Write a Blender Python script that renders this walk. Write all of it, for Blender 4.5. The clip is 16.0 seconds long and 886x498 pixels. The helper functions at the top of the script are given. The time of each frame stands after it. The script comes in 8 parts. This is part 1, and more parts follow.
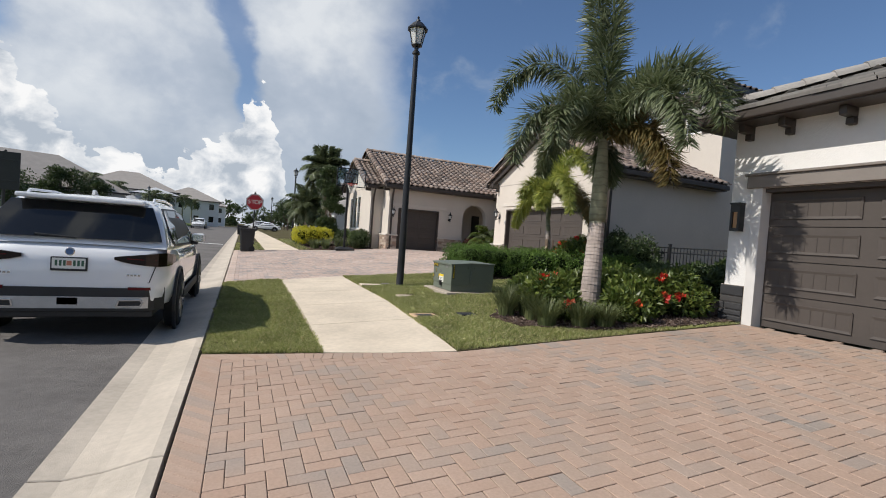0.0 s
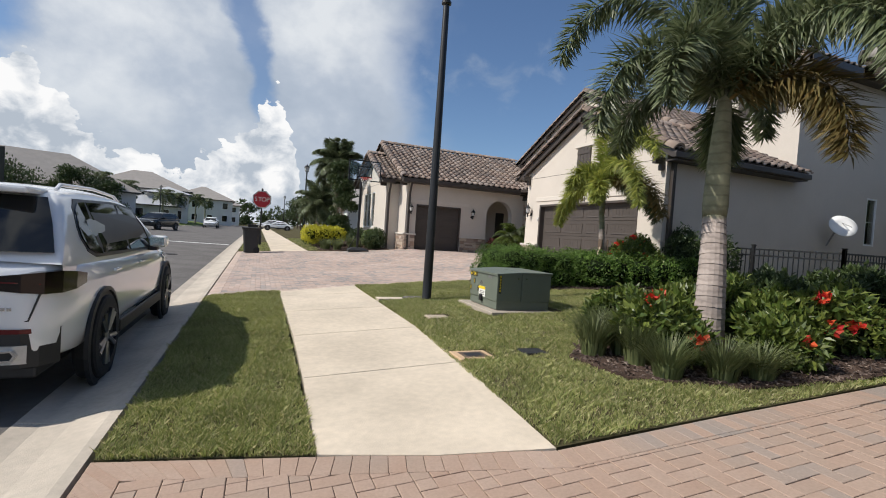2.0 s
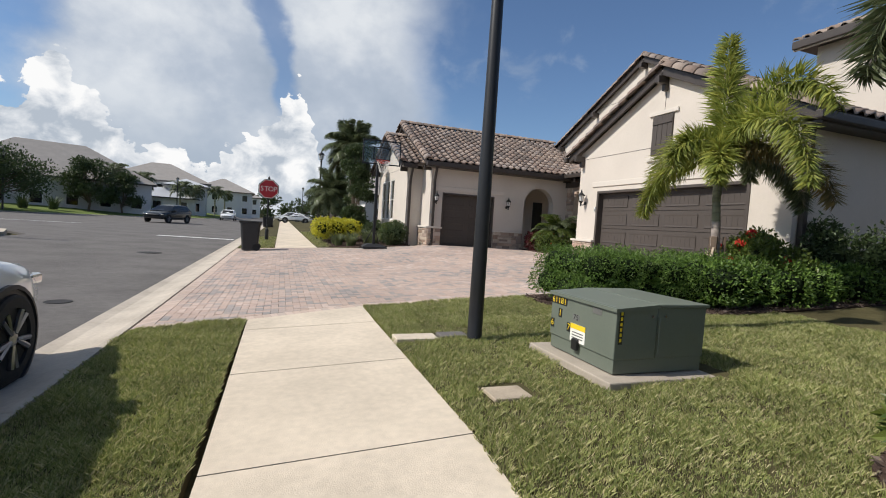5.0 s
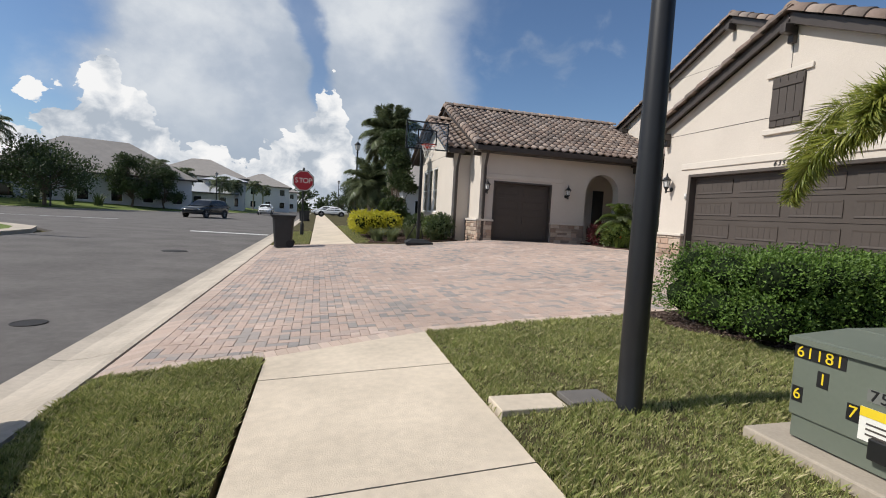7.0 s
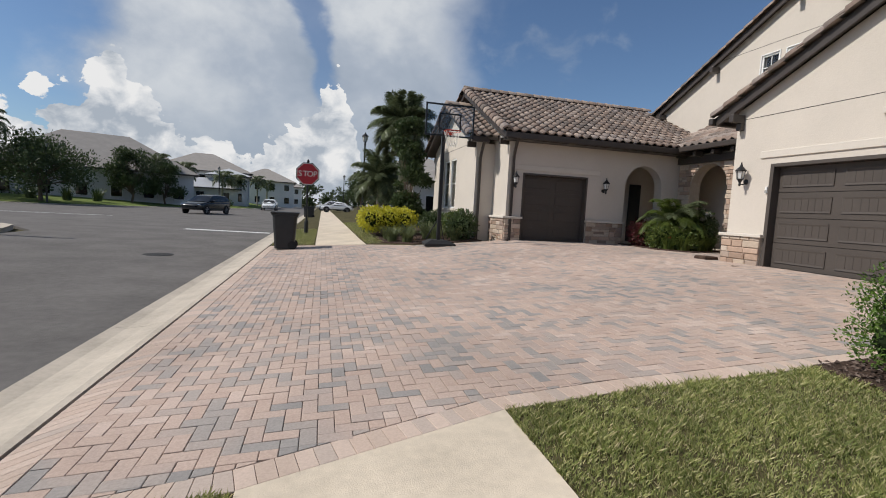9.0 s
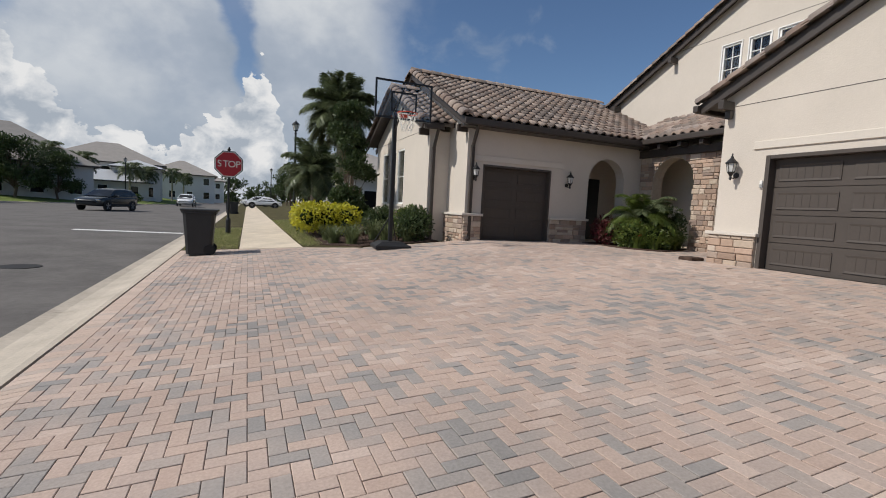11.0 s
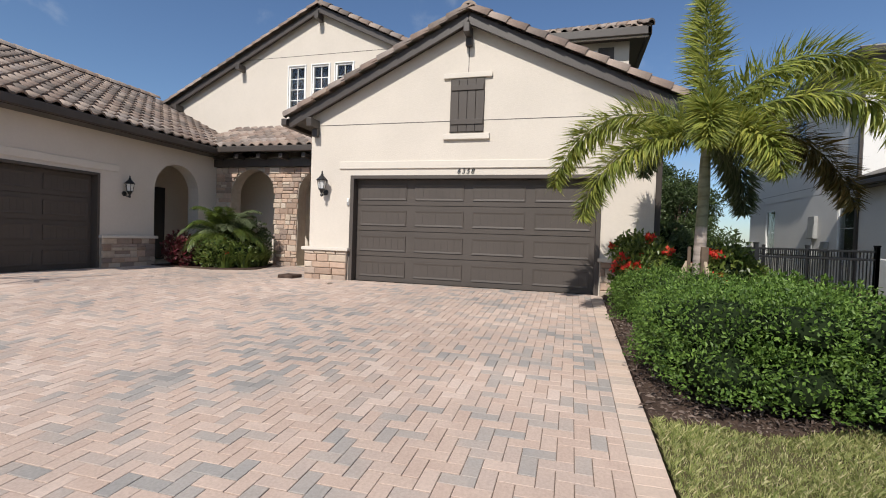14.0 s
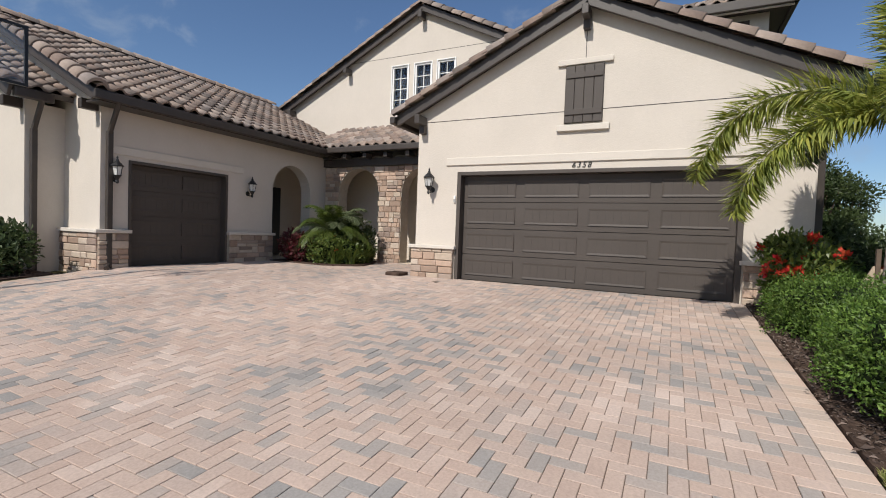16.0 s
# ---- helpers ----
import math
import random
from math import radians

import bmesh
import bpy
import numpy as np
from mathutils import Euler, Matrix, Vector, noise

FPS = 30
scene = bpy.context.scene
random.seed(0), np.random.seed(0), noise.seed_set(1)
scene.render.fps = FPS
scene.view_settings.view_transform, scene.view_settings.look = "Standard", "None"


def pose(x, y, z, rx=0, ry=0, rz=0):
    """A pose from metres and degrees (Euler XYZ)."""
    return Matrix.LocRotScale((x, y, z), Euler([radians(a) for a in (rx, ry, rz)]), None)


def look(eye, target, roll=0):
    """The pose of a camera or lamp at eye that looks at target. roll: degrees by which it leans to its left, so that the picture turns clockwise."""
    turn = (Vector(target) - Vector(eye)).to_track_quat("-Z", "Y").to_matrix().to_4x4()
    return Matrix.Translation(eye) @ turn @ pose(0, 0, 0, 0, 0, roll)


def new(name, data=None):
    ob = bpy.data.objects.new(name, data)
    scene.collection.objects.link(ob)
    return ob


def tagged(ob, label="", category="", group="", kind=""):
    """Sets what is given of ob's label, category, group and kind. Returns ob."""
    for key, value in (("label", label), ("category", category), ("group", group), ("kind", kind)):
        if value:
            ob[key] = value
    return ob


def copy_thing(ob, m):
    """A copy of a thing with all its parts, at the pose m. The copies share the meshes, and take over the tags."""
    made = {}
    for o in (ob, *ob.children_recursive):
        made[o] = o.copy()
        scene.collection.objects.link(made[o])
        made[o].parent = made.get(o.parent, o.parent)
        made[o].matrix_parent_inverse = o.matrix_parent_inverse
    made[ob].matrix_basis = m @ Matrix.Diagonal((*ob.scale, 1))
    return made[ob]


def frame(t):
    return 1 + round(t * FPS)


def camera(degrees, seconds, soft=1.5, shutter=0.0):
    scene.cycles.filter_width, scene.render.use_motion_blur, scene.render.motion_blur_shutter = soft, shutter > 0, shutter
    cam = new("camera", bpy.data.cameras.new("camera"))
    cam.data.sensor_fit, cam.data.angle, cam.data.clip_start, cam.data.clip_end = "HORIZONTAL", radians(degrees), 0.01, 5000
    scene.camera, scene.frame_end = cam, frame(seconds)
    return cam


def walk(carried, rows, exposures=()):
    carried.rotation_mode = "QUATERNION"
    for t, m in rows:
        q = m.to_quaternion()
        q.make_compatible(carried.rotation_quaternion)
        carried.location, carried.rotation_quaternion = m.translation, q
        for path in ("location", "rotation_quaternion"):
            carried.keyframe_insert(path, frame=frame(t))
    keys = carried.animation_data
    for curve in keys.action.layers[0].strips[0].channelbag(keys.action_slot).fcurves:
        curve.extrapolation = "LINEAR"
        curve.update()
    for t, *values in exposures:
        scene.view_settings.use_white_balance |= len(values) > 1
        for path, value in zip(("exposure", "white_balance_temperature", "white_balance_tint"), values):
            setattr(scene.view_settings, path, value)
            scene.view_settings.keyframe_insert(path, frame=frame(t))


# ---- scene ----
cam = camera(87.6, 16.0, soft=1.0)
METRES, EYE, TILT, LEAN, TURN = 13.56, 1.365, 0.0, 0.0, -23.6
ROWS = [
    (0.0, 0.0, 0.0, 0.0, 0.1, -1.37, -4.21),
    (0.5, -0.0028, 0.0414, 0.0023, 0.5, -1.36, -4.14),
    (1.0, -0.0164, 0.0818, 0.0029, 1.02, -1.44, -4.13),
    (1.5, -0.0242, 0.1227, 0.0023, 1.43, -1.59, -4.1),
    (2.0, -0.0332, 0.1633, 0.0015, 1.75, -1.72, -3.95),
    (2.5, -0.0412, 0.2019, 0.0024, 2.4, -1.9, -3.94),
    (3.0, -0.0457, 0.2431, 0.0034, 2.78, -2.14, -4.06),
    (5.5, -0.084, 0.4324, 0.0055, 5.22, -3.3, -3.58),
    (6.0, -0.1007, 0.4671, 0.0045, 6.44, -3.7, -3.46),
    (6.5, -0.1126, 0.503, 0.0025, 7.59, -3.89, -3.34),
    (7.0, -0.1283, 0.538, 0.0031, 8.47, -4.13, -3.16),
    (7.5, -0.1454, 0.5683, 0.0038, 9.09, -4.29, -3.11),
    (8.0, -0.1594, 0.6037, 0.0049, 9.23, -4.58, -3.05),
    (10.5, -0.2346, 0.7693, 0.0056, 6.21, -5.07, -3.33),
    (11.0, -0.2473, 0.8014, 0.0053, 0.74, -4.9, -3.0),
    (11.5, -0.2539, 0.8282, 0.0061, -9.29, -4.08, -3.26),
    (12.0, -0.2529, 0.8517, 0.0078, -22.49, -2.95, -3.17),
    (12.5, -0.2579, 0.8684, 0.0097, -37.0, -1.62, -2.96),
    (13.0, -0.2596, 0.8821, 0.0111, -44.64, -0.87, -2.72),
    (13.5, -0.2565, 0.8938, 0.0133, -49.66, -1.01, -2.02),
    (14.0, -0.2623, 0.9091, 0.0135, -50.95, -1.32, -1.9),
    (14.5, -0.2689, 0.9205, 0.0137, -50.99, -1.36, -1.85),
    (15.0, -0.269, 0.9263, 0.014, -50.08, -1.4, -1.91),
    (15.5, -0.2625, 0.9329, 0.0149, -45.55, -1.68, -2.21),
    (16.0, -0.2636, 0.9467, 0.0134, -40.0, -2.01, -2.15),
]
walk(cam, [(t, pose(0, 0, EYE, TILT, LEAN, TURN) @ pose(METRES * x, METRES * y, METRES * z, 90 + pitch, roll, yaw)) for t, x, y, z, yaw, pitch, roll in ROWS],
     exposures=[(0.0, -0.08), (3.0, -0.04), (7.0, -0.12), (10.3, -0.36), (11.2, -0.36), (12.5, -0.16), (14.0, 0.0), (15.0, -0.02), (16.0, -0.12)])

# ---- world, sun ----
def node(nt, kind, ins=None, **attrs):
    n = nt.nodes.new(kind)
    for k, v in attrs.items():
        setattr(n, k, v)
    for k, v in (ins or {}).items():
        if hasattr(v, "is_output"):
            nt.links.new(v, n.inputs[k])
        else:
            n.inputs[k].default_value = v
    return n


def math_node(nt, op, a, b=0.0, c=0.0):
    return node(nt, "ShaderNodeMath", {0: a, 1: b, 2: c}, operation=op).outputs[0]


def ramp(nt, fac, stops, mode="LINEAR"):
    r = nt.nodes.new("ShaderNodeValToRGB")
    r.color_ramp.interpolation = mode
    els = r.color_ramp.elements
    while len(els) < len(stops):
        els.new(0.5)
    for e, (p, c) in zip(els, stops):
        e.position, e.color = p, (*c, 1) if len(c) == 3 else c
    nt.links.new(fac, r.inputs[0])
    return r.outputs[0]


def grey(v):
    return (v, v, v)


def smooth(nt, v, lo, hi):
    return node(nt, "ShaderNodeMapRange", {0: v, 1: lo, 2: hi, 3: 0.0, 4: 1.0}, interpolation_type="SMOOTHSTEP").outputs[0]


SUN_TO = Vector((-1.0, 0.12, 1.02)).normalized()
world = bpy.data.worlds.new("world")
scene.world = world
world.use_nodes = True
wt = world.node_tree
wt.nodes.clear()
sky = node(wt, "ShaderNodeTexSky", sky_type="NISHITA", sun_disc=False, sun_elevation=math.asin(SUN_TO.z),
           sun_rotation=math.atan2(SUN_TO.x, SUN_TO.y) % math.tau, altitude=10, air_density=1.0, dust_density=0.5, ozone_density=2.5)
wc = node(wt, "ShaderNodeTexCoord").outputs["Generated"]
sep = node(wt, "ShaderNodeSeparateXYZ", {0: wc})
az = math_node(wt, "ARCTAN2", sep.outputs[0], sep.outputs[1])
el = math_node(wt, "ARCSINE", sep.outputs[2])
# a tall bank of summer cloud to the north and west, clear blue to the east
cv = node(wt, "ShaderNodeCombineXYZ", {0: az, 1: math_node(wt, "MULTIPLY", el, 1.25), 2: 0.0}).outputs[0]
big = node(wt, "ShaderNodeTexNoise", {"Vector": node(wt, "ShaderNodeVectorMath", {0: cv, 1: (3.1, 1.7, 0.4)}, operation="ADD").outputs[0], "Scale": 3.4, "Detail": 9.0, "Roughness": 0.56}).outputs[0]
puff = node(wt, "ShaderNodeTexNoise", {"Vector": node(wt, "ShaderNodeVectorMath", {0: cv, 1: (7.3, 0.2, 2.4)}, operation="ADD").outputs[0], "Scale": 9.0, "Detail": 9.0, "Roughness": 0.55, "Distortion": 0.3}).outputs[0]
rag = math_node(wt, "SUBTRACT", puff, 0.5)
slow = math_node(wt, "SUBTRACT", big, 0.5)
# the sheet of high cloud, with a slit of blue in it
sheet = math_node(wt, "ADD", az, math_node(wt, "ADD", math_node(wt, "MULTIPLY", slow, 0.30), math_node(wt, "MULTIPLY", rag, 0.10)))
slit = math_node(wt, "ABSOLUTE", math_node(wt, "ADD", math_node(wt, "SUBTRACT", az, 0.005), math_node(wt, "ADD", math_node(wt, "MULTIPLY", math_node(wt, "SUBTRACT", el, 0.22), 0.30), math_node(wt, "MULTIPLY", rag, 0.10))))
slit = math_node(wt, "MULTIPLY", smooth(wt, slit, 0.042, 0.012), math_node(wt, "MULTIPLY", smooth(wt, el, 0.14, 0.24), smooth(wt, el, 0.62, 0.40)))
veil = math_node(wt, "MULTIPLY", math_node(wt, "MULTIPLY", smooth(wt, sheet, -0.46, -0.34), smooth(wt, sheet, 0.40, 0.24)), math_node(wt, "SUBTRACT", 1.0, math_node(wt, "MULTIPLY", slit, 0.8)))
west_bank = math_node(wt, "MULTIPLY", smooth(wt, az, -0.5, -0.9), smooth(wt, big, 0.45, 0.60))
veil = math_node(wt, "MAXIMUM", veil, west_bank)
# heaped cumulus below it, two towers and lower heads between them
HEAP = [(-40, 0.13), (-28, 0.16), (-24, 0.21), (-20.5, 0.27), (-17.5, 0.21), (-15, 0.13), (-11, 0.13), (-7, 0.12), (-3, 0.17), (-0.5, 0.25), (1.5, 0.27), (3.5, 0.19), (4.8, 0.09), (7, 0.03), (10, 0.0)]
top = ramp(wt, math_node(wt, "DIVIDE", math_node(wt, "ADD", math_node(wt, "ADD", az, math_node(wt, "MULTIPLY", rag, 0.06)), radians(45)), radians(60)), [((d + 45) / 60, grey(h)) for d, h in HEAP])
knob = node(wt, "ShaderNodeTexVoronoi", {"Vector": node(wt, "ShaderNodeVectorMath", {0: cv, 1: node(wt, "ShaderNodeCombineXYZ", {0: math_node(wt, "MULTIPLY", rag, 0.12), 1: math_node(wt, "MULTIPLY", slow, 0.12), 2: 0.0}).outputs[0]}, operation="ADD").outputs[0], "Scale": 17.0, "Detail": 2.0, "Roughness": 0.5}, feature="SMOOTH_F1").outputs[0]
fine = node(wt, "ShaderNodeTexNoise", {"Vector": cv, "Scale": 38.0, "Detail": 5.0, "Roughness": 0.6}).outputs[0]
top = math_node(wt, "ADD", top, math_node(wt, "MULTIPLY", math_node(wt, "SUBTRACT", fine, 0.5), 0.05))
top = math_node(wt, "ADD", math_node(wt, "ADD", top, math_node(wt, "MULTIPLY", rag, 0.16)), math_node(wt, "MULTIPLY", math_node(wt, "SUBTRACT", 0.45, knob), 0.09))
heads = smooth(wt, math_node(wt, "SUBTRACT", top, el), 0.0, 0.005)
wisps = math_node(wt, "MULTIPLY", smooth(wt, puff, 0.58, 0.80), 0.30)
shade = node(wt, "ShaderNodeTexNoise", {"Vector": node(wt, "ShaderNodeVectorMath", {0: cv, 1: (1.0, 0.12, 5.0)}, operation="ADD").outputs[0], "Scale": 13.0, "Detail": 8.0, "Roughness": 0.58, "Distortion": 0.4}).outputs[0]
depth = math_node(wt, "ADD", math_node(wt, "MULTIPLY", smooth(wt, math_node(wt, "SUBTRACT", top, el), 0.10, 0.0), 0.16), math_node(wt, "ADD", math_node(wt, "SUBTRACT", shade, 0.12), math_node(wt, "MULTIPLY", math_node(wt, "SUBTRACT", 0.42, knob), 0.35)))
head_col = ramp(wt, depth, [(0.22, (0.48, 0.54, 0.62)), (0.36, (0.78, 0.81, 0.85)), (0.47, (1.0, 1.0, 1.0))])
veil_col = ramp(wt, math_node(wt, "ADD", big, math_node(wt, "MULTIPLY", smooth(wt, az, 0.02, 0.30), -0.14)), [(0.30, (0.38, 0.45, 0.55)), (0.46, (0.52, 0.58, 0.67)), (0.62, (0.82, 0.85, 0.88))])
low = math_node(wt, "MULTIPLY", smooth(wt, el, 0.26, 0.02), 0.8)
veil_col = node(wt, "ShaderNodeMix", {0: low, 6: veil_col, 7: (0.40, 0.47, 0.57, 1)}, data_type="RGBA").outputs[2]
skyc = node(wt, "ShaderNodeMix", {0: 1.0, 6: sky.outputs[0], 7: (0.088, 0.098, 0.110, 1)}, data_type="RGBA", blend_type="MULTIPLY").outputs[2]
c1 = node(wt, "ShaderNodeMix", {0: math_node(wt, "MAXIMUM", math_node(wt, "MULTIPLY", veil, 0.93), wisps), 6: skyc, 7: veil_col}, data_type="RGBA").outputs[2]
c2 = node(wt, "ShaderNodeMix", {0: heads, 6: c1, 7: head_col}, data_type="RGBA").outputs[2]
bg = node(wt, "ShaderNodeBackground", {0: c2, 1: 1.0})
wo = node(wt, "ShaderNodeOutputWorld", {0: bg.outputs[0]})

sun = new("sun", bpy.data.lights.new("sun", "SUN"))
sun.data.energy, sun.data.angle, sun.data.color = 4.9, radians(0.53), (1.0, 0.945, 0.87)
sun.matrix_basis = look(SUN_TO * 30, (0, 0, 0))

# ---- materials ----
def material(name, rough=0.7, metal=0.0, spec=0.5):
    m = bpy.data.materials.new(name)
    m.use_nodes = True
    nt = m.node_tree
    b = nt.nodes["Principled BSDF"]
    b.inputs["Roughness"].default_value = rough
    b.inputs["Metallic"].default_value = metal
    b.inputs["Specular IOR Level"].default_value = spec
    return m, nt, b


def coords(nt):
    return node(nt, "ShaderNodeNewGeometry").outputs["Position"]


def noise_node(nt, vec, scale, detail=4.0, rough=0.55):
    return node(nt, "ShaderNodeTexNoise", {"Vector": vec, "Scale": scale, "Detail": detail, "Roughness": rough}).outputs[0]


def piece_random(nt):
    a = node(nt, "ShaderNodeObjectInfo").outputs["Random"]
    b = node(nt, "ShaderNodeNewGeometry").outputs["Random Per Island"]
    return math_node(nt, "FRACT", math_node(nt, "ADD", a, b))


def mixc(nt, fac, a, b, blend="MIX"):
    return node(nt, "ShaderNodeMix", {0: fac, 6: a if hasattr(a, "is_output") else (*a, 1), 7: b if hasattr(b, "is_output") else (*b, 1)}, data_type="RGBA", blend_type=blend).outputs[2]


def bump(nt, b, height, strength=0.3, dist=0.01):
    bn = node(nt, "ShaderNodeBump", {"Height": height, "Strength": strength, "Distance": dist})
    nt.links.new(bn.outputs[0], b.inputs["Normal"])


def simple(name, col, rough=0.6, metal=0.0, var=0.15, scale=6.0, bump_s=0.0, bump_scale=80.0, spec=0.5):
    """One paint or stuff with soft stains and fine grain."""
    m, nt, b = material(name, rough, metal, spec)
    p = coords(nt)
    n1, n2 = noise_node(nt, p, scale, 5), noise_node(nt, p, scale * 14, 3)
    f = math_node(nt, "ADD", math_node(nt, "MULTIPLY", n1, 0.65), math_node(nt, "MULTIPLY", n2, 0.35))
    nt.links.new(ramp(nt, f, [(0.3, tuple(c * (1 - var) for c in col)), (0.7, tuple(min(1, c * (1 + var)) for c in col))]), b.inputs["Base Color"])
    if bump_s:
        bump(nt, b, noise_node(nt, p, bump_scale, 4), bump_s, 0.01)
    return m


def pieces(name, cols, rough=0.8, grain=60.0, bump_s=0.35, stain=1.2, lift=0.25, drift=0.0):
    """Colours that differ from piece to piece, with grain and stains over them."""
    m, nt, b = material(name, rough, 0, 0.3)
    p = coords(nt)
    r = piece_random(nt)
    n = len(cols)
    if drift:
        # blocks laid pallet by pallet: their shade drifts over the drive
        wide = smooth(nt, noise_node(nt, p, 0.75, 2), 0.32, 0.68)
        r = math_node(nt, "ADD", math_node(nt, "MULTIPLY", r, 1 - drift), math_node(nt, "MULTIPLY", wide, drift))
        base = ramp(nt, r, [(i / (n - 1), c) for i, c in enumerate(cols)])
    else:
        base = ramp(nt, r, [(i / n, c) for i, c in enumerate(cols)], "CONSTANT")
    g1 = noise_node(nt, p, grain, 4)
    g2 = noise_node(nt, p, stain, 4)
    f = math_node(nt, "ADD", math_node(nt, "MULTIPLY", g1, 0.5), math_node(nt, "MULTIPLY", g2, 0.5))
    k = ramp(nt, f, [(0.33, grey(1 - lift)), (0.67, grey(1.0))])
    nt.links.new(mixc(nt, 1.0, base, k, "MULTIPLY"), b.inputs["Base Color"])
    bump(nt, b, g1, bump_s, 0.006)
    return m


def leaf_mat(name, cols, rough=0.45, trans=0.25):
    m, nt, b = material(name, rough, 0, 0.4)
    r = piece_random(nt)
    n = len(cols)
    base = ramp(nt, r, [(i / max(1, n - 1), c) for i, c in enumerate(cols)])
    k = ramp(nt, noise_node(nt, coords(nt), 2.2, 3), [(0.35, grey(0.75)), (0.65, grey(1.0))])
    col = mixc(nt, 1.0, base, k, "MULTIPLY")
    nt.links.new(col, b.inputs["Base Color"])
    tr = node(nt, "ShaderNodeBsdfTranslucent", {0: col})
    mx = node(nt, "ShaderNodeMixShader", {0: trans, 1: b.outputs[0], 2: tr.outputs[0]})
    nt.links.new(mx.outputs[0], nt.nodes["Material Output"].inputs[0])
    return m


STUCCO = simple("stucco_beige", (0.585, 0.53, 0.465), 0.9, var=0.05, scale=1.2, bump_s=0.35, bump_scale=45, spec=0.2)
STUCCO_TRIM = simple("stucco_trim", (0.60, 0.55, 0.485), 0.85, var=0.05, scale=2, bump_s=0.2, bump_scale=60, spec=0.2)
STUCCO_WHITE = simple("stucco_white", (0.70, 0.685, 0.66), 0.9, var=0.04, scale=1.2, bump_s=0.35, bump_scale=45, spec=0.2)
STUCCO_GREY = simple("stucco_grey", (0.58, 0.58, 0.58), 0.9, var=0.05, scale=1.0, bump_s=0.2, spec=0.2)
BROWN = simple("brown_paint", (0.050, 0.040, 0.034), 0.45, var=0.15, scale=5)
TAUPE = simple("taupe_paint", (0.078, 0.066, 0.058), 0.5, var=0.10, scale=1.5, bump_s=0.08, bump_scale=120, spec=0.28)
TAUPE_LIGHT = simple("light_taupe_paint", (0.19, 0.165, 0.145), 0.6, var=0.08, scale=2)
BLACK = simple("black_paint", (0.012, 0.012, 0.013), 0.4, var=0.2, scale=8)
BLACK_PLASTIC = simple("black_plastic", (0.018, 0.018, 0.019), 0.55, var=0.2, scale=6, bump_s=0.1, bump_scale=200)
WHITE_FRAME = simple("white_frame", (0.78, 0.78, 0.76), 0.4, var=0.04)
WHITE_TRIM = simple("white_trim", (0.62, 0.60, 0.57), 0.6, var=0.05)
CONCRETE = simple("concrete", (0.58, 0.50, 0.395), 0.9, var=0.2, scale=1.1, bump_s=0.25, bump_scale=120, spec=0.2)
KERB = simple("kerb_concrete", (0.47, 0.415, 0.345), 0.9, var=0.20, scale=1.6, bump_s=0.25, bump_scale=120, spec=0.2)
ASPHALT = simple("asphalt", (0.140, 0.131, 0.124), 0.92, var=0.28, scale=0.7, bump_s=0.6, bump_scale=260, spec=0.2)
GRASS_SOIL = simple("grass_ground", (0.075, 0.066, 0.032), 0.95, var=0.5, scale=1.2, bump_s=0.7, bump_scale=60, spec=0.1)
MULCH = simple("mulch", (0.068, 0.046, 0.036), 0.95, var=0.6, scale=9, bump_s=1.0, bump_scale=40, spec=0.1)
JOINT = simple("joint_sand", (0.17, 0.132, 0.105), 0.95, var=0.2, scale=3, spec=0.1)
GREEN_BOX = simple("green_enamel", (0.130, 0.150, 0.118), 0.5, var=0.08, scale=3)
YELLOW = simple("yellow_sticker", (0.75, 0.55, 0.02), 0.6, var=0.05)
WHITE_LABEL = simple("white_label", (0.75, 0.74, 0.68), 0.6, var=0.05)
RED = simple("red_sign", (0.42, 0.015, 0.025), 0.5, var=0.08)
ROAD_PAINT = simple("road_paint", (0.70, 0.70, 0.68), 0.8, var=0.15, scale=8)
WOOD_PALE = simple("pale_wood", (0.42, 0.33, 0.24), 0.8, var=0.25, scale=9)
PAVER_A = pieces("paver_driveway_far", [(0.28, 0.262, 0.248), (0.34, 0.315, 0.295), (0.42, 0.36, 0.32), (0.49, 0.385, 0.33), (0.54, 0.415, 0.345), (0.50, 0.375, 0.31), (0.58, 0.455, 0.385), (0.60, 0.485, 0.42)], stain=0.6, lift=0.32, drift=0.28)
PAVER_B = pieces("paver_driveway_near", [(0.30, 0.26, 0.225), (0.36, 0.285, 0.235), (0.39, 0.29, 0.225), (0.41, 0.29, 0.22), (0.43, 0.315, 0.245), (0.40, 0.275, 0.205), (0.45, 0.335, 0.265)], stain=0.5, drift=0.45)
TILE_MAT = pieces("roof_tile_clay", [(0.30, 0.225, 0.185), (0.23, 0.185, 0.16), (0.35, 0.27, 0.22), (0.19, 0.155, 0.135), (0.32, 0.265, 0.235), (0.39, 0.31, 0.26), (0.27, 0.20, 0.165)], grain=20)
PAVER_EDGE = pieces("paver_edging", [(0.57, 0.44, 0.36), (0.53, 0.415, 0.34), (0.60, 0.475, 0.395), (0.50, 0.41, 0.35)], stain=0.6)
# near-black green that paints the shade inside shrubs and hedges
CORE = simple("core_shade", (0.014, 0.022, 0.009), 0.95, var=0.4, scale=9, spec=0.05)
TILE_GREY = pieces("roof_tile_grey", [(0.33, 0.31, 0.29), (0.29, 0.275, 0.26), (0.36, 0.345, 0.325), (0.26, 0.25, 0.24)], grain=20)
STONE = pieces("stone_veneer", [(0.46, 0.33, 0.25), (0.52, 0.42, 0.33), (0.35, 0.25, 0.19), (0.58, 0.48, 0.39), (0.41, 0.32, 0.26), (0.31, 0.235, 0.195), (0.54, 0.39, 0.30)], grain=14, bump_s=0.8)
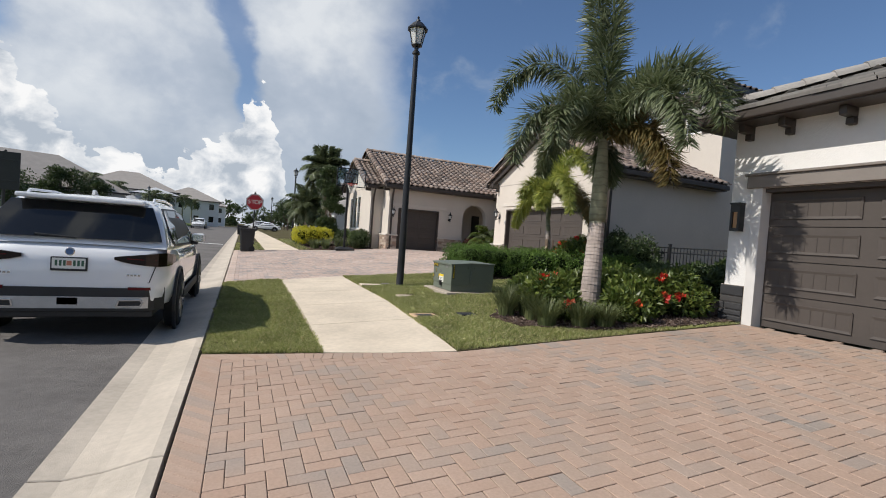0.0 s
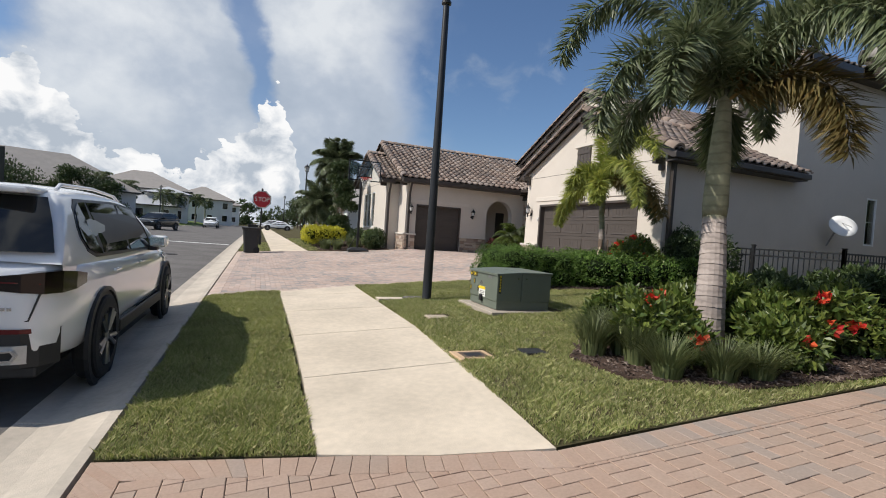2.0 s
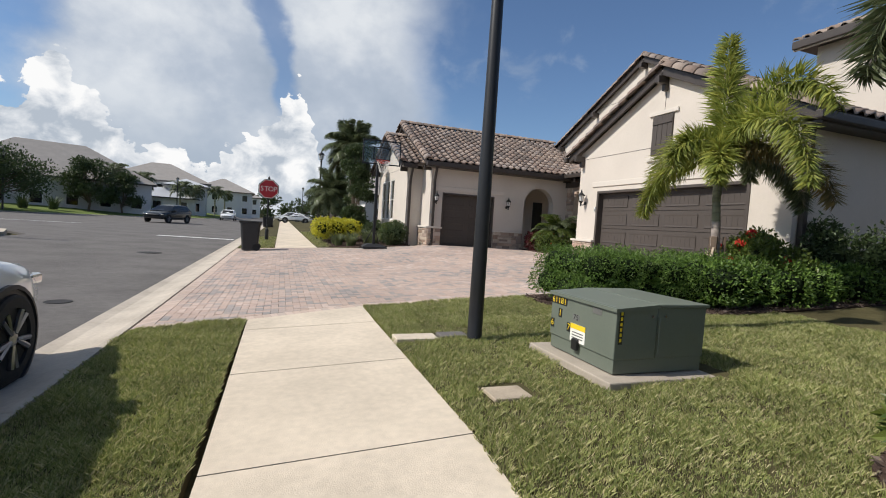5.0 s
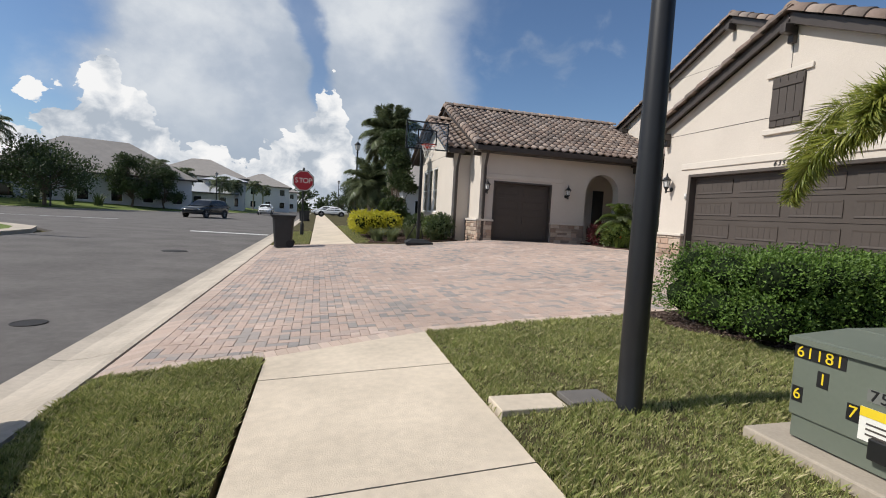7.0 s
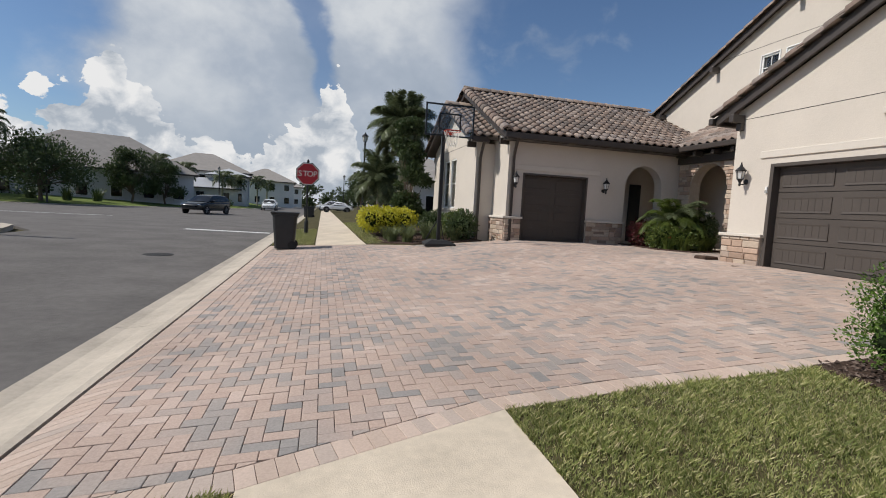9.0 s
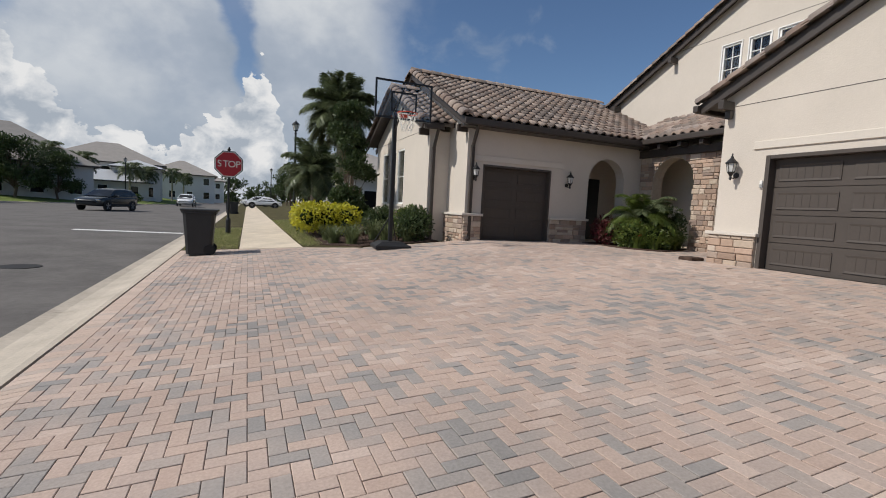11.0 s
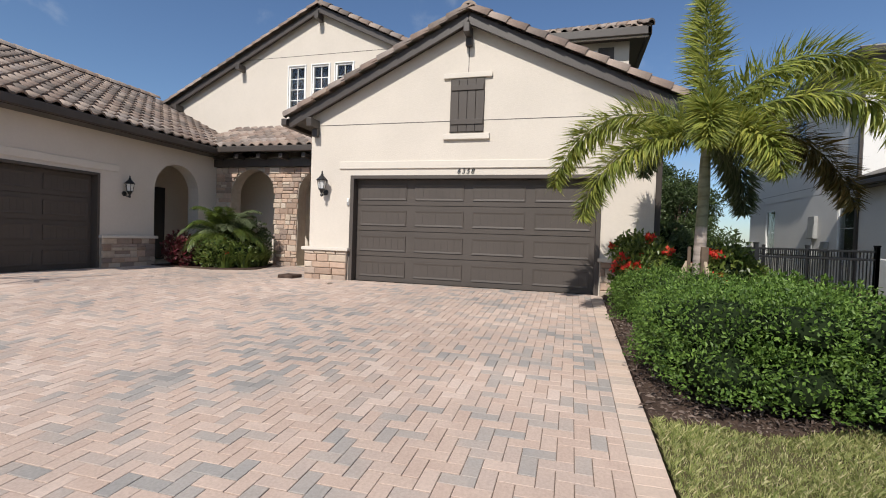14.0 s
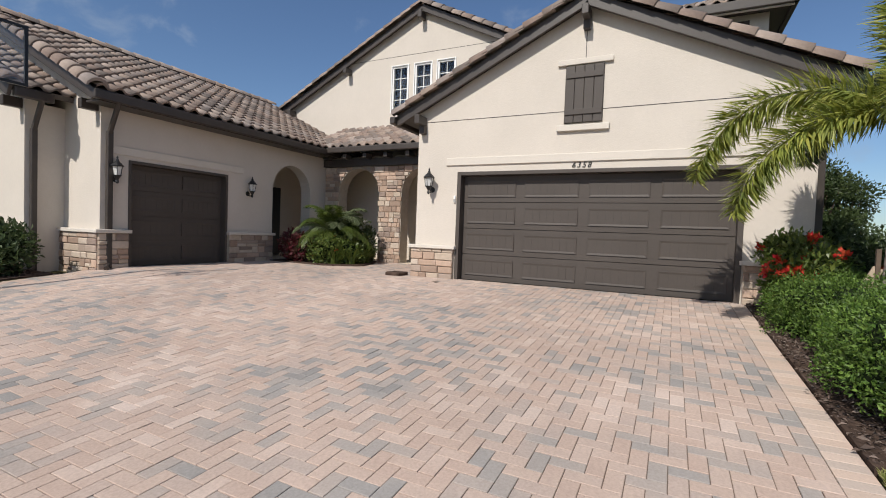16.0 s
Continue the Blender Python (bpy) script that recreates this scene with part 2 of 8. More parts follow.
STONE_DARK = pieces("stone_base_dark", [(0.05, 0.05, 0.052), (0.065, 0.062, 0.06), (0.04, 0.04, 0.042)], grain=18, bump_s=0.8)
MORTAR = simple("mortar", (0.36, 0.31, 0.26), 0.95, var=0.15, scale=8)
GRASS = leaf_mat("grass_blade", [(0.165, 0.21, 0.055), (0.30, 0.345, 0.10), (0.48, 0.49, 0.19), (0.23, 0.275, 0.075), (0.58, 0.55, 0.25), (0.70, 0.61, 0.36)], 0.5, 0.35)
HEDGE = leaf_mat("hedge_leaf", [(0.045, 0.095, 0.014), (0.105, 0.195, 0.028), (0.21, 0.33, 0.065), (0.05, 0.105, 0.016)], 0.5, 0.3)
HIB = leaf_mat("shrub_leaf", [(0.065, 0.105, 0.022), (0.11, 0.16, 0.03), (0.19, 0.23, 0.05), (0.05, 0.08, 0.02)], 0.4, 0.3)
DARKLEAF = leaf_mat("dark_leaf", [(0.040, 0.065, 0.022), (0.062, 0.095, 0.030), (0.090, 0.125, 0.040)], 0.5, 0.22)
YELLOWLEAF = leaf_mat("yellow_leaf", [(0.52, 0.48, 0.03), (0.68, 0.62, 0.04), (0.38, 0.40, 0.04)], 0.5, 0.25)
REDLEAF = leaf_mat("red_leaf", [(0.20, 0.02, 0.03), (0.12, 0.02, 0.03), (0.06, 0.05, 0.02)], 0.5, 0.25)
PALM_A = leaf_mat("frond_dark", [(0.085, 0.115, 0.05), (0.145, 0.18, 0.085), (0.24, 0.27, 0.15), (0.11, 0.145, 0.065)], 0.4, 0.3)
PALM_B = leaf_mat("frond_light", [(0.21, 0.26, 0.055), (0.31, 0.36, 0.075), (0.45, 0.45, 0.10), (0.16, 0.21, 0.05)], 0.45, 0.4)
PALM_OLD = leaf_mat("frond_old", [(0.20, 0.15, 0.05), (0.14, 0.12, 0.04), (0.27, 0.18, 0.06)], 0.6, 0.25)
FLOWER = leaf_mat("red_flower", [(0.75, 0.03, 0.04), (0.65, 0.06, 0.03), (0.80, 0.14, 0.05)], 0.5, 0.3)
WHITEFLOWER = leaf_mat("white_flower", [(0.75, 0.74, 0.7), (0.7, 0.66, 0.62)], 0.5, 0.3)
TWIG = simple("twig", (0.12, 0.085, 0.06), 0.9, var=0.3, scale=12)


def trunk_material(name, low, high):
    m, nt, b = material(name, 0.85, 0, 0.2)
    p = coords(nt)
    z = node(nt, "ShaderNodeSeparateXYZ", {0: p}).outputs[2]
    rings = node(nt, "ShaderNodeTexWave", {"Vector": p, "Scale": 2.6, "Distortion": 2.0, "Detail": 2.0, "Detail Scale": 3.0}, bands_direction="Z").outputs[1]
    n1 = noise_node(nt, p, 6, 5)
    col = mixc(nt, smooth(nt, z, 1.76, 1.83), low, high)
    k = ramp(nt, rings, [(0.03, grey(0.80)), (0.2, grey(1.0))])
    col = mixc(nt, 1.0, col, k, "MULTIPLY")
    col = mixc(nt, 1.0, col, ramp(nt, n1, [(0.35, grey(0.68)), (0.62, grey(1.0))]), "MULTIPLY")
    nt.links.new(col, b.inputs["Base Color"])
    bump(nt, b, rings, 0.3, 0.01)
    return m


TRUNK = trunk_material("palm_trunk", (0.41, 0.345, 0.305), (0.28, 0.275, 0.18))


def glass_mat(name, tint=(0.9, 0.93, 0.95), rough=0.02):
    m, nt, b = material(name, rough)
    b.inputs["Base Color"].default_value = (*tint, 1)
    b.inputs["Transmission Weight"].default_value = 1.0
    b.inputs["IOR"].default_value = 1.45
    return m


GLASS = glass_mat("glass")
CAR_GLASS = simple("tinted_glass", (0.008, 0.009, 0.010), 0.03, var=0.05)
CAR_PAINT = simple("white_car_paint", (0.78, 0.79, 0.80), 0.18, var=0.01)
CAR_PAINT.node_tree.nodes["Principled BSDF"].inputs["Coat Weight"].default_value = 1.0
CAR_DARK = simple("dark_car_paint", (0.02, 0.024, 0.028), 0.18, var=0.05)
CHROME = simple("chrome", (0.7, 0.7, 0.7), 0.15, 1.0, var=0.03)
RUBBER = simple("rubber", (0.012, 0.012, 0.012), 0.8, var=0.2, bump_s=0.2)
TAIL = simple("tail_light", (0.008, 0.004, 0.004), 0.08, var=0.1)
TAIL_RED = simple("red_reflector", (0.10, 0.006, 0.008), 0.1, var=0.1)
LAMP_GLASS = simple("frosted_lamp_glass", (0.62, 0.62, 0.60), 0.3, var=0.05)
# near-black that stands in for the shade of unlit rooms
DARK_IN = simple("dark_interior", (0.015, 0.014, 0.014), 0.8, var=0.2)

# ---- mesh helpers ----
def thing(name, x=0.0, y=0.0, z=0.0, label="", category="", group="", kind="", rz=0.0):
    ob = new(name)
    ob.matrix_basis = pose(x, y, z, 0, 0, rz)
    return tagged(ob, label, category, group, kind)


def root_inverse(parent):
    m = Matrix.Identity(4)
    chain = parent
    while chain is not None:
        m = chain.matrix_basis @ m if chain.parent is None else chain.matrix_parent_inverse @ chain.matrix_basis @ m
        chain = chain.parent
    return m.inverted()


def attach(ob, parent, placed=False):
    """Parent without moving: meshes are written in world places, or in the thing's own when placed."""
    if parent is not None:
        ob.parent = parent
        if not placed:
            ob.matrix_parent_inverse = root_inverse(parent)
    return ob


def part(name, bm, mat, parent=None, label="", local=False, smooth_it=False):
    me = bpy.data.meshes.new(name)
    bm.normal_update()
    bm.to_mesh(me)
    bm.free()
    me.materials.append(mat)
    if smooth_it:
        me.polygons.foreach_set("use_smooth", [True] * len(me.polygons))
    return tagged(attach(new(name, me), parent, local), label)


def raw(name, verts, faces, mat, parent=None, label="", local=False, smooth_it=False):
    me = bpy.data.meshes.new(name)
    me.from_pydata([tuple(v) for v in verts], [], faces)
    me.materials.append(mat)
    if smooth_it:
        me.polygons.foreach_set("use_smooth", [True] * len(me.polygons))
    return tagged(attach(new(name, me), parent, local), label)


def raw_np(name, v, f, mat, parent=None, label="", local=False):
    """Many equal faces at once: v (n,3), f (m,k)."""
    me = bpy.data.meshes.new(name)
    k = f.shape[1]
    me.vertices.add(len(v))
    me.vertices.foreach_set("co", v.astype(np.float32).ravel())
    me.loops.add(f.size)
    me.loops.foreach_set("vertex_index", f.astype(np.int32).ravel())
    me.polygons.add(len(f))
    me.polygons.foreach_set("loop_start", np.arange(0, f.size, k, dtype=np.int32))
    me.update(calc_edges=True)
    me.validate()
    me.polygons.foreach_set("use_smooth", [False] * len(me.polygons))
    me.materials.append(mat)
    return tagged(attach(new(name, me), parent, local), label)


def add_box(bm, lo, hi, bevel=0.0, m=None):
    c = [(a + b) / 2 for a, b in zip(lo, hi)]
    s = [abs(b - a) for a, b in zip(lo, hi)]
    mat = Matrix.Translation(c) @ Matrix.Diagonal((*s, 1))
    if m is not None:
        mat = m @ mat
    r = bmesh.ops.create_cube(bm, size=1, matrix=mat)
    if bevel:
        es = {e for v in r["verts"] for e in v.link_edges}
        bmesh.ops.bevel(bm, geom=list(es), offset=bevel, segments=2, affect="EDGES", profile=0.5)
    return bm


def box(lo, hi, bevel=0.0, m=None):
    return add_box(bmesh.new(), lo, hi, bevel, m)


def add_tube(bm, a, b, r0, r1=None, seg=12, caps=True):
    a, b = Vector(a), Vector(b)
    d = b - a
    q = d.to_track_quat("Z", "Y").to_matrix().to_4x4()
    bmesh.ops.create_cone(bm, cap_ends=caps, segments=seg, radius1=r0, radius2=r0 if r1 is None else r1, depth=d.length,
                          matrix=Matrix.Translation((a + b) / 2) @ q)
    return bm


def tube(a, b, r0, r1=None, seg=12):
    return add_tube(bmesh.new(), a, b, r0, r1, seg)


def lathe(profile, seg=20, at=(0, 0, 0)):
    """A turned shape from (radius, height) pairs."""
    bm = bmesh.new()
    rings = []
    for r, z in profile:
        rings.append([bm.verts.new((at[0] + r * math.cos(a), at[1] + r * math.sin(a), at[2] + z)) for a in [math.tau * i / seg for i in range(seg)]])
    for p, q in zip(rings, rings[1:]):
        for i in range(seg):
            bm.faces.new((p[i], p[(i + 1) % seg], q[(i + 1) % seg], q[i]))
    bm.faces.new(list(reversed(rings[0])))
    bm.faces.new(rings[-1])
    return bm


def plate(outline, holes, depth, to3):
    """A slab with openings: outline and holes are 2D loops; to3(u, v, w) gives the place; w runs from 0 to depth."""
    bm = bmesh.new()
    edges = []
    for loop in (outline, *holes):
        vs = [bm.verts.new(to3(u, v, 0)) for u, v in loop]
        edges += [bm.edges.new((vs[i], vs[(i + 1) % len(vs)])) for i in range(len(vs))]
    r = bmesh.ops.triangle_fill(bm, edges=edges, use_beauty=True)
    faces = [f for f in r["geom"] if isinstance(f, bmesh.types.BMFace)]
    off = Vector(to3(0, 0, depth)) - Vector(to3(0, 0, 0))
    ex = bmesh.ops.extrude_face_region(bm, geom=faces)
    bmesh.ops.translate(bm, verts=[v for v in ex["geom"] if isinstance(v, bmesh.types.BMVert)], vec=off)
    bmesh.ops.recalc_face_normals(bm, faces=bm.faces[:])
    return bm


def rect(u0, v0, u1, v1):
    return [(u0, v0), (u1, v0), (u1, v1), (u0, v1)]


def arch(u0, v0, u1, spring, n=14):
    r, c = (u1 - u0) / 2, (u0 + u1) / 2
    return [(u0, v0), (u1, v0)] + [(c + r * math.cos(a), spring + r * math.sin(a)) for a in [math.pi * i / n for i in range(n + 1)]]


def inside(poly, x, y):
    r = False
    for i in range(len(poly)):
        (x0, y0), (x1, y1) = poly[i - 1], poly[i]
        if (y0 > y) != (y1 > y) and x < (x1 - x0) * (y - y0) / (y1 - y0) + x0:
            r = not r
    return r


# ---- the lie of the land: the lots rise from the kerb to the houses ----
def house_line(y):
    k = min(1, max(0, (y - 17.2) / 2.6))
    return 10.3 + (7.2 - 10.3) * k


def g(x, y):
    if x > -0.32:
        return 0.62 * min(1, (x + 0.32) / (house_line(y) + 0.32))
    if x > -0.95:
        return -0.06 + 0.06 * (x + 0.95) / 0.63
    return 0.05 - 0.11 * max(0, (x + 8) / 7.05)


def draped(name, poly, lift, mat, parent=None, step=0.8, label="", kind=""):
    """A sheet over the land, inside poly, with its edge turned down."""
    xs, ys = [p[0] for p in poly], [p[1] for p in poly]
    bm = bmesh.new()
    vs = [bm.verts.new((x, y, 0)) for x, y in poly]
    es = [bm.edges.new((vs[i], vs[(i + 1) % len(vs)])) for i in range(len(vs))]
    bmesh.ops.triangle_fill(bm, edges=es, use_beauty=True)
    cuts = [(c, (1, 0, 0)) for c in np.arange(math.floor(min(xs)), max(xs), step) if c > min(xs)]
    cuts += [(c, (0, 1, 0)) for c in np.arange(math.floor(min(ys)), max(ys), step) if min(ys) < c and 10 < c < 24]
    for c, n in cuts:
        bmesh.ops.bisect_plane(bm, geom=bm.verts[:] + bm.edges[:] + bm.faces[:], plane_co=(c * n[0], c * n[1], 0), plane_no=n)
    for v in bm.verts:
        v.co.z = g(v.co.x, v.co.y) + lift
    bound = [e for e in bm.edges if e.is_boundary]
    ex = bmesh.ops.extrude_edge_only(bm, edges=bound)
    bmesh.ops.translate(bm, verts=[v for v in ex["geom"] if isinstance(v, bmesh.types.BMVert)], vec=(0, 0, -0.08))
    bmesh.ops.recalc_face_normals(bm, faces=bm.faces[:])
    if sum(f.normal.z for f in bm.faces) < 0:
        bmesh.ops.reverse_faces(bm, faces=bm.faces[:])
    ob = part(name, bm, mat, parent, label)
    return tagged(ob, kind=kind) if kind else ob

# ---- ground, road, kerb, walks ----
XS = [-1500, -400, -120, -60, -30, -8, -0.95, -0.32, 3, 6.5, 7.2, 8.5, 10.3, 14, 60, 300, 1500]
YS = [-1500, -300, -60, -10, 0, 6, 12, 17.2, 17.7, 18.2, 18.7, 19.2, 19.8, 24, 40, 100, 300, 1500]
gv = [(x, y, g(x, y) - 0.09) for y in YS for x in XS]
gf = [(j * len(XS) + i, j * len(XS) + i + 1, (j + 1) * len(XS) + i + 1, (j + 1) * len(XS) + i) for j in range(len(YS) - 1) for i in range(len(XS) - 1)]
tagged(raw("ground", gv, gf, GRASS_SOIL), "green lawn ground reaching to the horizon", "ground", kind="structure")

road = thing("road", 0, 0, 0, "grey asphalt street with a side road joining", "road", kind="structure")
ROAD_NEAR = [(-8, -60), (-0.95, -60), (-0.95, 150), (-8, 150)]
raw("asphalt", [(x, y, g(x, y)) for x, y in ROAD_NEAR], [(0, 1, 2, 3)], ASPHALT, road)
ROAD_SIDE = [(-8, 27.6), (-8, 93), (-10, 84), (-13, 76), (-18, 67), (-24, 60), (-70, 54), (-70, 34), (-13, 31.5), (-9.6, 29.6)]
part("asphalt", plate(ROAD_SIDE, [], -0.1, lambda u, v, w: (u, v, 0.05 + w)), ASPHALT, road)
part("stop_line", box((-4.6, 32.0, -0.03), (-1.05, 32.45, -0.024)), ROAD_PAINT, road, "worn white stop line")
sl = road.children[-1].data
for v in sl.vertices:
    v.co.z = g(v.co.x, v.co.y) + (0.006 if v.co.z > -0.027 else -0.01)
for mx, my, mr in ((-2.62, 22.2, 1.0), (-1.75, 13.5, 0.5)):
    part("manhole_cover", lathe([(0.34 * mr, -0.03), (0.34 * mr, 0.006), (0.31 * mr, 0.008), (0.30 * mr, 0.005)], 28, (mx, my, g(mx, my))), simple("cast_iron", (0.035, 0.033, 0.032), 0.7, 0.6), road, "dark iron manhole cover")
part("traffic_line", box((-22, 41.5, 0.04), (-11, 41.65, 0.056)), ROAD_PAINT, road)

kerb = thing("kerb", 0, 0, 0, "pale concrete kerb and gutter along the street", "kerb", kind="structure")
PROFILE = [(-0.95, -0.075), (-0.95, -0.055), (-0.80, -0.072), (-0.62, -0.050), (-0.46, -0.012), (-0.40, 0.004), (-0.335, 0.006), (-0.32, -0.08)]


def kerb_run(y0, y1, parent):
    v = [(x, y, z) for y in (y0, y0 + 0.006, y1 - 0.006, y1) for x, z in PROFILE]
    n = len(PROFILE)
    for i in list(range(n)) + list(range(3 * n, 4 * n)):
        v[i] = (v[i][0], v[i][1], v[i][2] - 0.006)
    f = [(j * n + i, j * n + i + 1, (j + 1) * n + i + 1, (j + 1) * n + i) for j in range(3) for i in range(n - 1)]
    raw("kerb_stone", v, [tuple(reversed(q)) for q in f], KERB, parent)


y = -9.2
while y < 62:
    kerb_run(y, y + 3.04, kerb)
    y += 3.05
kerb_run(-60, -9.2, kerb)
kerb_run(y, 150, kerb)
# far kerb of the island across the street
bm = plate([(-8.3, -60), (-8.3, 24), (-8.45, 27), (-9.2, 28.9), (-11, 30.4), (-70, 33.4), (-70, 33.0), (-11, 29.9), (-9.7, 28.4), (-9.0, 26.8), (-8.9, 24), (-8.9, -60)], [], 0.2, lambda u, v, w: (u, v, -0.06 + w))
tagged(part("kerb_island", bm, KERB), "pale concrete kerb round a grass island", "kerb", kind="structure")
bm = plate([(-8, 150), (-8.6, 150), (-8.6, 94), (-10.6, 84.5), (-13.5, 76.6), (-18.4, 67.6), (-24.3, 60.6), (-70, 54.6), (-70, 54), (-24, 60), (-18, 67), (-13, 76), (-10, 84), (-8, 93)], [], 0.2, lambda u, v, w: (u, v, -0.10 + w))
tagged(part("kerb_far", bm, KERB), "pale concrete kerb across the junction", "kerb", kind="structure")
bm = plate([(-8.6, 150), (-11, 150), (-11, 95), (-13, 86), (-16, 79), (-20.6, 70.5), (-26, 64), (-70, 58.5), (-70, 57.2), (-25.3, 62.6), (-19.6, 69.3), (-14.8, 78.2), (-11.8, 85.7), (-9.9, 95)], [], 0.17, lambda u, v, w: (u, v, -0.05 + w))
tagged(part("pavement_far", bm, CONCRETE), "pale concrete pavement across the junction", "pavement", kind="structure")

walk_1 = thing("pavement_1", 1.7, 8, 0.1, "pale concrete footpath slabs between lawns", "pavement", kind="structure")
EDGES = [4.5, 6.27, 7.86, 9.45, 11.03, 12.3]
DRIVE_2 = [(-0.31, 11.42), (0.93, 11.60), (2.47, 12.08), (3.5, 12.15), (10.3, 12.15), (10.3, 18.0), (13.2, 18.0), (13.2, 22.98), (6.85, 22.98), (6.85, 23.1), (5.4, 22.95), (3.95, 22.9), (2.65, 23.85), (1.1, 24.45), (-0.31, 25.0)]
DRIVE_1 = [(-0.31, 5.22), (0.30, 5.02), (0.86, 4.86), (1.5, 4.62), (2.2, 4.45), (2.9, 4.44), (3.6, 4.46), (6.86, 4.42), (6.86, -5.0), (2.4, -5.0), (-0.31, -6.0)]


def slab(poly, parent, lift=0.012):
    draped("slab", poly, lift, CONCRETE, parent, 5)


for i, (a, b) in enumerate(zip(EDGES, EDGES[1:])):
    x0, x1 = 0.93, 2.45
    if i == 0:
        slab([(0.86, 4.87), (1.5, 4.63), (2.2, 4.46), (2.36, b - 0.012), (0.90, b - 0.012)], walk_1)
    elif i == len(EDGES) - 2:
        slab([(x0, a), (x1 + 0.0, a), (2.47, 12.07), (x0, 11.59)], walk_1)
    else:
        slab([(x0 - 0.03 * (i < 2), a), (x1 - 0.09 * (i < 2), a), (x1, b - 0.012), (x0, b - 0.012)], walk_1)
walk_2 = thing("pavement_2", 1.8, 30, 0.1, "pale concrete footpath slabs beside the far lawn", "pavement", kind="structure")
y = 26.0
slab([(1.1, 24.46), (2.64, 23.87), (2.62, y - 0.012), (1.1, y - 0.012)], walk_2)
while y < 60:
    slab([(1.1, y), (2.62, y), (2.62, y + 1.5), (1.1, y + 1.5)], walk_2)
    y += 1.52
slab([(1.1, y), (2.62, y), (2.62, 150), (1.1, 150)], walk_2)

LAWNS = [
    [(-0.30, 5.24), (0.85, 4.88), (0.91, 11.58), (-0.30, 11.40)],
    [(2.22, 4.48), (3.6, 4.48), (6.84, 4.44), (6.84, 5.0), (11.2, 5.0), (11.2, 12.13), (3.5, 12.13), (2.49, 12.06), (2.48, 8.0), (2.34, 6.2)],
    [(-0.30, 25.02), (1.08, 24.48), (1.08, 150), (-0.30, 150)],
    [(2.66, 23.88), (3.95, 22.93), (6.2, 23.0), (6.2, 60), (14, 60), (14, 150), (2.64, 150)],
]
FAR_IN = [(-8.6, 150), (-8.6, 94), (-10.6, 84.5), (-13.5, 76.6), (-18.4, 67.6), (-24.3, 60.6), (-70, 54.6)]
FAR_MID = [(x - 7, y + 6) for x, y in FAR_IN]
FAR_OUT = [(-60, 240), (-60, 190), (-60, 150), (-62, 145), (-70, 140), (-75, 135), (-120, 120)]
tagged(raw("lawn_far", [(x, y, 0.085) for x, y in FAR_IN] + [(x, y, 0.75) for x, y in FAR_MID] + [(x, y, 0.95) for x, y in FAR_OUT], [(i + 7 * k, i + 1 + 7 * k, i + 8 + 7 * k, i + 7 + 7 * k) for k in range(2) for i in range(6)], simple("far_grass", (0.13, 0.17, 0.05), 0.95, var=0.3, scale=0.8, spec=0.1)), "green lawns rising behind the far pavement", "lawn", kind="structure")
tagged(raw("lawn_island", [(-8.9, -60, 0.12), (-8.9, 24, 0.12), (-9.0, 26.8, 0.12), (-9.7, 28.4, 0.12), (-11, 29.9, 0.12), (-70, 33.0, 0.12), (-70, -60, 0.4)], [(0, 1, 2, 3, 4, 5, 6)], bpy.data.materials["far_grass"]), "green lawn on the island across the street", "lawn", kind="structure")
lawn = thing("lawn", 3, 8, 0.2, "coarse green lawn with straw-coloured patches", "lawn", kind="structure")
for poly in LAWNS:
    draped("turf", poly, 0.005, GRASS_SOIL, lawn, 1.0)
BED_1 = [(3.45, 6.0), (3.55, 5.3), (4.2, 4.75), (5.2, 4.56), (6.80, 4.52), (6.80, 4.95), (11.1, 5.05), (11.1, 7.6), (7.5, 7.4), (5.6, 7.2), (4.3, 6.8)]
BED_2 = [(5.15, 12.145), (5.12, 11.3), (5.55, 10.45), (7.5, 9.9), (11.1, 9.8), (11.1, 11.3), (10.25, 11.3), (10.25, 12.145)]
BED_3 = [(3.1, 24.2), (4.0, 23.05), (6.15, 23.05), (6.15, 35.0), (3.4, 35.0)]
BED_4 = [(10.95, 22.9), (10.75, 20.9), (11.3, 20.1), (12.4, 20.5), (13.1, 20.9), (13.1, 22.9)]
for k, poly in enumerate((BED_1, BED_2, BED_3, BED_4)):
    tagged(draped("mulch_bed", poly, 0.035, MULCH), "dark brown bark mulch planting bed", "planting bed", kind="structure")


def within(poly, px, py):
    """Which of many points lie inside an outline."""
    hit = np.zeros(len(px), bool)
    for (ax, ay), (bx, by) in zip(poly, poly[1:] + poly[:1]):
        if ay != by:
            hit ^= ((ay > py) != (by > py)) & (px < (bx - ax) * (py - ay) / (by - ay) + ax)
    return hit


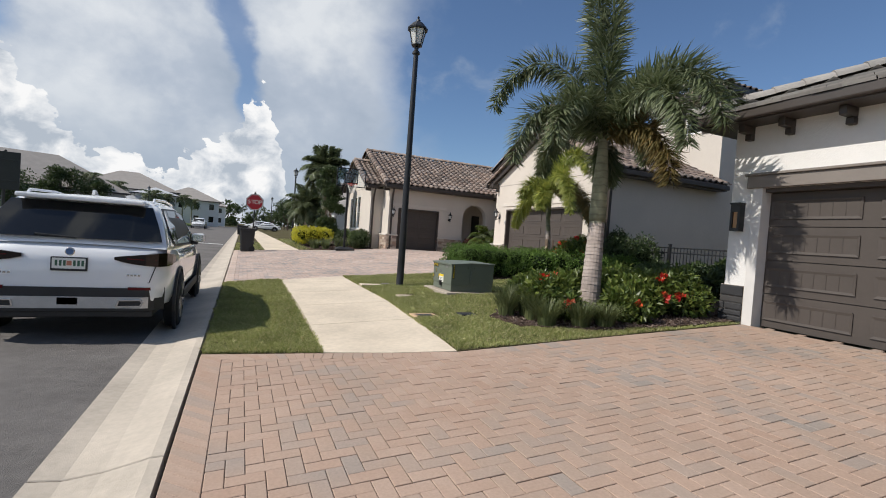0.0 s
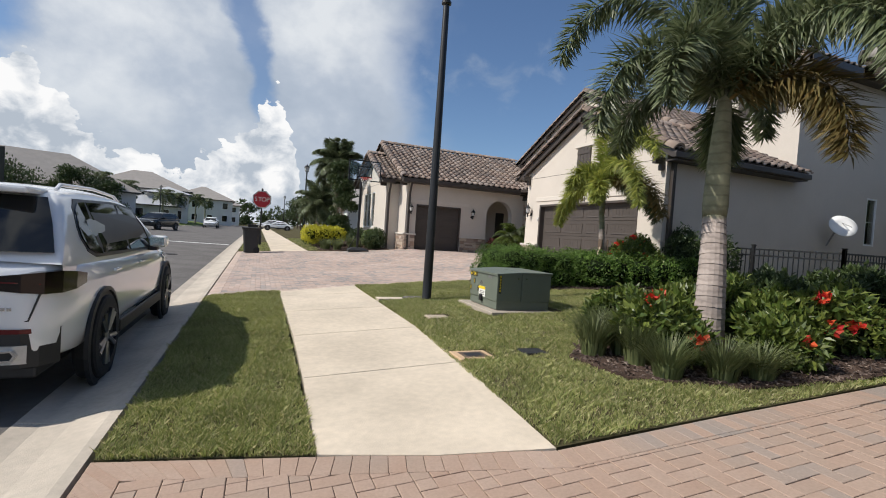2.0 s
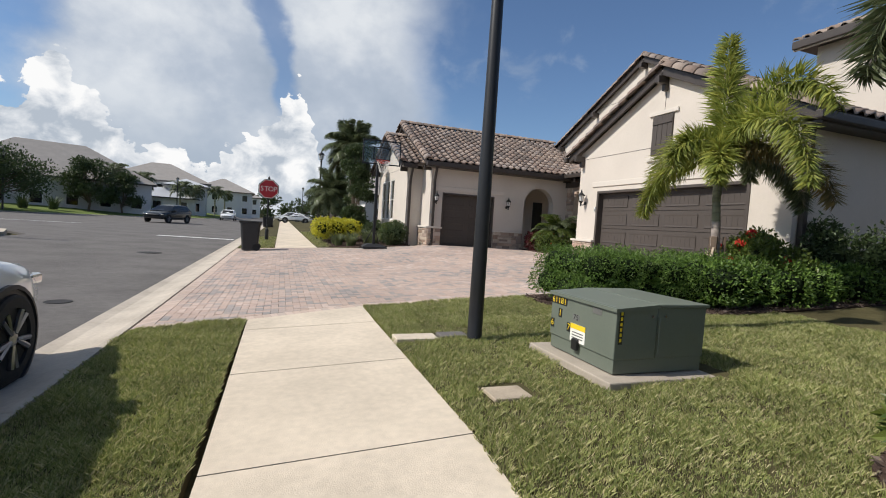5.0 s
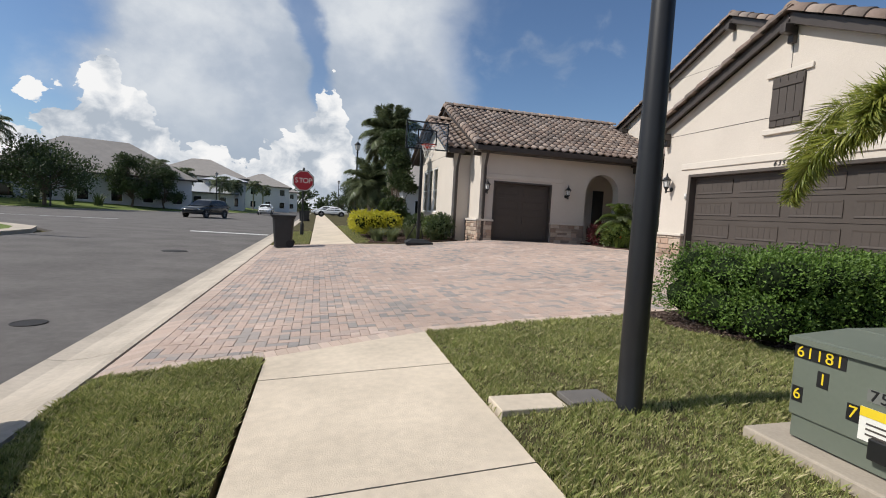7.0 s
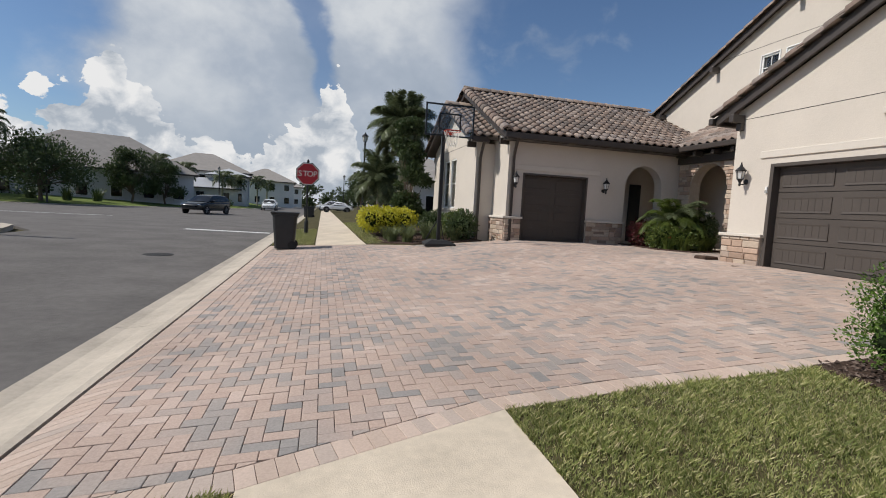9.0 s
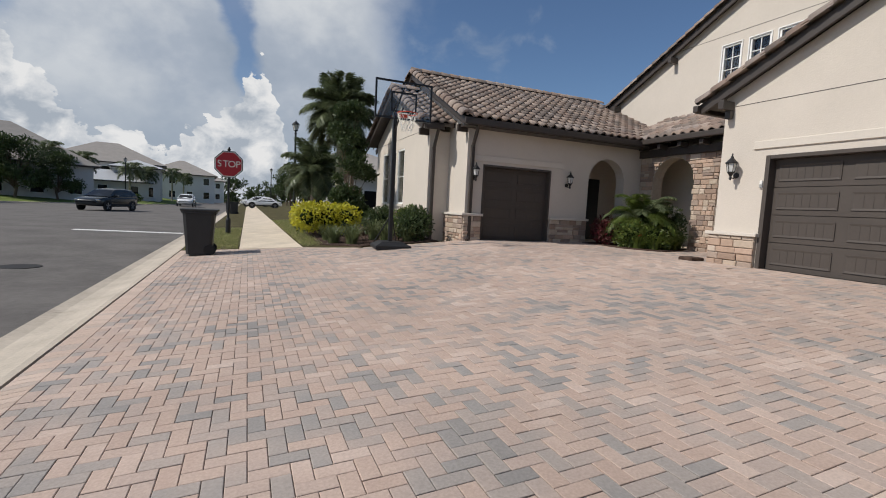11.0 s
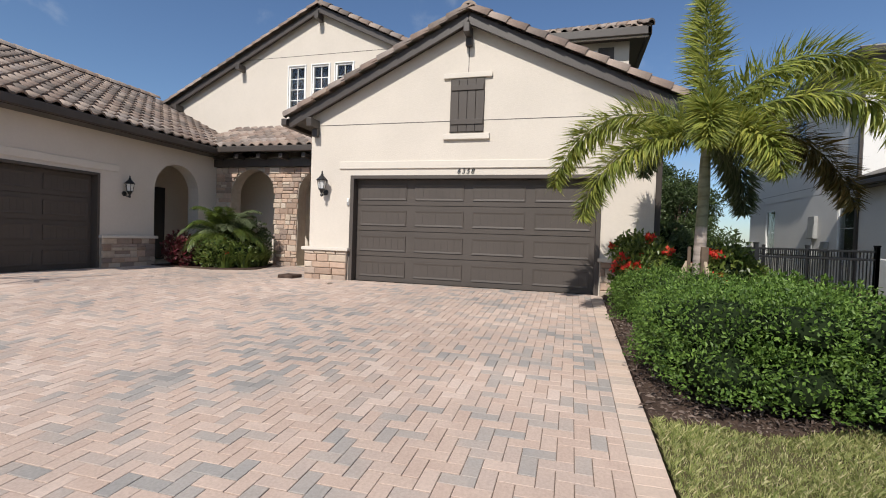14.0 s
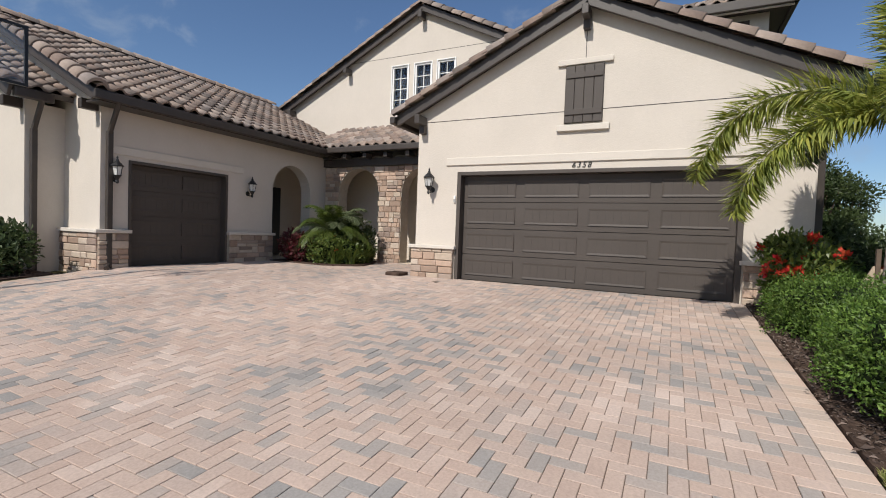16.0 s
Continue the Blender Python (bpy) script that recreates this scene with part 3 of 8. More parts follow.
def grass_blades(name, poly, n, seed, height=0.05, avoid=()):
    rng = np.random.default_rng(seed)
    xs, ys = [p[0] for p in poly], [p[1] for p in poly]
    px = rng.uniform(min(xs), max(xs), n * 2)
    py = rng.uniform(min(ys), max(ys), n * 2)
    tuft = np.sin(px * 31 + 2.1 * np.sin(py * 23)) * np.sin(py * 29 + 1.7 * np.sin(px * 19))
    keep = within(poly, px, py) & (tuft + rng.uniform(-0.9, 0.9, n * 2) > -0.35)
    for a in avoid:
        keep &= ~within(a, px, py)
    px, py, tuft = px[keep][:n], py[keep][:n], tuft[keep][:n]
    m = len(px)
    pz = np.array([g(a, b) for a, b in zip(px, py)]) + 0.004
    th = rng.uniform(0, math.tau, m)
    clump = np.sin(px * 5.1 + 1.3 * np.sin(py * 4.3)) * 0.22 + np.sin(py * 7.7 + px * 2.1) * 0.2 + tuft * 0.4 + 1
    h = height * rng.uniform(0.5, 1.3, m) * np.clip(clump, 0.5, 1.5)
    lean = rng.uniform(0.1, 1.1, m) * h
    w = rng.uniform(0.0017, 0.0032, m)
    dx, dy = np.cos(th), np.sin(th)
    v = np.zeros((m, 4, 3))
    for k, (side, up, out) in enumerate(((-1, 0, 0), (1, 0, 0), (0.75, 0.62, 0.45), (-0.15, 1.0, 1.0))):
        v[:, k, 0] = px - dy * w * side + dx * lean * out
        v[:, k, 1] = py + dx * w * side + dy * lean * out
        v[:, k, 2] = pz + h * up
    ob = raw_np(name, v.reshape(-1, 3), np.arange(m * 4).reshape(-1, 4), GRASS)
    return tagged(ob, "short coarse green grass blades with dry straw", "grass", kind="stuff")


grass_blades("grass", LAWNS[0], 150000, 1, 0.037)
grass_blades("grass", [(2.22, 4.5), (6.8, 4.46), (6.8, 7.4), (8.0, 7.4), (8, 12.13), (3.5, 12.14), (2.46, 12.07), (2.45, 8), (2.32, 6.2)], 340000, 2, 0.035,
             (BED_1, BED_2, rect(3.70, 8.15, 5.0, 9.42), rect(2.36, 6.24, 2.80, 6.60), rect(2.75, 8.2, 3.15, 8.56), rect(2.46, 9.96, 3.32, 10.23), rect(3.12, 6.24, 3.38, 6.46)))
grass_blades("grass", [(-0.28, 25.1), (1.06, 24.6), (1.06, 34), (-0.28, 34)], 9000, 3, 0.06)
grass_blades("grass", [(2.66, 24.0), (3.2, 24.1), (3.6, 40), (2.64, 40)], 8000, 4, 0.06)


# ---- block paving ----
def paver_shape(cx, cy, sx, sy, dz, rng):
    """Twelve corners of one block that lies on the slope, with worn top edges."""
    a, b, c = sx / 2 - 0.0022, sy / 2 - 0.0022, 0.0035
    out = []
    for hx, hy, z in ((a, b, -0.04), (a, b, 0.004), (a - c, b - c, 0.0065)):
        for s, t in ((-1, -1), (1, -1), (1, 1), (-1, 1)):
            x, y = cx + s * hx, cy + t * hy
            out.append((x, y, g(x, y) + z + dz))
    return out


PAVER_FACES = [(0, 1, 5, 4), (1, 2, 6, 5), (2, 3, 7, 6), (3, 0, 4, 7), (4, 5, 9, 8), (5, 6, 10, 9), (6, 7, 11, 10), (7, 4, 8, 11), (8, 9, 10, 11)]


def clipped(cell, side):
    """The part of a convex outline where side(point) is above nought."""
    out = []
    for a, b in zip(cell, cell[1:] + cell[:1]):
        p, q = side(a), side(b)
        if p >= 0:
            out.append(a)
        if p * q < 0:
            k = p / (p - q)
            out.append((a[0] + (b[0] - a[0]) * k, a[1] + (b[1] - a[1]) * k))
    return out


def prism(bm, cell):
    """A block over the slope with worn upper edges, from its outline."""
    cx, cy = sum(p[0] for p in cell) / len(cell), sum(p[1] for p in cell) / len(cell)
    rings = []
    for e, z in ((0.0022, -0.04), (0.0022, 0.004), (0.0057, 0.0065)):
        ring = []
        for x, y in cell:
            d = math.hypot(x - cx, y - cy)
            x, y = cx + (x - cx) * (1 - min(0.4, 1.4 * e / d)), cy + (y - cy) * (1 - min(0.4, 1.4 * e / d))
            ring.append(bm.verts.new((x, y, g(x, y) + z)))
        rings.append(ring)
    for lo, hi in zip(rings, rings[1:]):
        for i in range(len(lo)):
            j = (i + 1) % len(lo)
            bm.faces.new((lo[i], lo[j], hi[j], hi[i]))
    bm.faces.new(rings[-1])


def chains(segments):
    """Runs of points from segments that meet end to start."""
    left, runs = list(segments), []
    while left:
        ends = {b for a, b in left}
        first = next((q for q in left if q[0] not in ends), left[0])
        left.remove(first)
        run = list(first)
        while True:
            nxt = next((q for q in left if q[0] == run[-1]), None)
            if nxt is None:
                break
            left.remove(nxt)
            run.append(nxt[1])
        runs.append(run)
    return runs


def mitred(run, off):
    """The run moved to its left by off, with mitred corners."""
    nrm = []
    for (ax, ay), (bx, by) in zip(run, run[1:]):
        L = math.hypot(bx - ax, by - ay)
        nrm.append((-(by - ay) / L, (bx - ax) / L))
    out = []
    for i, (x, y) in enumerate(run):
        a, b = nrm[max(0, i - 1)], nrm[min(len(nrm) - 1, i)]
        k = off / (1 + a[0] * b[0] + a[1] * b[1])
        out.append((x + (a[0] + b[0]) * k, y + (a[1] + b[1]) * k))
    return out


def paving(name, poly, border, mat, near, label, seed, edge_mat, ox, oy):
    root = thing(name, poly[0][0], poly[0][1], 0, label, "driveway", kind="structure")
    draped("bedding", poly, -0.002, JOINT, root, 0.6)
    rng = random.Random(seed)
    blocks = []
    W = 0.1005
    xs, ys = [p[0] for p in poly], [p[1] for p in poly]
    for r in range(int(min(ys) / W) - 2, int(max(ys) / W) + 2):
        for c in range(int(min(xs) / W) - 2, int(max(xs) / W) + 2):
            k = (c - r) % 4
            if k == 0:
                q = ((c + 1) * W + ox, (r + 0.5) * W + oy, 2 * W, W)
            elif k == 3:
                q = ((c + 0.5) * W + ox, (r + 1) * W + oy, W, 2 * W)
            else:
                continue
            if inside(poly, q[0], q[1]):
                blocks.append(q)
    # the edging course, laid across the line of each edge
    lines = []
    for (ax, ay), (bx, by) in border:
        n = max(1, int(math.hypot(bx - ax, by - ay) / W))
        ux, uy = (bx - ax) / math.hypot(bx - ax, by - ay), (by - ay) / math.hypot(bx - ax, by - ay)
        lines.append((ax, ay, ux, uy, n))
    kept = []
    for q in blocks:
        ok = True
        for ax, ay, ux, uy, n in lines:
            s, t = (q[0] - ax) * ux + (q[1] - ay) * uy, abs(-(q[0] - ax) * uy + (q[1] - ay) * ux)
            if -0.1 < s < n * W + 0.1 and t < 0.188 + (q[3] if abs(ux) > 0.7 else q[2]) * 0.5:
                ok = False
        if ok:
            kept.append(q)
    # cut blocks where the bond meets the edging
    covered, cuts = set(), []
    for q in kept:
        c, r = round((q[0] - ox - q[2] / 2) / W), round((q[1] - oy - q[3] / 2) / W)
        covered |= {(c, r), (c + 1, r) if q[2] > q[3] else (c, r + 1)}
    for r in range(int(min(ys) / W) - 2, int(max(ys) / W) + 2):
        for c in range(int(min(xs) / W) - 2, int(max(xs) / W) + 2):
            x, y = (c + 0.5) * W + ox, (r + 0.5) * W + oy
            if (c, r) in covered or not inside(poly, x, y):
                continue
            near_line = False
            for ax, ay, ux, uy, n in lines:
                s, t = (x - ax) * ux + (y - ay) * uy, abs(-(x - ax) * uy + (y - ay) * ux)
                near_line |= -0.05 < s < n * W + 0.05 and t < 0.236
            if not near_line:
                kept.append((x, y, W, W))
                continue
            cell = [(x - W / 2, y - W / 2), (x + W / 2, y - W / 2), (x + W / 2, y + W / 2), (x - W / 2, y + W / 2)]
            for ax, ay, ux, uy, n in lines:
                if -0.05 < (x - ax) * ux + (y - ay) * uy < n * W + 0.05 and abs(-(x - ax) * uy + (y - ay) * ux) < 0.4:
                    cell = clipped(cell, lambda q: -(q[0] - ax) * uy + (q[1] - ay) * ux - 0.201)
            if len(cell) > 2 and max(q[0] for q in cell) - min(q[0] for q in cell) > 0.02 and max(q[1] for q in cell) - min(q[1] for q in cell) > 0.02:
                cuts.append(cell)
    singles = [q for q in kept if near[0] < q[0] < near[2] and near[1] < q[1] < near[3] and q[2] != q[3]][:300]
    chosen = set(singles)
    v, f = [], []
    for q in kept:
        if q in chosen:
            continue
        o = len(v)
        v += paver_shape(*q, rng.gauss(0, 0.0012), rng)
        f += [tuple(i + o for i in face) for face in PAVER_FACES]
    raw_np("paving_rest", np.array(v), np.array(f), mat, root)
    tagged(root.children[-1], kind="stuff")
    bm = bmesh.new()
    for cell in cuts:
        prism(bm, cell)
    tagged(part("cut_paver", bm, mat, root), kind="stuff")
    bm = bmesh.new()
    for run in chains(border):
        inner = mitred(run, 0.2)
        for i in range(len(run) - 1):
            (ax, ay), (bx, by), (cx, cy), (dx, dy) = run[i], run[i + 1], inner[i + 1], inner[i]
            n = max(1, round(math.hypot(bx - ax, by - ay) / W))
            for k in range(n):
                p, q = k / n, (k + 1) / n
                prism(bm, [(ax + (bx - ax) * p, ay + (by - ay) * p), (ax + (bx - ax) * q, ay + (by - ay) * q), (dx + (cx - dx) * q, dy + (cy - dy) * q), (dx + (cx - dx) * p, dy + (cy - dy) * p)])
    tagged(part("edging", bm, edge_mat, root), kind="stuff")
    shared = {}
    for q in singles:
        key = q[2] > q[3]
        tilt = math.atan((g(q[0] + 0.1, q[1]) - g(q[0] - 0.1, q[1])) / 0.2)
        if key not in shared:
            a, b, c = q[2] / 2 - 0.0022, q[3] / 2 - 0.0022, 0.0035
            vv = [(s * hx, t * hy, z) for hx, hy, z in ((a, b, -0.04), (a, b, 0.004), (a - c, b - c, 0.0065)) for s, t in ((-1, -1), (1, -1), (1, 1), (-1, 1))]
            me = bpy.data.meshes.new("paver")
            me.from_pydata(vv, [], PAVER_FACES)
            me.materials.append(mat)
            shared[key] = me
        ob = new("paver", shared[key])
        ob.matrix_basis = Matrix.Translation((q[0], q[1], g(q[0], q[1]) + rng.gauss(0, 0.0012))) @ Matrix.Rotation(-tilt, 4, "Y")
        attach(ob, root)
    return root

# ---- roofs ----
def barrel_tile(width, length, rise, name, flat=False):
    """One roof tile: a rounded barrel and a shallow pan, with a thick lower edge. u across, v up the slope, w out."""
    pts = []
    n = 8
    for i in range(n + 1):
        k = i / n
        u = (k - 0.5) * width
        w = rise * 0.16 if flat else (rise * math.sin(math.pi * k / 0.62) if k < 0.62 else -0.012 * math.sin(math.pi * (k - 0.62) / 0.38))
        pts.append((u, w))
    v = [(u, 0.0, w + 0.05) for u, w in pts] + [(u, length, w + 0.004) for u, w in pts] + [(u, 0.004, w + 0.008) for u, w in pts]
    m = n + 1
    f = [(i, i + 1, m + i + 1, m + i) for i in range(n)] + [(2 * m + i, 2 * m + i + 1, i + 1, i) for i in range(n)]
    me = bpy.data.meshes.new(name)
    me.from_pydata(v, [], f)
    for p in me.polygons:
        p.use_smooth = p.index < n
    return me


TILE_W, TILE_L = 0.30, 0.36
TILE_ME = barrel_tile(TILE_W, TILE_L + 0.05, 0.062, "roof_tile")
TILE_ME.materials.append(TILE_MAT)
FLAT_ME = barrel_tile(0.33, 0.40, 0.05, "roof_tile", True)
FLAT_ME.materials.append(TILE_GREY)


def roof_slope(parent, o, u, v, poly, singles=0, tile=None, tw=TILE_W, tl=TILE_L, mat=None, deck=BROWN, seed=1):
    """Deck and tiles of one slope. o: the eave's start; u along the eave, v up the slope; poly in (u, v)."""
    tile, mat = tile or TILE_ME, mat or TILE_MAT
    o, u, v = Vector(o), Vector(u).normalized(), Vector(v).normalized()
    n = u.cross(v)
    roof = part("roof", plate(poly, [], -0.10, lambda a, b, w: o + u * a + v * b + n * w), deck, parent)
    rng = random.Random(seed)
    au = [p[0] for p in poly]
    av = [p[1] for p in poly]
    base = Matrix((u, v, n)).transposed().to_4x4()
    tv = np.empty(len(tile.vertices) * 3)
    tile.vertices.foreach_get("co", tv)
    tv = tv.reshape(-1, 3)
    quads = np.array([tuple(p.vertices) for p in tile.polygons])
    allv, allf, cnt, made = [], [], 0, 0
    b = min(av) - 0.03
    while b < max(av) - 0.05:
        a = min(au) + tw / 2
        while a < max(au):
            if inside(poly, a, b + tl * 0.5):
                off = o + u * (a + rng.gauss(0, 0.003)) + v * (b + rng.gauss(0, 0.004)) + n * 0.004
                if made < singles:
                    ob = new("roof_tile", tile)
                    ob.matrix_basis = Matrix.Translation(off) @ base
                    attach(ob, roof)
                    made += 1
                else:
                    R = np.array(base.to_3x3())
                    allv.append(tv @ R.T + np.array(off))
                    allf.append(quads + cnt)
                    cnt += len(tv)
            a += tw
        b += tl
    if allv:
        ob = raw_np("roof_tiles", np.vstack(allv), np.vstack(allf), mat, roof)
        ob.data.polygons.foreach_set("use_smooth", [True] * len(ob.data.polygons))
        tagged(ob, kind="stuff")
    return roof


def caps(parent, a, b, mat, r=0.13, lift=0.03):
    """Rounded cap tiles in a row from a up to b."""
    a, b = Vector(a), Vector(b)
    d = (b - a).normalized()
    side = d.cross(Vector((0, 0, 1))).normalized()
    up = side.cross(d)
    n = max(1, int((b - a).length / 0.36))
    step = (b - a).length / n
    me = bpy.data.meshes.new("ridge_cap")
    vs, k = [], 8
    for t, rr in ((-0.03, r * 1.12), (step + 0.02, r * 0.92)):
        for i in range(k + 1):
            an = math.pi * i / k
            vs.append(d * t + side * (rr * math.cos(an)) + up * (rr * 0.95 * math.sin(an)))
    for i in range(k + 1):
        an = math.pi * i / k
        vs.append(d * -0.03 + side * (r * 0.9 * math.cos(an)) + up * (r * 0.72 * math.sin(an)))
    fs = [(i, i + 1, k + 2 + i, k + 1 + i) for i in range(k)] + [(2 * k + 2 + i, 2 * k + 3 + i, i + 1, i) for i in range(k)]
    me.from_pydata(vs, [], [tuple(reversed(q)) for q in fs])
    me.materials.append(mat)
    me.polygons.foreach_set("use_smooth", [i < k for i in range(2 * k)])
    for i in range(n):
        ob = new("ridge_cap", me)
        ob.matrix_basis = Matrix.Translation(a + d * (i * step) + up * lift)
        attach(ob, parent)


def beam(parent, name, a, b, w, h, mat, bevel=0.01):
    """A squared timber from a to b."""
    a, b = Vector(a), Vector(b)
    m = Matrix.Translation((a + b) / 2) @ (b - a).to_track_quat("Y", "Z").to_matrix().to_4x4()
    L = (b - a).length
    return part(name, box((-w / 2, -L / 2, -h / 2), (w / 2, L / 2, h / 2), bevel, m), mat, parent)


def stones(parent, area, to3, holes=(), seed=1, mat=None, course=(0.10, 0.19), length=(0.16, 0.42), proud=0.035):
    """Rough squared stones in broken courses over a rectangle (u0, v0, u1, v1); to3(u, v, w) gives the place, w outwards."""
    rng = random.Random(seed)
    mat = mat or STONE
    u0, v0, u1, v1 = area
    v = v0
    while v < v1 - 0.04:
        h = min(rng.uniform(*course), v1 - v)
        if v1 - v - h < 0.06:
            h = v1 - v
        u = u0
        while u < u1 - 0.03:
            w = min(rng.uniform(*length), u1 - u)
            if u1 - u - w < 0.08:
                w = u1 - u
            rows = [(v, v + h)] if h < 0.16 or rng.random() < 0.6 else [(v, v + h / 2), (v + h / 2, v + h)]
            for a, b in rows:
                spans = [(u, w, a, b)]
                if any(inside(q, s, t) for q in holes for s in (u, u + w / 2, u + w) for t in (a, b)):
                    n = max(1, int(w / 0.045))
                    free = [not any(inside(q, u + w * (i + 0.5) / n, t) for q in holes for t in (a + 0.02, b - 0.02)) for i in range(n)]
                    spans, i = [], 0
                    while i < n:
                        k = i
                        while k < n and free[k]:
                            k += 1
                        if k > i:
                            spans.append((u + w * i / n, w * (k - i) / n, a, b))
                        i = k + 1
                for su, sw, a, b in spans:
                    one_stone(rng, su, sw, a, b, proud, to3, mat, parent)
            u += w
        v += h


def one_stone(rng, u, w, a, b, proud, to3, mat, parent):
    if w < 0.03:
        return
    e, d = 0.005, proud + rng.uniform(-0.012, 0.014)
    j = [rng.uniform(-0.006, 0.006) for _ in range(8)]
    lo = [(u + e, a + e), (u + w - e, a + e), (u + w - e, b - e), (u + e, b - e)]
    hi = [(u + e + 0.014 + j[0], a + e + 0.014 + j[1]), (u + w - e - 0.014 + j[2], a + e + 0.014 + j[3]), (u + w - e - 0.014 + j[4], b - e - 0.014 + j[5]), (u + e + 0.014 + j[6], b - e - 0.014 + j[7])]
    vs = [to3(p, q, -0.01) for p, q in lo] + [to3(p, q, d * 0.7) for p, q in lo] + [to3(p, q, d) for p, q in hi]
    raw("stone", vs, PAVER_FACES, mat, parent)


def window(parent, y0, y1, z0, z1, to3, cols=2, rows=4):
    """A white framed window with glazing bars, in an opening; to3(u, v, w), w outwards."""
    f = 0.055
    fr = part("window_frame", plate(rect(y0, z0, y1, z1), [rect(y0 + f, z0 + f, y1 - f, z1 - f)], 0.05, lambda u, v, w: to3(u, v, w - 0.06)), WHITE_FRAME, parent)
    for i in range(1, cols):
        u = y0 + f + (y1 - y0 - 2 * f) * i / cols
        part("glazing_bar", plate(rect(u - 0.01, z0 + f, u + 0.01, z1 - f), [], 0.02, lambda a, b, w: to3(a, b, w - 0.05)), WHITE_FRAME, fr)
    for j in range(1, rows):
        v = z0 + f + (z1 - z0 - 2 * f) * j / rows
        part("glazing_bar", plate(rect(y0 + f, v - 0.01, y1 - f, v + 0.01), [], 0.018, lambda a, b, w: to3(a, b, w - 0.05)), WHITE_FRAME, fr)
    pane = part("pane", plate(rect(y0 + f, z0 + f, y1 - f, z1 - f), [], 0.006, lambda u, v, w: to3(u, v, w - 0.056)), GLASS, fr)
    pane.visible_shadow = False
    # added dark sheet behind the glass, painting the unlit room
    part("blind", plate(rect(y0, z0, y1, z1), [], 0.01, lambda u, v, w: to3(u, v, w - 0.22)), DARK_IN, fr)
    return fr


def garage_door(parent, a0, a1, z0, z1, to3, rows=4, cols=4, mat=None, frame_mat=None):
    """Sectional door: each section a slab with raised panels between grooves; to3(u, v, w), w outwards."""
    mat, frame_mat = mat or TAUPE, frame_mat or TAUPE
    door = part("garage_door", plate(rect(a0, z0, a1, z1), [], 0.03, lambda u, v, w: to3(u, v, w - 0.22)), mat, parent)
    h = (z1 - z0) / rows
    for r in range(rows):
        b = z0 + r * h
        sec = part("door_section", plate(rect(a0 + 0.002, b + 0.006, a1 - 0.002, b + h - 0.006), [], 0.03, lambda u, v, w: to3(u, v, w - 0.19)), mat, door)
        cw = (a1 - a0) / cols
        for c in range(cols):
            u0, u1 = a0 + c * cw + 0.09, a0 + (c + 1) * cw - 0.09
            q0, q1 = b + 0.11, b + h - 0.11
            bm = bmesh.new()
            lo = [(u0, q0), (u1, q0), (u1, q1), (u0, q1)]
            s = 0.035
            hi = [(u0 + s, q0 + s), (u1 - s, q0 + s), (u1 - s, q1 - s), (u0 + s, q1 - s)]
            vs = [bm.verts.new(to3(p, q, -0.165)) for p, q in lo] + [bm.verts.new(to3(p, q, -0.142)) for p, q in lo] + [bm.verts.new(to3(p, q, -0.150)) for p, q in hi]
            for face in PAVER_FACES:
                bm.faces.new([vs[i] for i in face])
            panel = part("panel", bm, mat, sec)
            # upright grooves of the pressed boards, their shade drawn as thin brown strips
            for i in range(1, 7):
                gu = u0 + s + (u1 - u0 - 2 * s) * i / 7
                part("board_groove", plate(rect(gu - 0.004, q0 + s, gu + 0.004, q1 - s), [], 0.003, lambda a, b, w: to3(a, b, w - 0.1502)), BROWN, panel)
            part("panel_lip", plate(rect(u0 + 0.01, q1 - 0.002, u1 - 0.01, q1 + 0.010), [], 0.018, lambda a, b, w: to3(a, b, w - 0.16)), mat, panel)
    return door


# ---- the beige house ----
FL = 0.62
house = thing("house", 10.3, 18, FL, "beige stucco house with clay tile roofs and stone base", "house")
SL = 0.485
NRM = math.hypot(1, SL)

# garage gable, facing the street
GX, GY0, GY1, GR = 10.3, 11.35, 18.02, 14.70
WT = 3.72
PK = WT + SL * (GY1 - GR)
fx = lambda x0: (lambda u, v, w: (x0 - w, u, v))
DOOR = rect(12.22, FL - 0.3, 17.10, 2.77)
SH = rect(14.38, 3.58, 15.04, 4.58)
wall_g = part("wall", plate([(GY0, FL - 0.3), (GY1, FL - 0.3), (GY1, WT + 0.27), (GR, PK + 0.27), (GY0, WT + 0.27)], [DOOR], -0.3, fx(GX)), STUCCO, house)
part("wall", plate([(GX + 0.3, FL - 0.3), (15.5, FL - 0.3), (15.5, WT), (GX + 0.3, WT)], [], 0.25, lambda u, v, w: (u, GY0 + w, v)), STUCCO, house)
part("wall", plate([(GX + 0.3, FL - 0.3), (14.8, FL - 0.3), (14.8, WT), (GX + 0.3, WT)], [], -0.25, lambda u, v, w: (u, GY1 + w, v)), STUCCO, house)
part("trim_band", box((GX - 0.03, 11.9, 2.90), (GX + 0.1, 17.35, 3.05), 0.01), STUCCO_TRIM, house)
garage_door(house, 12.30, 17.02, FL, 2.70, fx(GX), 4, 4)
for a, b, c, d in ((12.22, 12.30, FL, 2.77), (17.02, 17.10, FL, 2.77), (12.30, 17.02, 2.70, 2.77)):
    part("door_frame", box((GX - 0.02, a, c), (GX + 0.26, b, d), 0.006), TAUPE, house)
part("wall", box((GX + 0.45, 11.7, FL), (GX + 0.5, 17.6, 3.2)), DARK_IN, house, "dark garage interior")
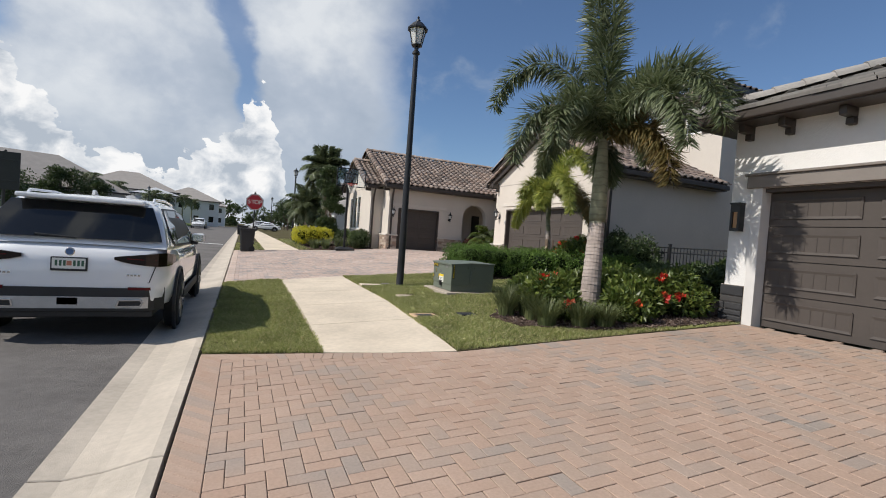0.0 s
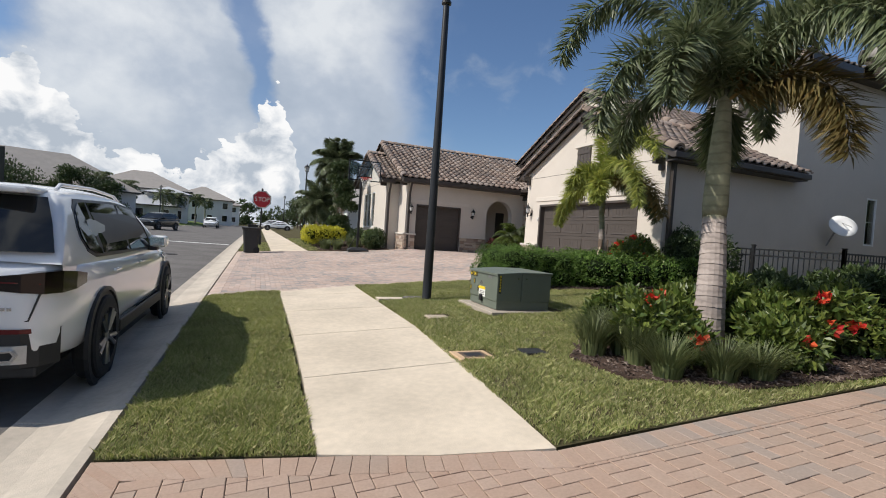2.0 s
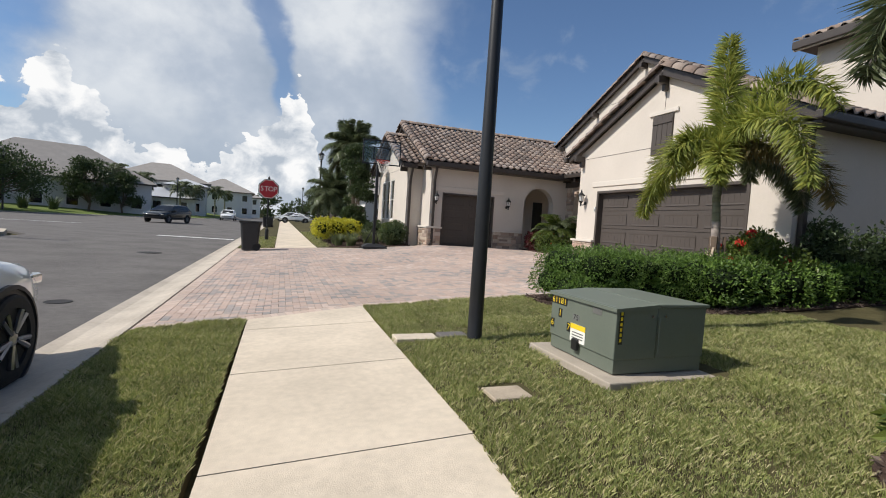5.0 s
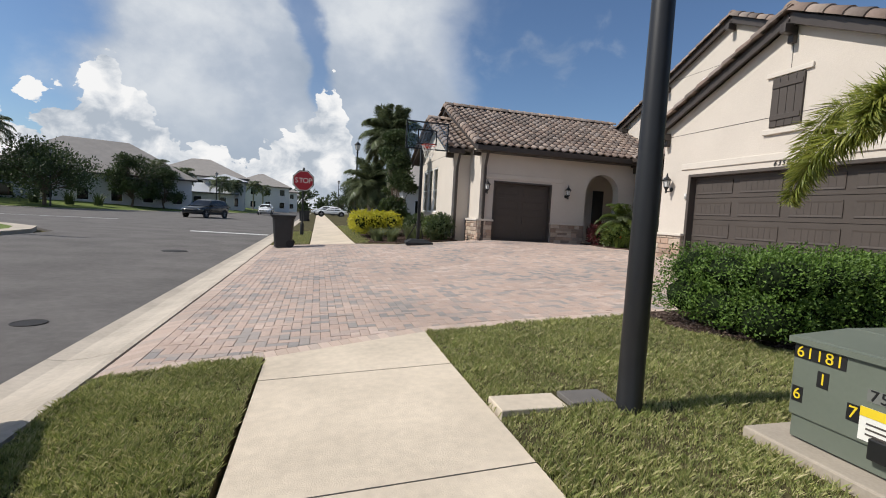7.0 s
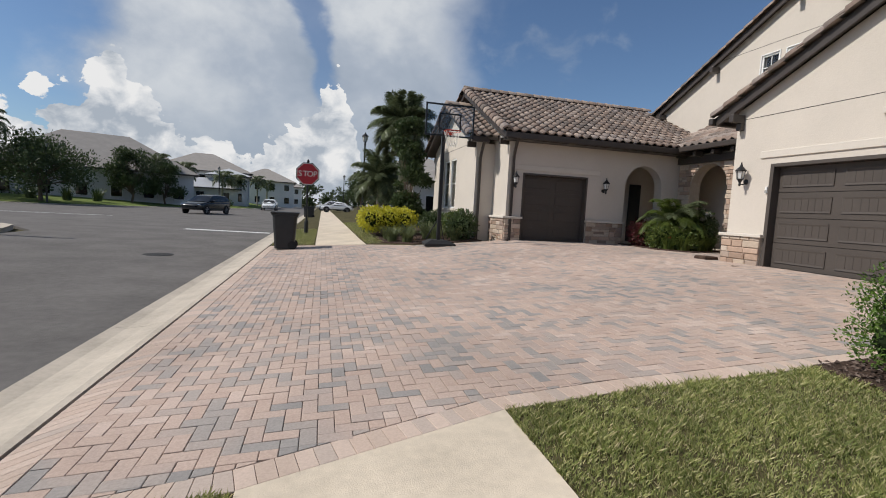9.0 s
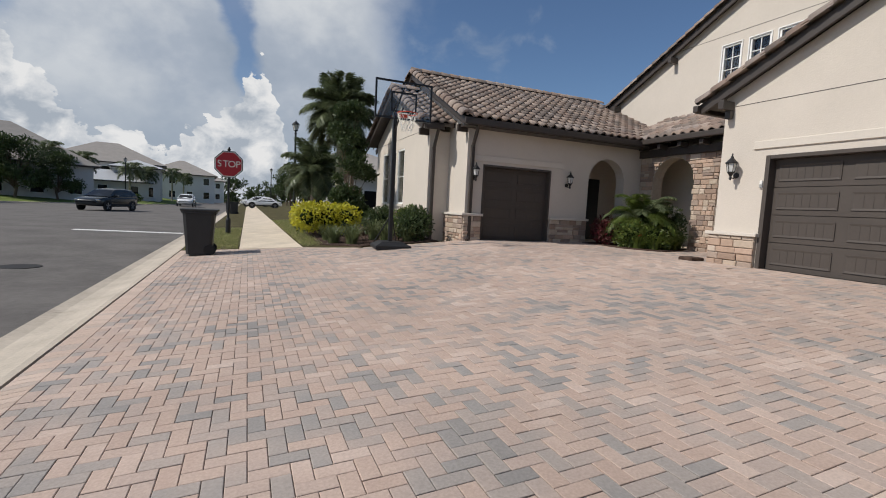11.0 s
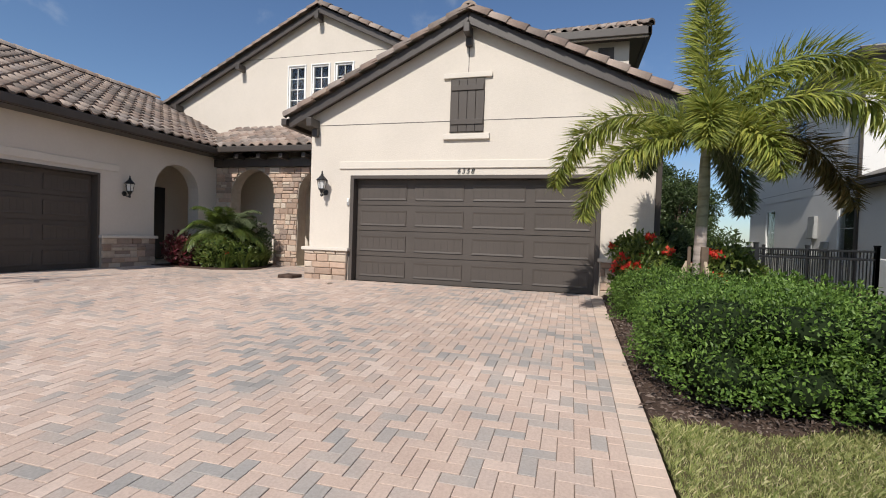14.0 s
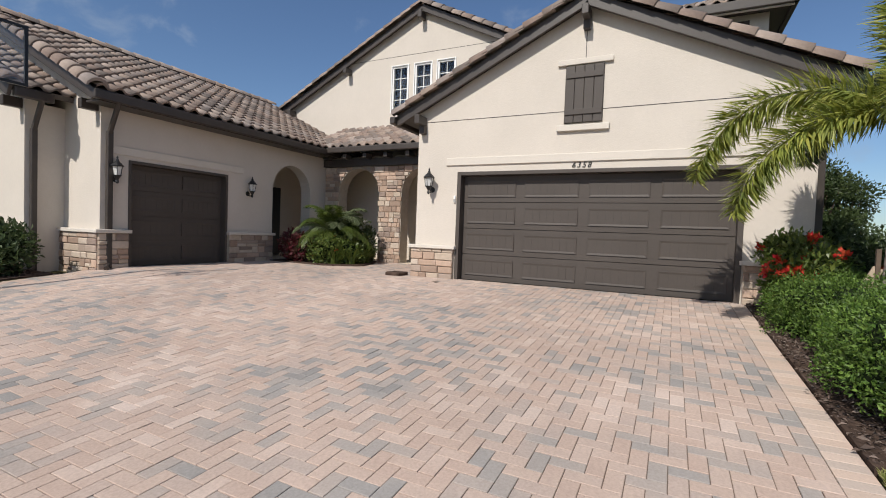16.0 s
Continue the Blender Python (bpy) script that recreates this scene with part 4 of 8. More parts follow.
# stone base left and right of the door, with a cap
for a, b, s in ((17.12, GY1 + 0.06, 3), (GY0 - 0.06, 12.2, 4)):
    base = part("stone_base", box((GX - 0.05, a, FL - 0.3), (GX - 0.004, b, 1.22)), MORTAR, house)
    stones(base, (a, FL - 0.02, b, 1.22), fx(GX - 0.05), seed=s)
    part("stone_cap", box((GX - 0.13, a - 0.05, 1.22), (GX - 0.004, b + 0.05, 1.29), 0.012), STUCCO_TRIM, house)
base = part("stone_base", box((GX - 0.05, GY1 + 0.004, FL - 0.3), (12.0, GY1 + 0.06, 1.22)), MORTAR, house)
stones(base, (GX, FL - 0.02, 12.0, 1.22), lambda u, v, w: (u, GY1 + 0.06 + w, v), seed=8)
# shutter and its sill and head
sh = part("shutter", box((GX - 0.02, 14.38, 3.58), (GX - 0.002, 15.04, 4.58)), BROWN, house)
for i in range(4):
    part("board", box((GX - 0.045, 14.385 + i * 0.164, 3.585), (GX - 0.02, 14.54 + i * 0.164, 4.575), 0.006), TAUPE, sh)
for z in (3.72, 4.36):
    part("batten", box((GX - 0.065, 14.40, z), (GX - 0.045, 15.02, z + 0.10), 0.005), TAUPE, sh)
part("window_sill", box((GX - 0.06, 14.26, 3.44), (GX - 0.002, 15.16, 3.55), 0.01), STUCCO_TRIM, house)
part("window_head", box((GX - 0.05, 14.24, 4.60), (GX - 0.002, 15.18, 4.70), 0.01), STUCCO_TRIM, house)
part("control_joint", box((GX - 0.003, 11.36, 3.795), (GX + 0.01, 18.0, 3.807)), BROWN, house)
part("control_joint", box((GX - 0.003, 14.70, 4.70), (GX + 0.01, 14.712, 5.3)), BROWN, house)


def gable_roof(parent, x0, x1, ridge_y, eave_y0, eave_y1, eave_z, singles=(0, 0), clip0=None, clip1=None, seed=1):
    """Two slopes with the ridge along x, barge boards and rake tiles at x0."""
    k = math.hypot(1, SL)
    zr = eave_z + SL * (eave_y1 - ridge_y)
    L = x1 - x0
    n1 = (eave_y1 - ridge_y) * k
    n0 = (ridge_y - eave_y0) * k
    z0 = zr - SL * (ridge_y - eave_y0)
    r1 = roof_slope(parent, (x1, eave_y1, eave_z), (-1, 0, 0), (0, -1, SL), clip1 or rect(0, 0, L, n1), singles[1], seed=seed)
    r0 = roof_slope(parent, (x0, eave_y0, z0), (1, 0, 0), (0, 1, SL), clip0 or rect(0, 0, L, n0), singles[0], seed=seed + 1)
    caps(r1, (x0 - 0.02, ridge_y, zr), (x1, ridge_y, zr), TILE_MAT, 0.14, 0.04)
    for (ey, ez), r in (((eave_y1, eave_z), r1), ((eave_y0, z0), r0)):
        caps(r, (x0 + 0.03, ey, ez + 0.01), (x0 + 0.03, ridge_y, zr + 0.01), TILE_MAT, 0.17, 0.0)
        beam(r, "barge_board", (x0 + 0.0, ey, ez - 0.12), (x0 + 0.0, ridge_y, zr - 0.12), 0.06, 0.20, BROWN)
    return r1, r0, zr


EZ = WT - 0.10
g1, g0, GZR = gable_roof(house, 10.14, 15.4, GR, 10.92, 18.48, 4.0 - 0.06, seed=11)
for yb, zb in ((GR, PK + 0.1), (GY1 - 0.12, WT + 0.1), (GY0 + 0.12, WT + 0.02)):
    br = part("bracket", box((GX - 0.34, yb - 0.06, zb - 0.10), (GX, yb + 0.06, zb + 0.08), 0.015), BROWN, house)
    part("bracket_foot", box((GX - 0.12, yb - 0.06, zb - 0.26), (GX, yb + 0.06, zb - 0.10), 0.015), BROWN, br)
# side eave gutters
part("gutter", box((10.0, 10.82, 3.73), (15.4, 10.95, 3.88), 0.02), BROWN, house)
part("gutter", box((10.0, 18.45, 3.76), (14.7, 18.57, 3.91), 0.02), BROWN, house)
part("downspout", box((10.42, GY0 - 0.12, FL), (10.54, GY0 - 0.02, 3.75), 0.015), BROWN, house)
part("wall", plate([(10.2, 3.70), (15.4, 3.70), (15.4, 3.74), (10.2, 3.74)], [], 0.4, lambda u, v, w: (u, GY0 - 0.42 + w, v)), BROWN, house, "dark soffit")

# tall two-storey block behind
BX, BR = 14.8, 20.55
BW = 5.62
bigpk = BW + SL * (26.3 - BR)
WINS = [rect(21.07, 5.44, 21.68, 6.91), rect(20.22, 5.44, 20.83, 6.91), rect(19.40, 5.44, 20.01, 6.91)]
BEND = bigpk - SL * (BR - 14.6)
wall_b = part("wall", plate([(14.6, FL), (26.3, FL), (26.3, BW + 0.14), (BR, bigpk + 0.14), (14.6, BEND + 0.14)], WINS, -0.3, fx(BX)), STUCCO, house)
for w in WINS:
    window(house, w[0][0], w[1][0], w[0][1], w[2][1], fx(BX), 2, 4)
    part("window_trim", plate(rect(w[0][0] - 0.03, w[0][1] - 0.03, w[1][0] + 0.03, w[2][1] + 0.03), [w], 0.03, fx(BX)), WHITE_FRAME, house)
part("control_joint", box((BX - 0.003, 18, 7.22), (BX + 0.01, 24.0, 7.232)), BROWN, house)
part("wall", plate([(BX + 0.3, FL), (24, FL), (24, BW), (BX + 0.3, BW)], [], -0.25, lambda u, v, w: (u, 26.3 + w, v)), STUCCO, house)
gable_roof(house, 14.64, 24.0, BR, 14.4, 26.75, BW - 0.21 + 0.27, seed=21)
for yb in (BR, 23.4, 17.7, 25.9):
    zb = bigpk - SL * abs(BR - yb) - 0.06
    part("bracket", box((BX - 0.34, yb - 0.07, zb - 0.14), (BX, yb + 0.07, zb + 0.06), 0.015), BROWN, house)
# two-storey corner with a hip roof
UX = 15.5
part("wall", plate(rect(GY0, FL, 14.6, 7.25), [rect(12.2, 6.0, 12.9, 7.0)], -0.3, fx(UX)), STUCCO, house)
window(house, 12.2, 12.9, 6.0, 7.0, fx(UX), 2, 2)
for a in (12.93, 11.75):
    s2 = part("shutter", box((UX - 0.03, a, 5.95), (UX - 0.002, a + 0.42, 7.05), 0.005), BROWN, house)
    for i in range(3):
        part("board", box((UX - 0.05, a + 0.005 + i * 0.138, 5.96), (UX - 0.03, a + 0.135 + i * 0.138, 7.04), 0.004), TAUPE, s2)
SIDE_W = rect(19.3, 2.0, 19.9, 3.6)
part("wall", plate(rect(UX + 0.3, FL, 26, 7.25), [SIDE_W], 0.3, lambda u, v, w: (u, GY0 + w, v)), STUCCO, house)
window(house, 19.3, 19.9, 2.0, 3.6, lambda u, v, w: (u, GY0 - w, v), 1, 2)
part("wall", plate(rect(GY0, FL, 26.3, 7.2), [], 0.3, lambda u, v, w: (26 - w, u, v)), STUCCO, house)
part("gutter", box((UX - 0.5, GY0 - 0.5, 7.15), (UX - 0.38, 15.0, 7.38), 0.02), BROWN, house)
part("gutter", box((UX - 0.5, GY0 - 0.5, 7.15), (26, GY0 - 0.38, 7.38), 0.02), BROWN, house)
part("wall", plate(rect(UX - 0.45, GY0 - 0.45, 26, 15), [], 0.05, lambda u, v, w: (u, v, 7.2 + w)), BROWN, house, "dark soffit")
part("trim_band", box((UX - 0.42, GY0 - 0.42, 7.12), (UX - 0.36, 15.0, 7.20)), STUCCO_TRIM, house)
kk = math.hypot(1, 0.42)
h1 = roof_slope(house, (UX - 0.45, 15.0, 7.38), (0, -1, 0), (1, 0, 0.42), [(0, 0), (4.1, 0), (0.1, 4.0 * kk), (0, 4.0 * kk)], seed=31)
h2 = roof_slope(house, (UX - 0.45, GY0 - 0.45, 7.38), (1, 0, 0), (0, 1, 0.42), [(0, 0), (10.5, 0), (10.5, 4.0 * kk), (4.0, 4.0 * kk)], seed=32)
caps(h2, (UX - 0.45, GY0 - 0.45, 7.40), (UX + 3.55, GY0 + 3.55, 7.40 + 0.42 * 4), TILE_MAT)

# the wing with the single garage door
WY, WX, WR = 22.98, 6.85, 27.2
WW = 3.74
wpk = WW + SL * (WR - WY)
SD = rect(7.36, FL - 0.3, 9.66, 2.76)
AR = arch(11.08, FL - 0.3, 12.52, 2.57)
fy = lambda y0: (lambda u, v, w: (u, y0 - w, v))
wall_w = part("wall", plate(rect(WX, FL - 0.3, 13.2, WW), [SD, AR], -0.35, fy(WY)), STUCCO, house)
part("wall", plate([(WY + 0.35, FL - 0.3), (31.4, FL - 0.3), (31.4, WW + 0.22), (WR, wpk + 0.22), (WY + 0.35, WW + 0.39)], [], -0.3, fx(WX)), STUCCO, house)
garage_door(house, 7.42, 9.60, FL, 2.70, fy(WY), 4, 2)
for a, b, c, d in ((7.36, 7.42, FL, 2.76), (9.60, 9.66, FL, 2.76), (7.42, 9.60, 2.70, 2.76)):
    part("door_frame", box((a, WY - 0.02, c), (b, WY + 0.3, d), 0.006), TAUPE, house)
part("trim_band", box((6.95, WY - 0.03, 2.84), (10.1, WY + 0.1, 3.00), 0.01), STUCCO_TRIM, house)
part("wall", box((7.0, WY + 0.45, FL), (10.2, WY + 0.5, 3.0)), DARK_IN, house, "dark garage interior")
for a, b, s in ((WX - 0.06, 7.34, 41), (9.68, 11.06, 42)):
    base = part("stone_base", box((a, WY - 0.05, FL - 0.35), (b, WY - 0.004, 1.30)), MORTAR, house)
    stones(base, (a, FL - 0.05, b, 1.30), fy(WY - 0.05), seed=s)
    part("stone_cap", box((a - 0.04, WY - 0.13, 1.30), (b + 0.04, WY - 0.004, 1.37), 0.012), STUCCO_TRIM, house)
# porch behind the arches
part("wall", box((10.6, 24.7, FL), (14.8, 24.9, 3.7)), STUCCO, house, "shaded porch wall")
part("wall", box((10.4, WY + 0.35, FL), (10.6, 24.7, 3.7)), STUCCO, house)
part("wall", box((10.4, WY + 0.35, 3.6), (14.8, 24.9, 3.7)), STUCCO, house, "porch ceiling")
part("wall", box((13.6, 18.02, 3.6), (14.8, WY + 0.35, 3.7)), STUCCO, house, "porch ceiling")
part("porch_floor", box((10.4, WY - 0.02, FL - 0.2), (14.8, 24.9, FL + 0.012)), CONCRETE, house)
part("porch_floor", box((13.2, 18.02, FL - 0.2), (14.8, WY - 0.02, FL + 0.012)), CONCRETE, house)
dr = part("door", box((10.605, 23.5, FL + 0.02), (10.66, 24.5, 3.0), 0.01), BLACK, house, "black front door")
part("door_handle", tube((10.70, 24.3, 1.62), (10.70, 24.3, 1.80), 0.012), CHROME, dr)
part("door", box((12.50, 24.66, FL + 0.02), (13.0, 24.70, 2.80), 0.01), BLACK, house, "tall black glazed porch door")
# projecting window bay towards the street
OX, OY0, OY1 = 6.2, 24.25, 30.15
opk = WW + SL * (WR - OY0)
BWIN = [rect(26.6 + 0.95 * i, 1.55, 27.35 + 0.95 * i, 3.45) for i in range(3)]
part("wall", plate([(OY0, FL - 0.4), (OY1, FL - 0.4), (OY1, WW + 0.2), (WR, opk + 0.2), (OY0, WW + 0.2)], BWIN, -0.25, fx(OX)), STUCCO, house)
for w in BWIN:
    window(house, w[0][0], w[1][0], w[0][1], w[2][1], fx(OX), 1, 2)
    part("window_sill", box((OX - 0.05, w[0][0] - 0.06, 1.46), (OX - 0.002, w[1][0] + 0.06, 1.55), 0.01), STUCCO_TRIM, house)
part("wall", plate(rect(OX + 0.25, FL - 0.4, WX, WW), [], -0.25, fy(OY0)), STUCCO, house)
base = part("stone_base", box((OX - 0.05, OY0 - 0.05, FL - 0.4), (OX - 0.004, OY1, 1.30)), MORTAR, house)
stones(base, (OY0 - 0.05, FL - 0.3, OY1, 1.30), fx(OX - 0.05), seed=44)
part("stone_cap", box((OX - 0.13, OY0 - 0.1, 1.30), (OX - 0.004, OY1, 1.37), 0.012), STUCCO_TRIM, house)
base = part("stone_base", box((WX - 0.05, WY - 0.05, FL - 0.4), (WX - 0.004, OY0, 1.30)), MORTAR, house)
stones(base, (WY - 0.05, FL - 0.3, OY0, 1.30), fx(WX - 0.05), seed=45)
part("stone_cap", box((WX - 0.13, WY - 0.13, 1.30), (WX - 0.004, OY0, 1.37), 0.012), STUCCO_TRIM, house)
part("control_joint", box((OX - 0.003, OY0 + 0.02, 3.795), (OX + 0.01, OY1, 3.807)), BROWN, house)
wz = 4.0 - 0.08
NV = (31.9 - WR) * NRM
w1, w0, WZR = gable_roof(house, 6.55, 15.0, WR, WR - 4.62, WR + 4.62, wz, (300, 0), seed=51)
gable_roof(house, 5.85, 6.9, WR, OY0 - 0.35, OY1 + 0.35, wz, (0, 0), seed=61)
for zz, yy in ((3.72, 22.48), (3.72, 23.83)):
    part("gutter", box((6.5 if yy < 23 else 5.9, yy, zz), (13.3 if yy < 23 else 6.5, yy + 0.12, zz + 0.17), 0.02), BROWN, house)
part("wall", box((6.6, 22.55, 3.70), (13.2, WY, 3.735)), BROWN, house, "dark soffit")


def downspout(x, y, z0, z1, kx, ky, top):
    bm = box((x - 0.05, y - 0.04, z0), (x + 0.05, y + 0.04, z1), 0.012)
    add_tube(bm, (x, y, z1 - 0.03), (x + kx, y + ky, top), 0.05, seg=8)
    add_tube(bm, (x, y, z0 + 0.08), (x - 0.12, y - 0.16, z0 + 0.01), 0.045, seg=8)
    return part("downspout", bm, BROWN, house)


downspout(6.98, WY - 0.06, FL, 3.25, -0.05, -0.38, 3.74)
downspout(OX + 0.12, OY0 - 0.06, FL - 0.1, 3.25, 0.0, -0.3, 3.74)
for yb, zb, xb in ((WR, wpk - 0.1, WX), (OY0 + 0.12, WW, OX), (WY + 0.12, WW, WX)):
    part("bracket", box((xb - 0.3, yb - 0.06, zb - 0.14), (xb, yb + 0.06, zb + 0.05), 0.015), BROWN, house)

# stone link with two arches
MX = 13.2
A1, A2 = arch(20.96, FL - 0.2, 22.44, 2.64), arch(18.72, FL - 0.2, 20.19, 2.64)
wall_m = part("wall", plate(rect(18.0, FL - 0.3, WY, 3.72), [A1, A2], -0.4, fx(MX)), MORTAR, house)
stones(wall_m, (18.02, FL - 0.02, WY - 0.02, 3.42), fx(MX), (A1, A2), 71, length=(0.14, 0.36))
part("beam", box((MX - 0.12, 18.0, 3.43), (MX, WY, 3.66), 0.012), BROWN, house, "dark timber beam over the arches")
for i in range(7):
    part("bracket", box((MX - 0.42, 18.3 + i * 0.72, 3.62), (MX - 0.1, 18.42 + i * 0.72, 3.76), 0.012), BROWN, house)
part("gutter", box((MX - 0.55, 18.5, 3.78), (MX - 0.42, WY - 0.4, 3.94), 0.02), BROWN, house)
roof_slope(house, (MX - 0.45, WY + 0.6, 3.95), (0, -1, 0), (1, 0, SL), rect(0, 0, 5.4, 2.1 * NRM), 0, seed=81)

# ---- the white house beside the first driveway ----
white = thing("house", 6.86, 4.7, 0.4, "white stucco house with grey flat-tile roof and taupe garage", "house")
HX, HY, HF = 6.86, 4.78, 0.42
D1 = rect(-0.75, HF - 0.3, 4.44, 2.42)
part("wall", plate(rect(-7, HF - 0.4, HY, 3.42), [D1], -0.3, fx(HX)), STUCCO_WHITE, white)
NW = [rect(17.8, 1.3, 18.75, 3.2), rect(23.3, 1.3, 24.2, 3.15)]
part("wall", plate(rect(HX + 0.3, HF - 0.4, 26, 3.42), NW, -0.3, lambda u, v, w: (u, HY + w, v)), STUCCO_WHITE, white)
for w in NW:
    window(white, w[0][0], w[1][0], w[0][1], w[2][1], lambda u, v, w_: (u, HY + w_, v), 1, 2)
garage_door(white, -0.68, 4.36, HF, 2.36, fx(HX), 4, 4)
part("door_frame", box((HX - 0.045, 4.30, HF - 0.05), (HX + 0.26, 4.445, 2.42), 0.006), WHITE_TRIM, white, "pale jamb")
part("door_frame", box((HX + 0.02, -0.75, 2.36), (HX + 0.26, 4.30, 2.42), 0.006), TAUPE, white)
part("trim_band", box((HX - 0.07, -1.0, 2.42), (HX - 0.002, 4.52, 2.60), 0.01), TAUPE_LIGHT, white)
part("trim_band", box((HX - 0.10, -1.05, 2.60), (HX - 0.002, 4.55, 2.635), 0.006), TAUPE_LIGHT, white)
base = part("stone_base", box((HX - 0.03, 4.45, HF - 0.4), (HX - 0.002, HY + 0.03, 0.98)), MORTAR, white)
stones(base, (4.455, HF - 0.05, HY + 0.03, 0.98), fx(HX - 0.03), seed=91, mat=STONE_DARK, course=(0.07, 0.11), proud=0.02)
part("wall", box((HX + 0.45, -1.2, HF), (HX + 0.5, 4.47, 2.8)), DARK_IN, white, "dark garage interior")
part("gutter", box((HX - 0.47, -7, 3.36), (HX - 0.35, HY + 0.45, 3.50), 0.02), BROWN, white)
part("gutter", box((HX - 0.47, HY + 0.33, 3.36), (17.6, HY + 0.45, 3.50), 0.02), BROWN, white)
part("wall", box((HX - 0.4, -7, 3.34), (HX, HY + 0.35, 3.385)), BROWN, white, "dark soffit")
part("wall", box((HX, HY, 3.34), (17.6, HY + 0.35, 3.385)), BROWN, white, "dark soffit")
for yb in (4.55, 4.0, 3.3, 2.6, 1.9, 1.2, 0.5):
    br = part("bracket", box((HX - 0.26, yb - 0.045, 3.22), (HX, yb + 0.045, 3.34), 0.012), BROWN, white)
    part("bracket_foot", box((HX - 0.10, yb - 0.045, 3.13), (HX, yb + 0.045, 3.22), 0.012), BROWN, br)
kq = math.hypot(1, 0.40)
a1 = roof_slope(white, (HX - 0.45, HY + 0.42, 3.48), (0, -1, 0), (1, 0, 0.40), [(0, 0), (12, 0), (12, 5.3 * kq), (5.3, 5.3 * kq)], 300, FLAT_ME, 0.33, 0.36, TILE_GREY, seed=92)
a2 = roof_slope(white, (HX - 0.45, HY + 0.42, 3.48), (1, 0, 0), (0, -1, 0.40), [(0, 0), (11.2, 0), (11.2, 5.3 * kq), (5.3, 5.3 * kq)], 0, FLAT_ME, 0.33, 0.36, TILE_GREY, seed=93)
caps(a1, (HX - 0.45, HY + 0.42, 3.52), (HX + 4.85, HY - 4.88, 3.52 + 0.4 * 5.3), TILE_GREY, 0.12)
# its taller part behind
NU = [rect(21.0, 5.0, 21.8, 6.3), rect(24.0, 5.0, 24.8, 6.3)]
part("wall", plate(rect(17.6, 3.4, 26, 7.05), NU, -0.3, lambda u, v, w: (u, HY + w, v)), STUCCO_WHITE, white)
for w in NU:
    window(white, w[0][0], w[1][0], w[0][1], w[2][1], lambda u, v, w_: (u, HY + w_, v), 1, 2)
part("wall", plate(rect(-7, 3.0, HY - 0.3, 7.05), [], -0.3, fx(17.6)), STUCCO_WHITE, white)
part("gutter", box((17.0, HY + 0.4, 6.98), (26.5, HY + 0.52, 7.16), 0.02), BROWN, white)
part("gutter", box((16.88, -7, 6.98), (17.0, HY + 0.52, 7.16), 0.02), BROWN, white)
part("wall", box((17.0, -7, 6.93), (26.5, HY + 0.45, 6.98)), BROWN, white, "dark soffit")
part("downspout", box((17.62, HY + 0.004, FL - 0.1), (17.72, HY + 0.08, 6.98), 0.012), BROWN, white)
part("control_joint", box((17.75, HY - 0.01, 3.70), (26, HY + 0.004, 3.712)), BROWN, white)
roof_slope(white, (26.5, HY + 0.5, 7.14), (-1, 0, 0), (0, -1, 0.40), [(0, 0), (9.5, 0), (5.6, 3.9 * kq), (0, 3.9 * kq)], 0, FLAT_ME, 0.33, 0.36, TILE_GREY, seed=94)
roof_slope(white, (17.0, HY + 0.5, 7.14), (0, -1, 0), (1, 0, 0.40), [(0, 0), (11, 0), (7.1, 3.9 * kq), (3.9, 3.9 * kq)], 0, FLAT_ME, 0.33, 0.36, TILE_GREY, seed=95)

# ---- foliage helpers ----
def kites(base, axis, normal, length, width, bend=0.15):
    """Leaves as bent kites: arrays of base points, long axes and normals."""
    side = np.cross(axis, normal)
    side /= np.linalg.norm(side, axis=1, keepdims=True) + 1e-9
    n2 = np.cross(side, axis)
    L, W = length[:, None], width[:, None]
    mid = base + axis * L * 0.45
    v = np.stack([base, mid + side * W / 2 + n2 * L * bend * 0.4, base + axis * L - n2 * L * bend, mid - side * W / 2 + n2 * L * bend * 0.4], axis=1)
    return v.reshape(-1, 3)


def unit(a):
    return a / (np.linalg.norm(a, axis=1, keepdims=True) + 1e-9)


def leaf_cloud(name, blobs, n, size, mat, parent, seed, aspect=0.5, shell=0.25, up=0.35, floor=None):
    """Leaves round ellipsoids (cx, cy, cz, rx, ry, rz), lying outward and upward."""
    rng = np.random.default_rng(seed)
    area = np.array([(b[3] * b[4] + b[4] * b[5] + b[3] * b[5]) for b in blobs])
    pick = rng.choice(len(blobs), n, p=area / area.sum())
    B = np.array(blobs)[pick]
    d = unit(rng.normal(size=(n, 3)))
    lump = 1 + 0.10 * np.sin(d[:, :1] * 7 + pick[:, None]) + 0.08 * np.sin(d[:, 1:2] * 9 + d[:, 2:3] * 6)
    rad = (1 - shell * rng.random((n, 1)) ** 1.6) * lump
    p = B[:, :3] + d * B[:, 3:] * rad
    ax = unit(d * 0.8 + rng.normal(size=(n, 3)) * 0.65 + np.array([0, 0, up]))
    nr = unit(d + rng.normal(size=(n, 3)) * 0.5 + np.array([0, 0, 0.4]))
    if floor is not None:
        keep = p[:, 2] > floor
        p, ax, nr = p[keep], ax[keep], nr[keep]
    m = len(p)
    L = size * rng.uniform(0.6, 1.3, m)
    v = kites(p, ax, nr, L, L * aspect)
    return tagged(raw_np(name, v, np.arange(m * 4).reshape(-1, 4), mat, parent), kind="stuff" if n > 60 else "")


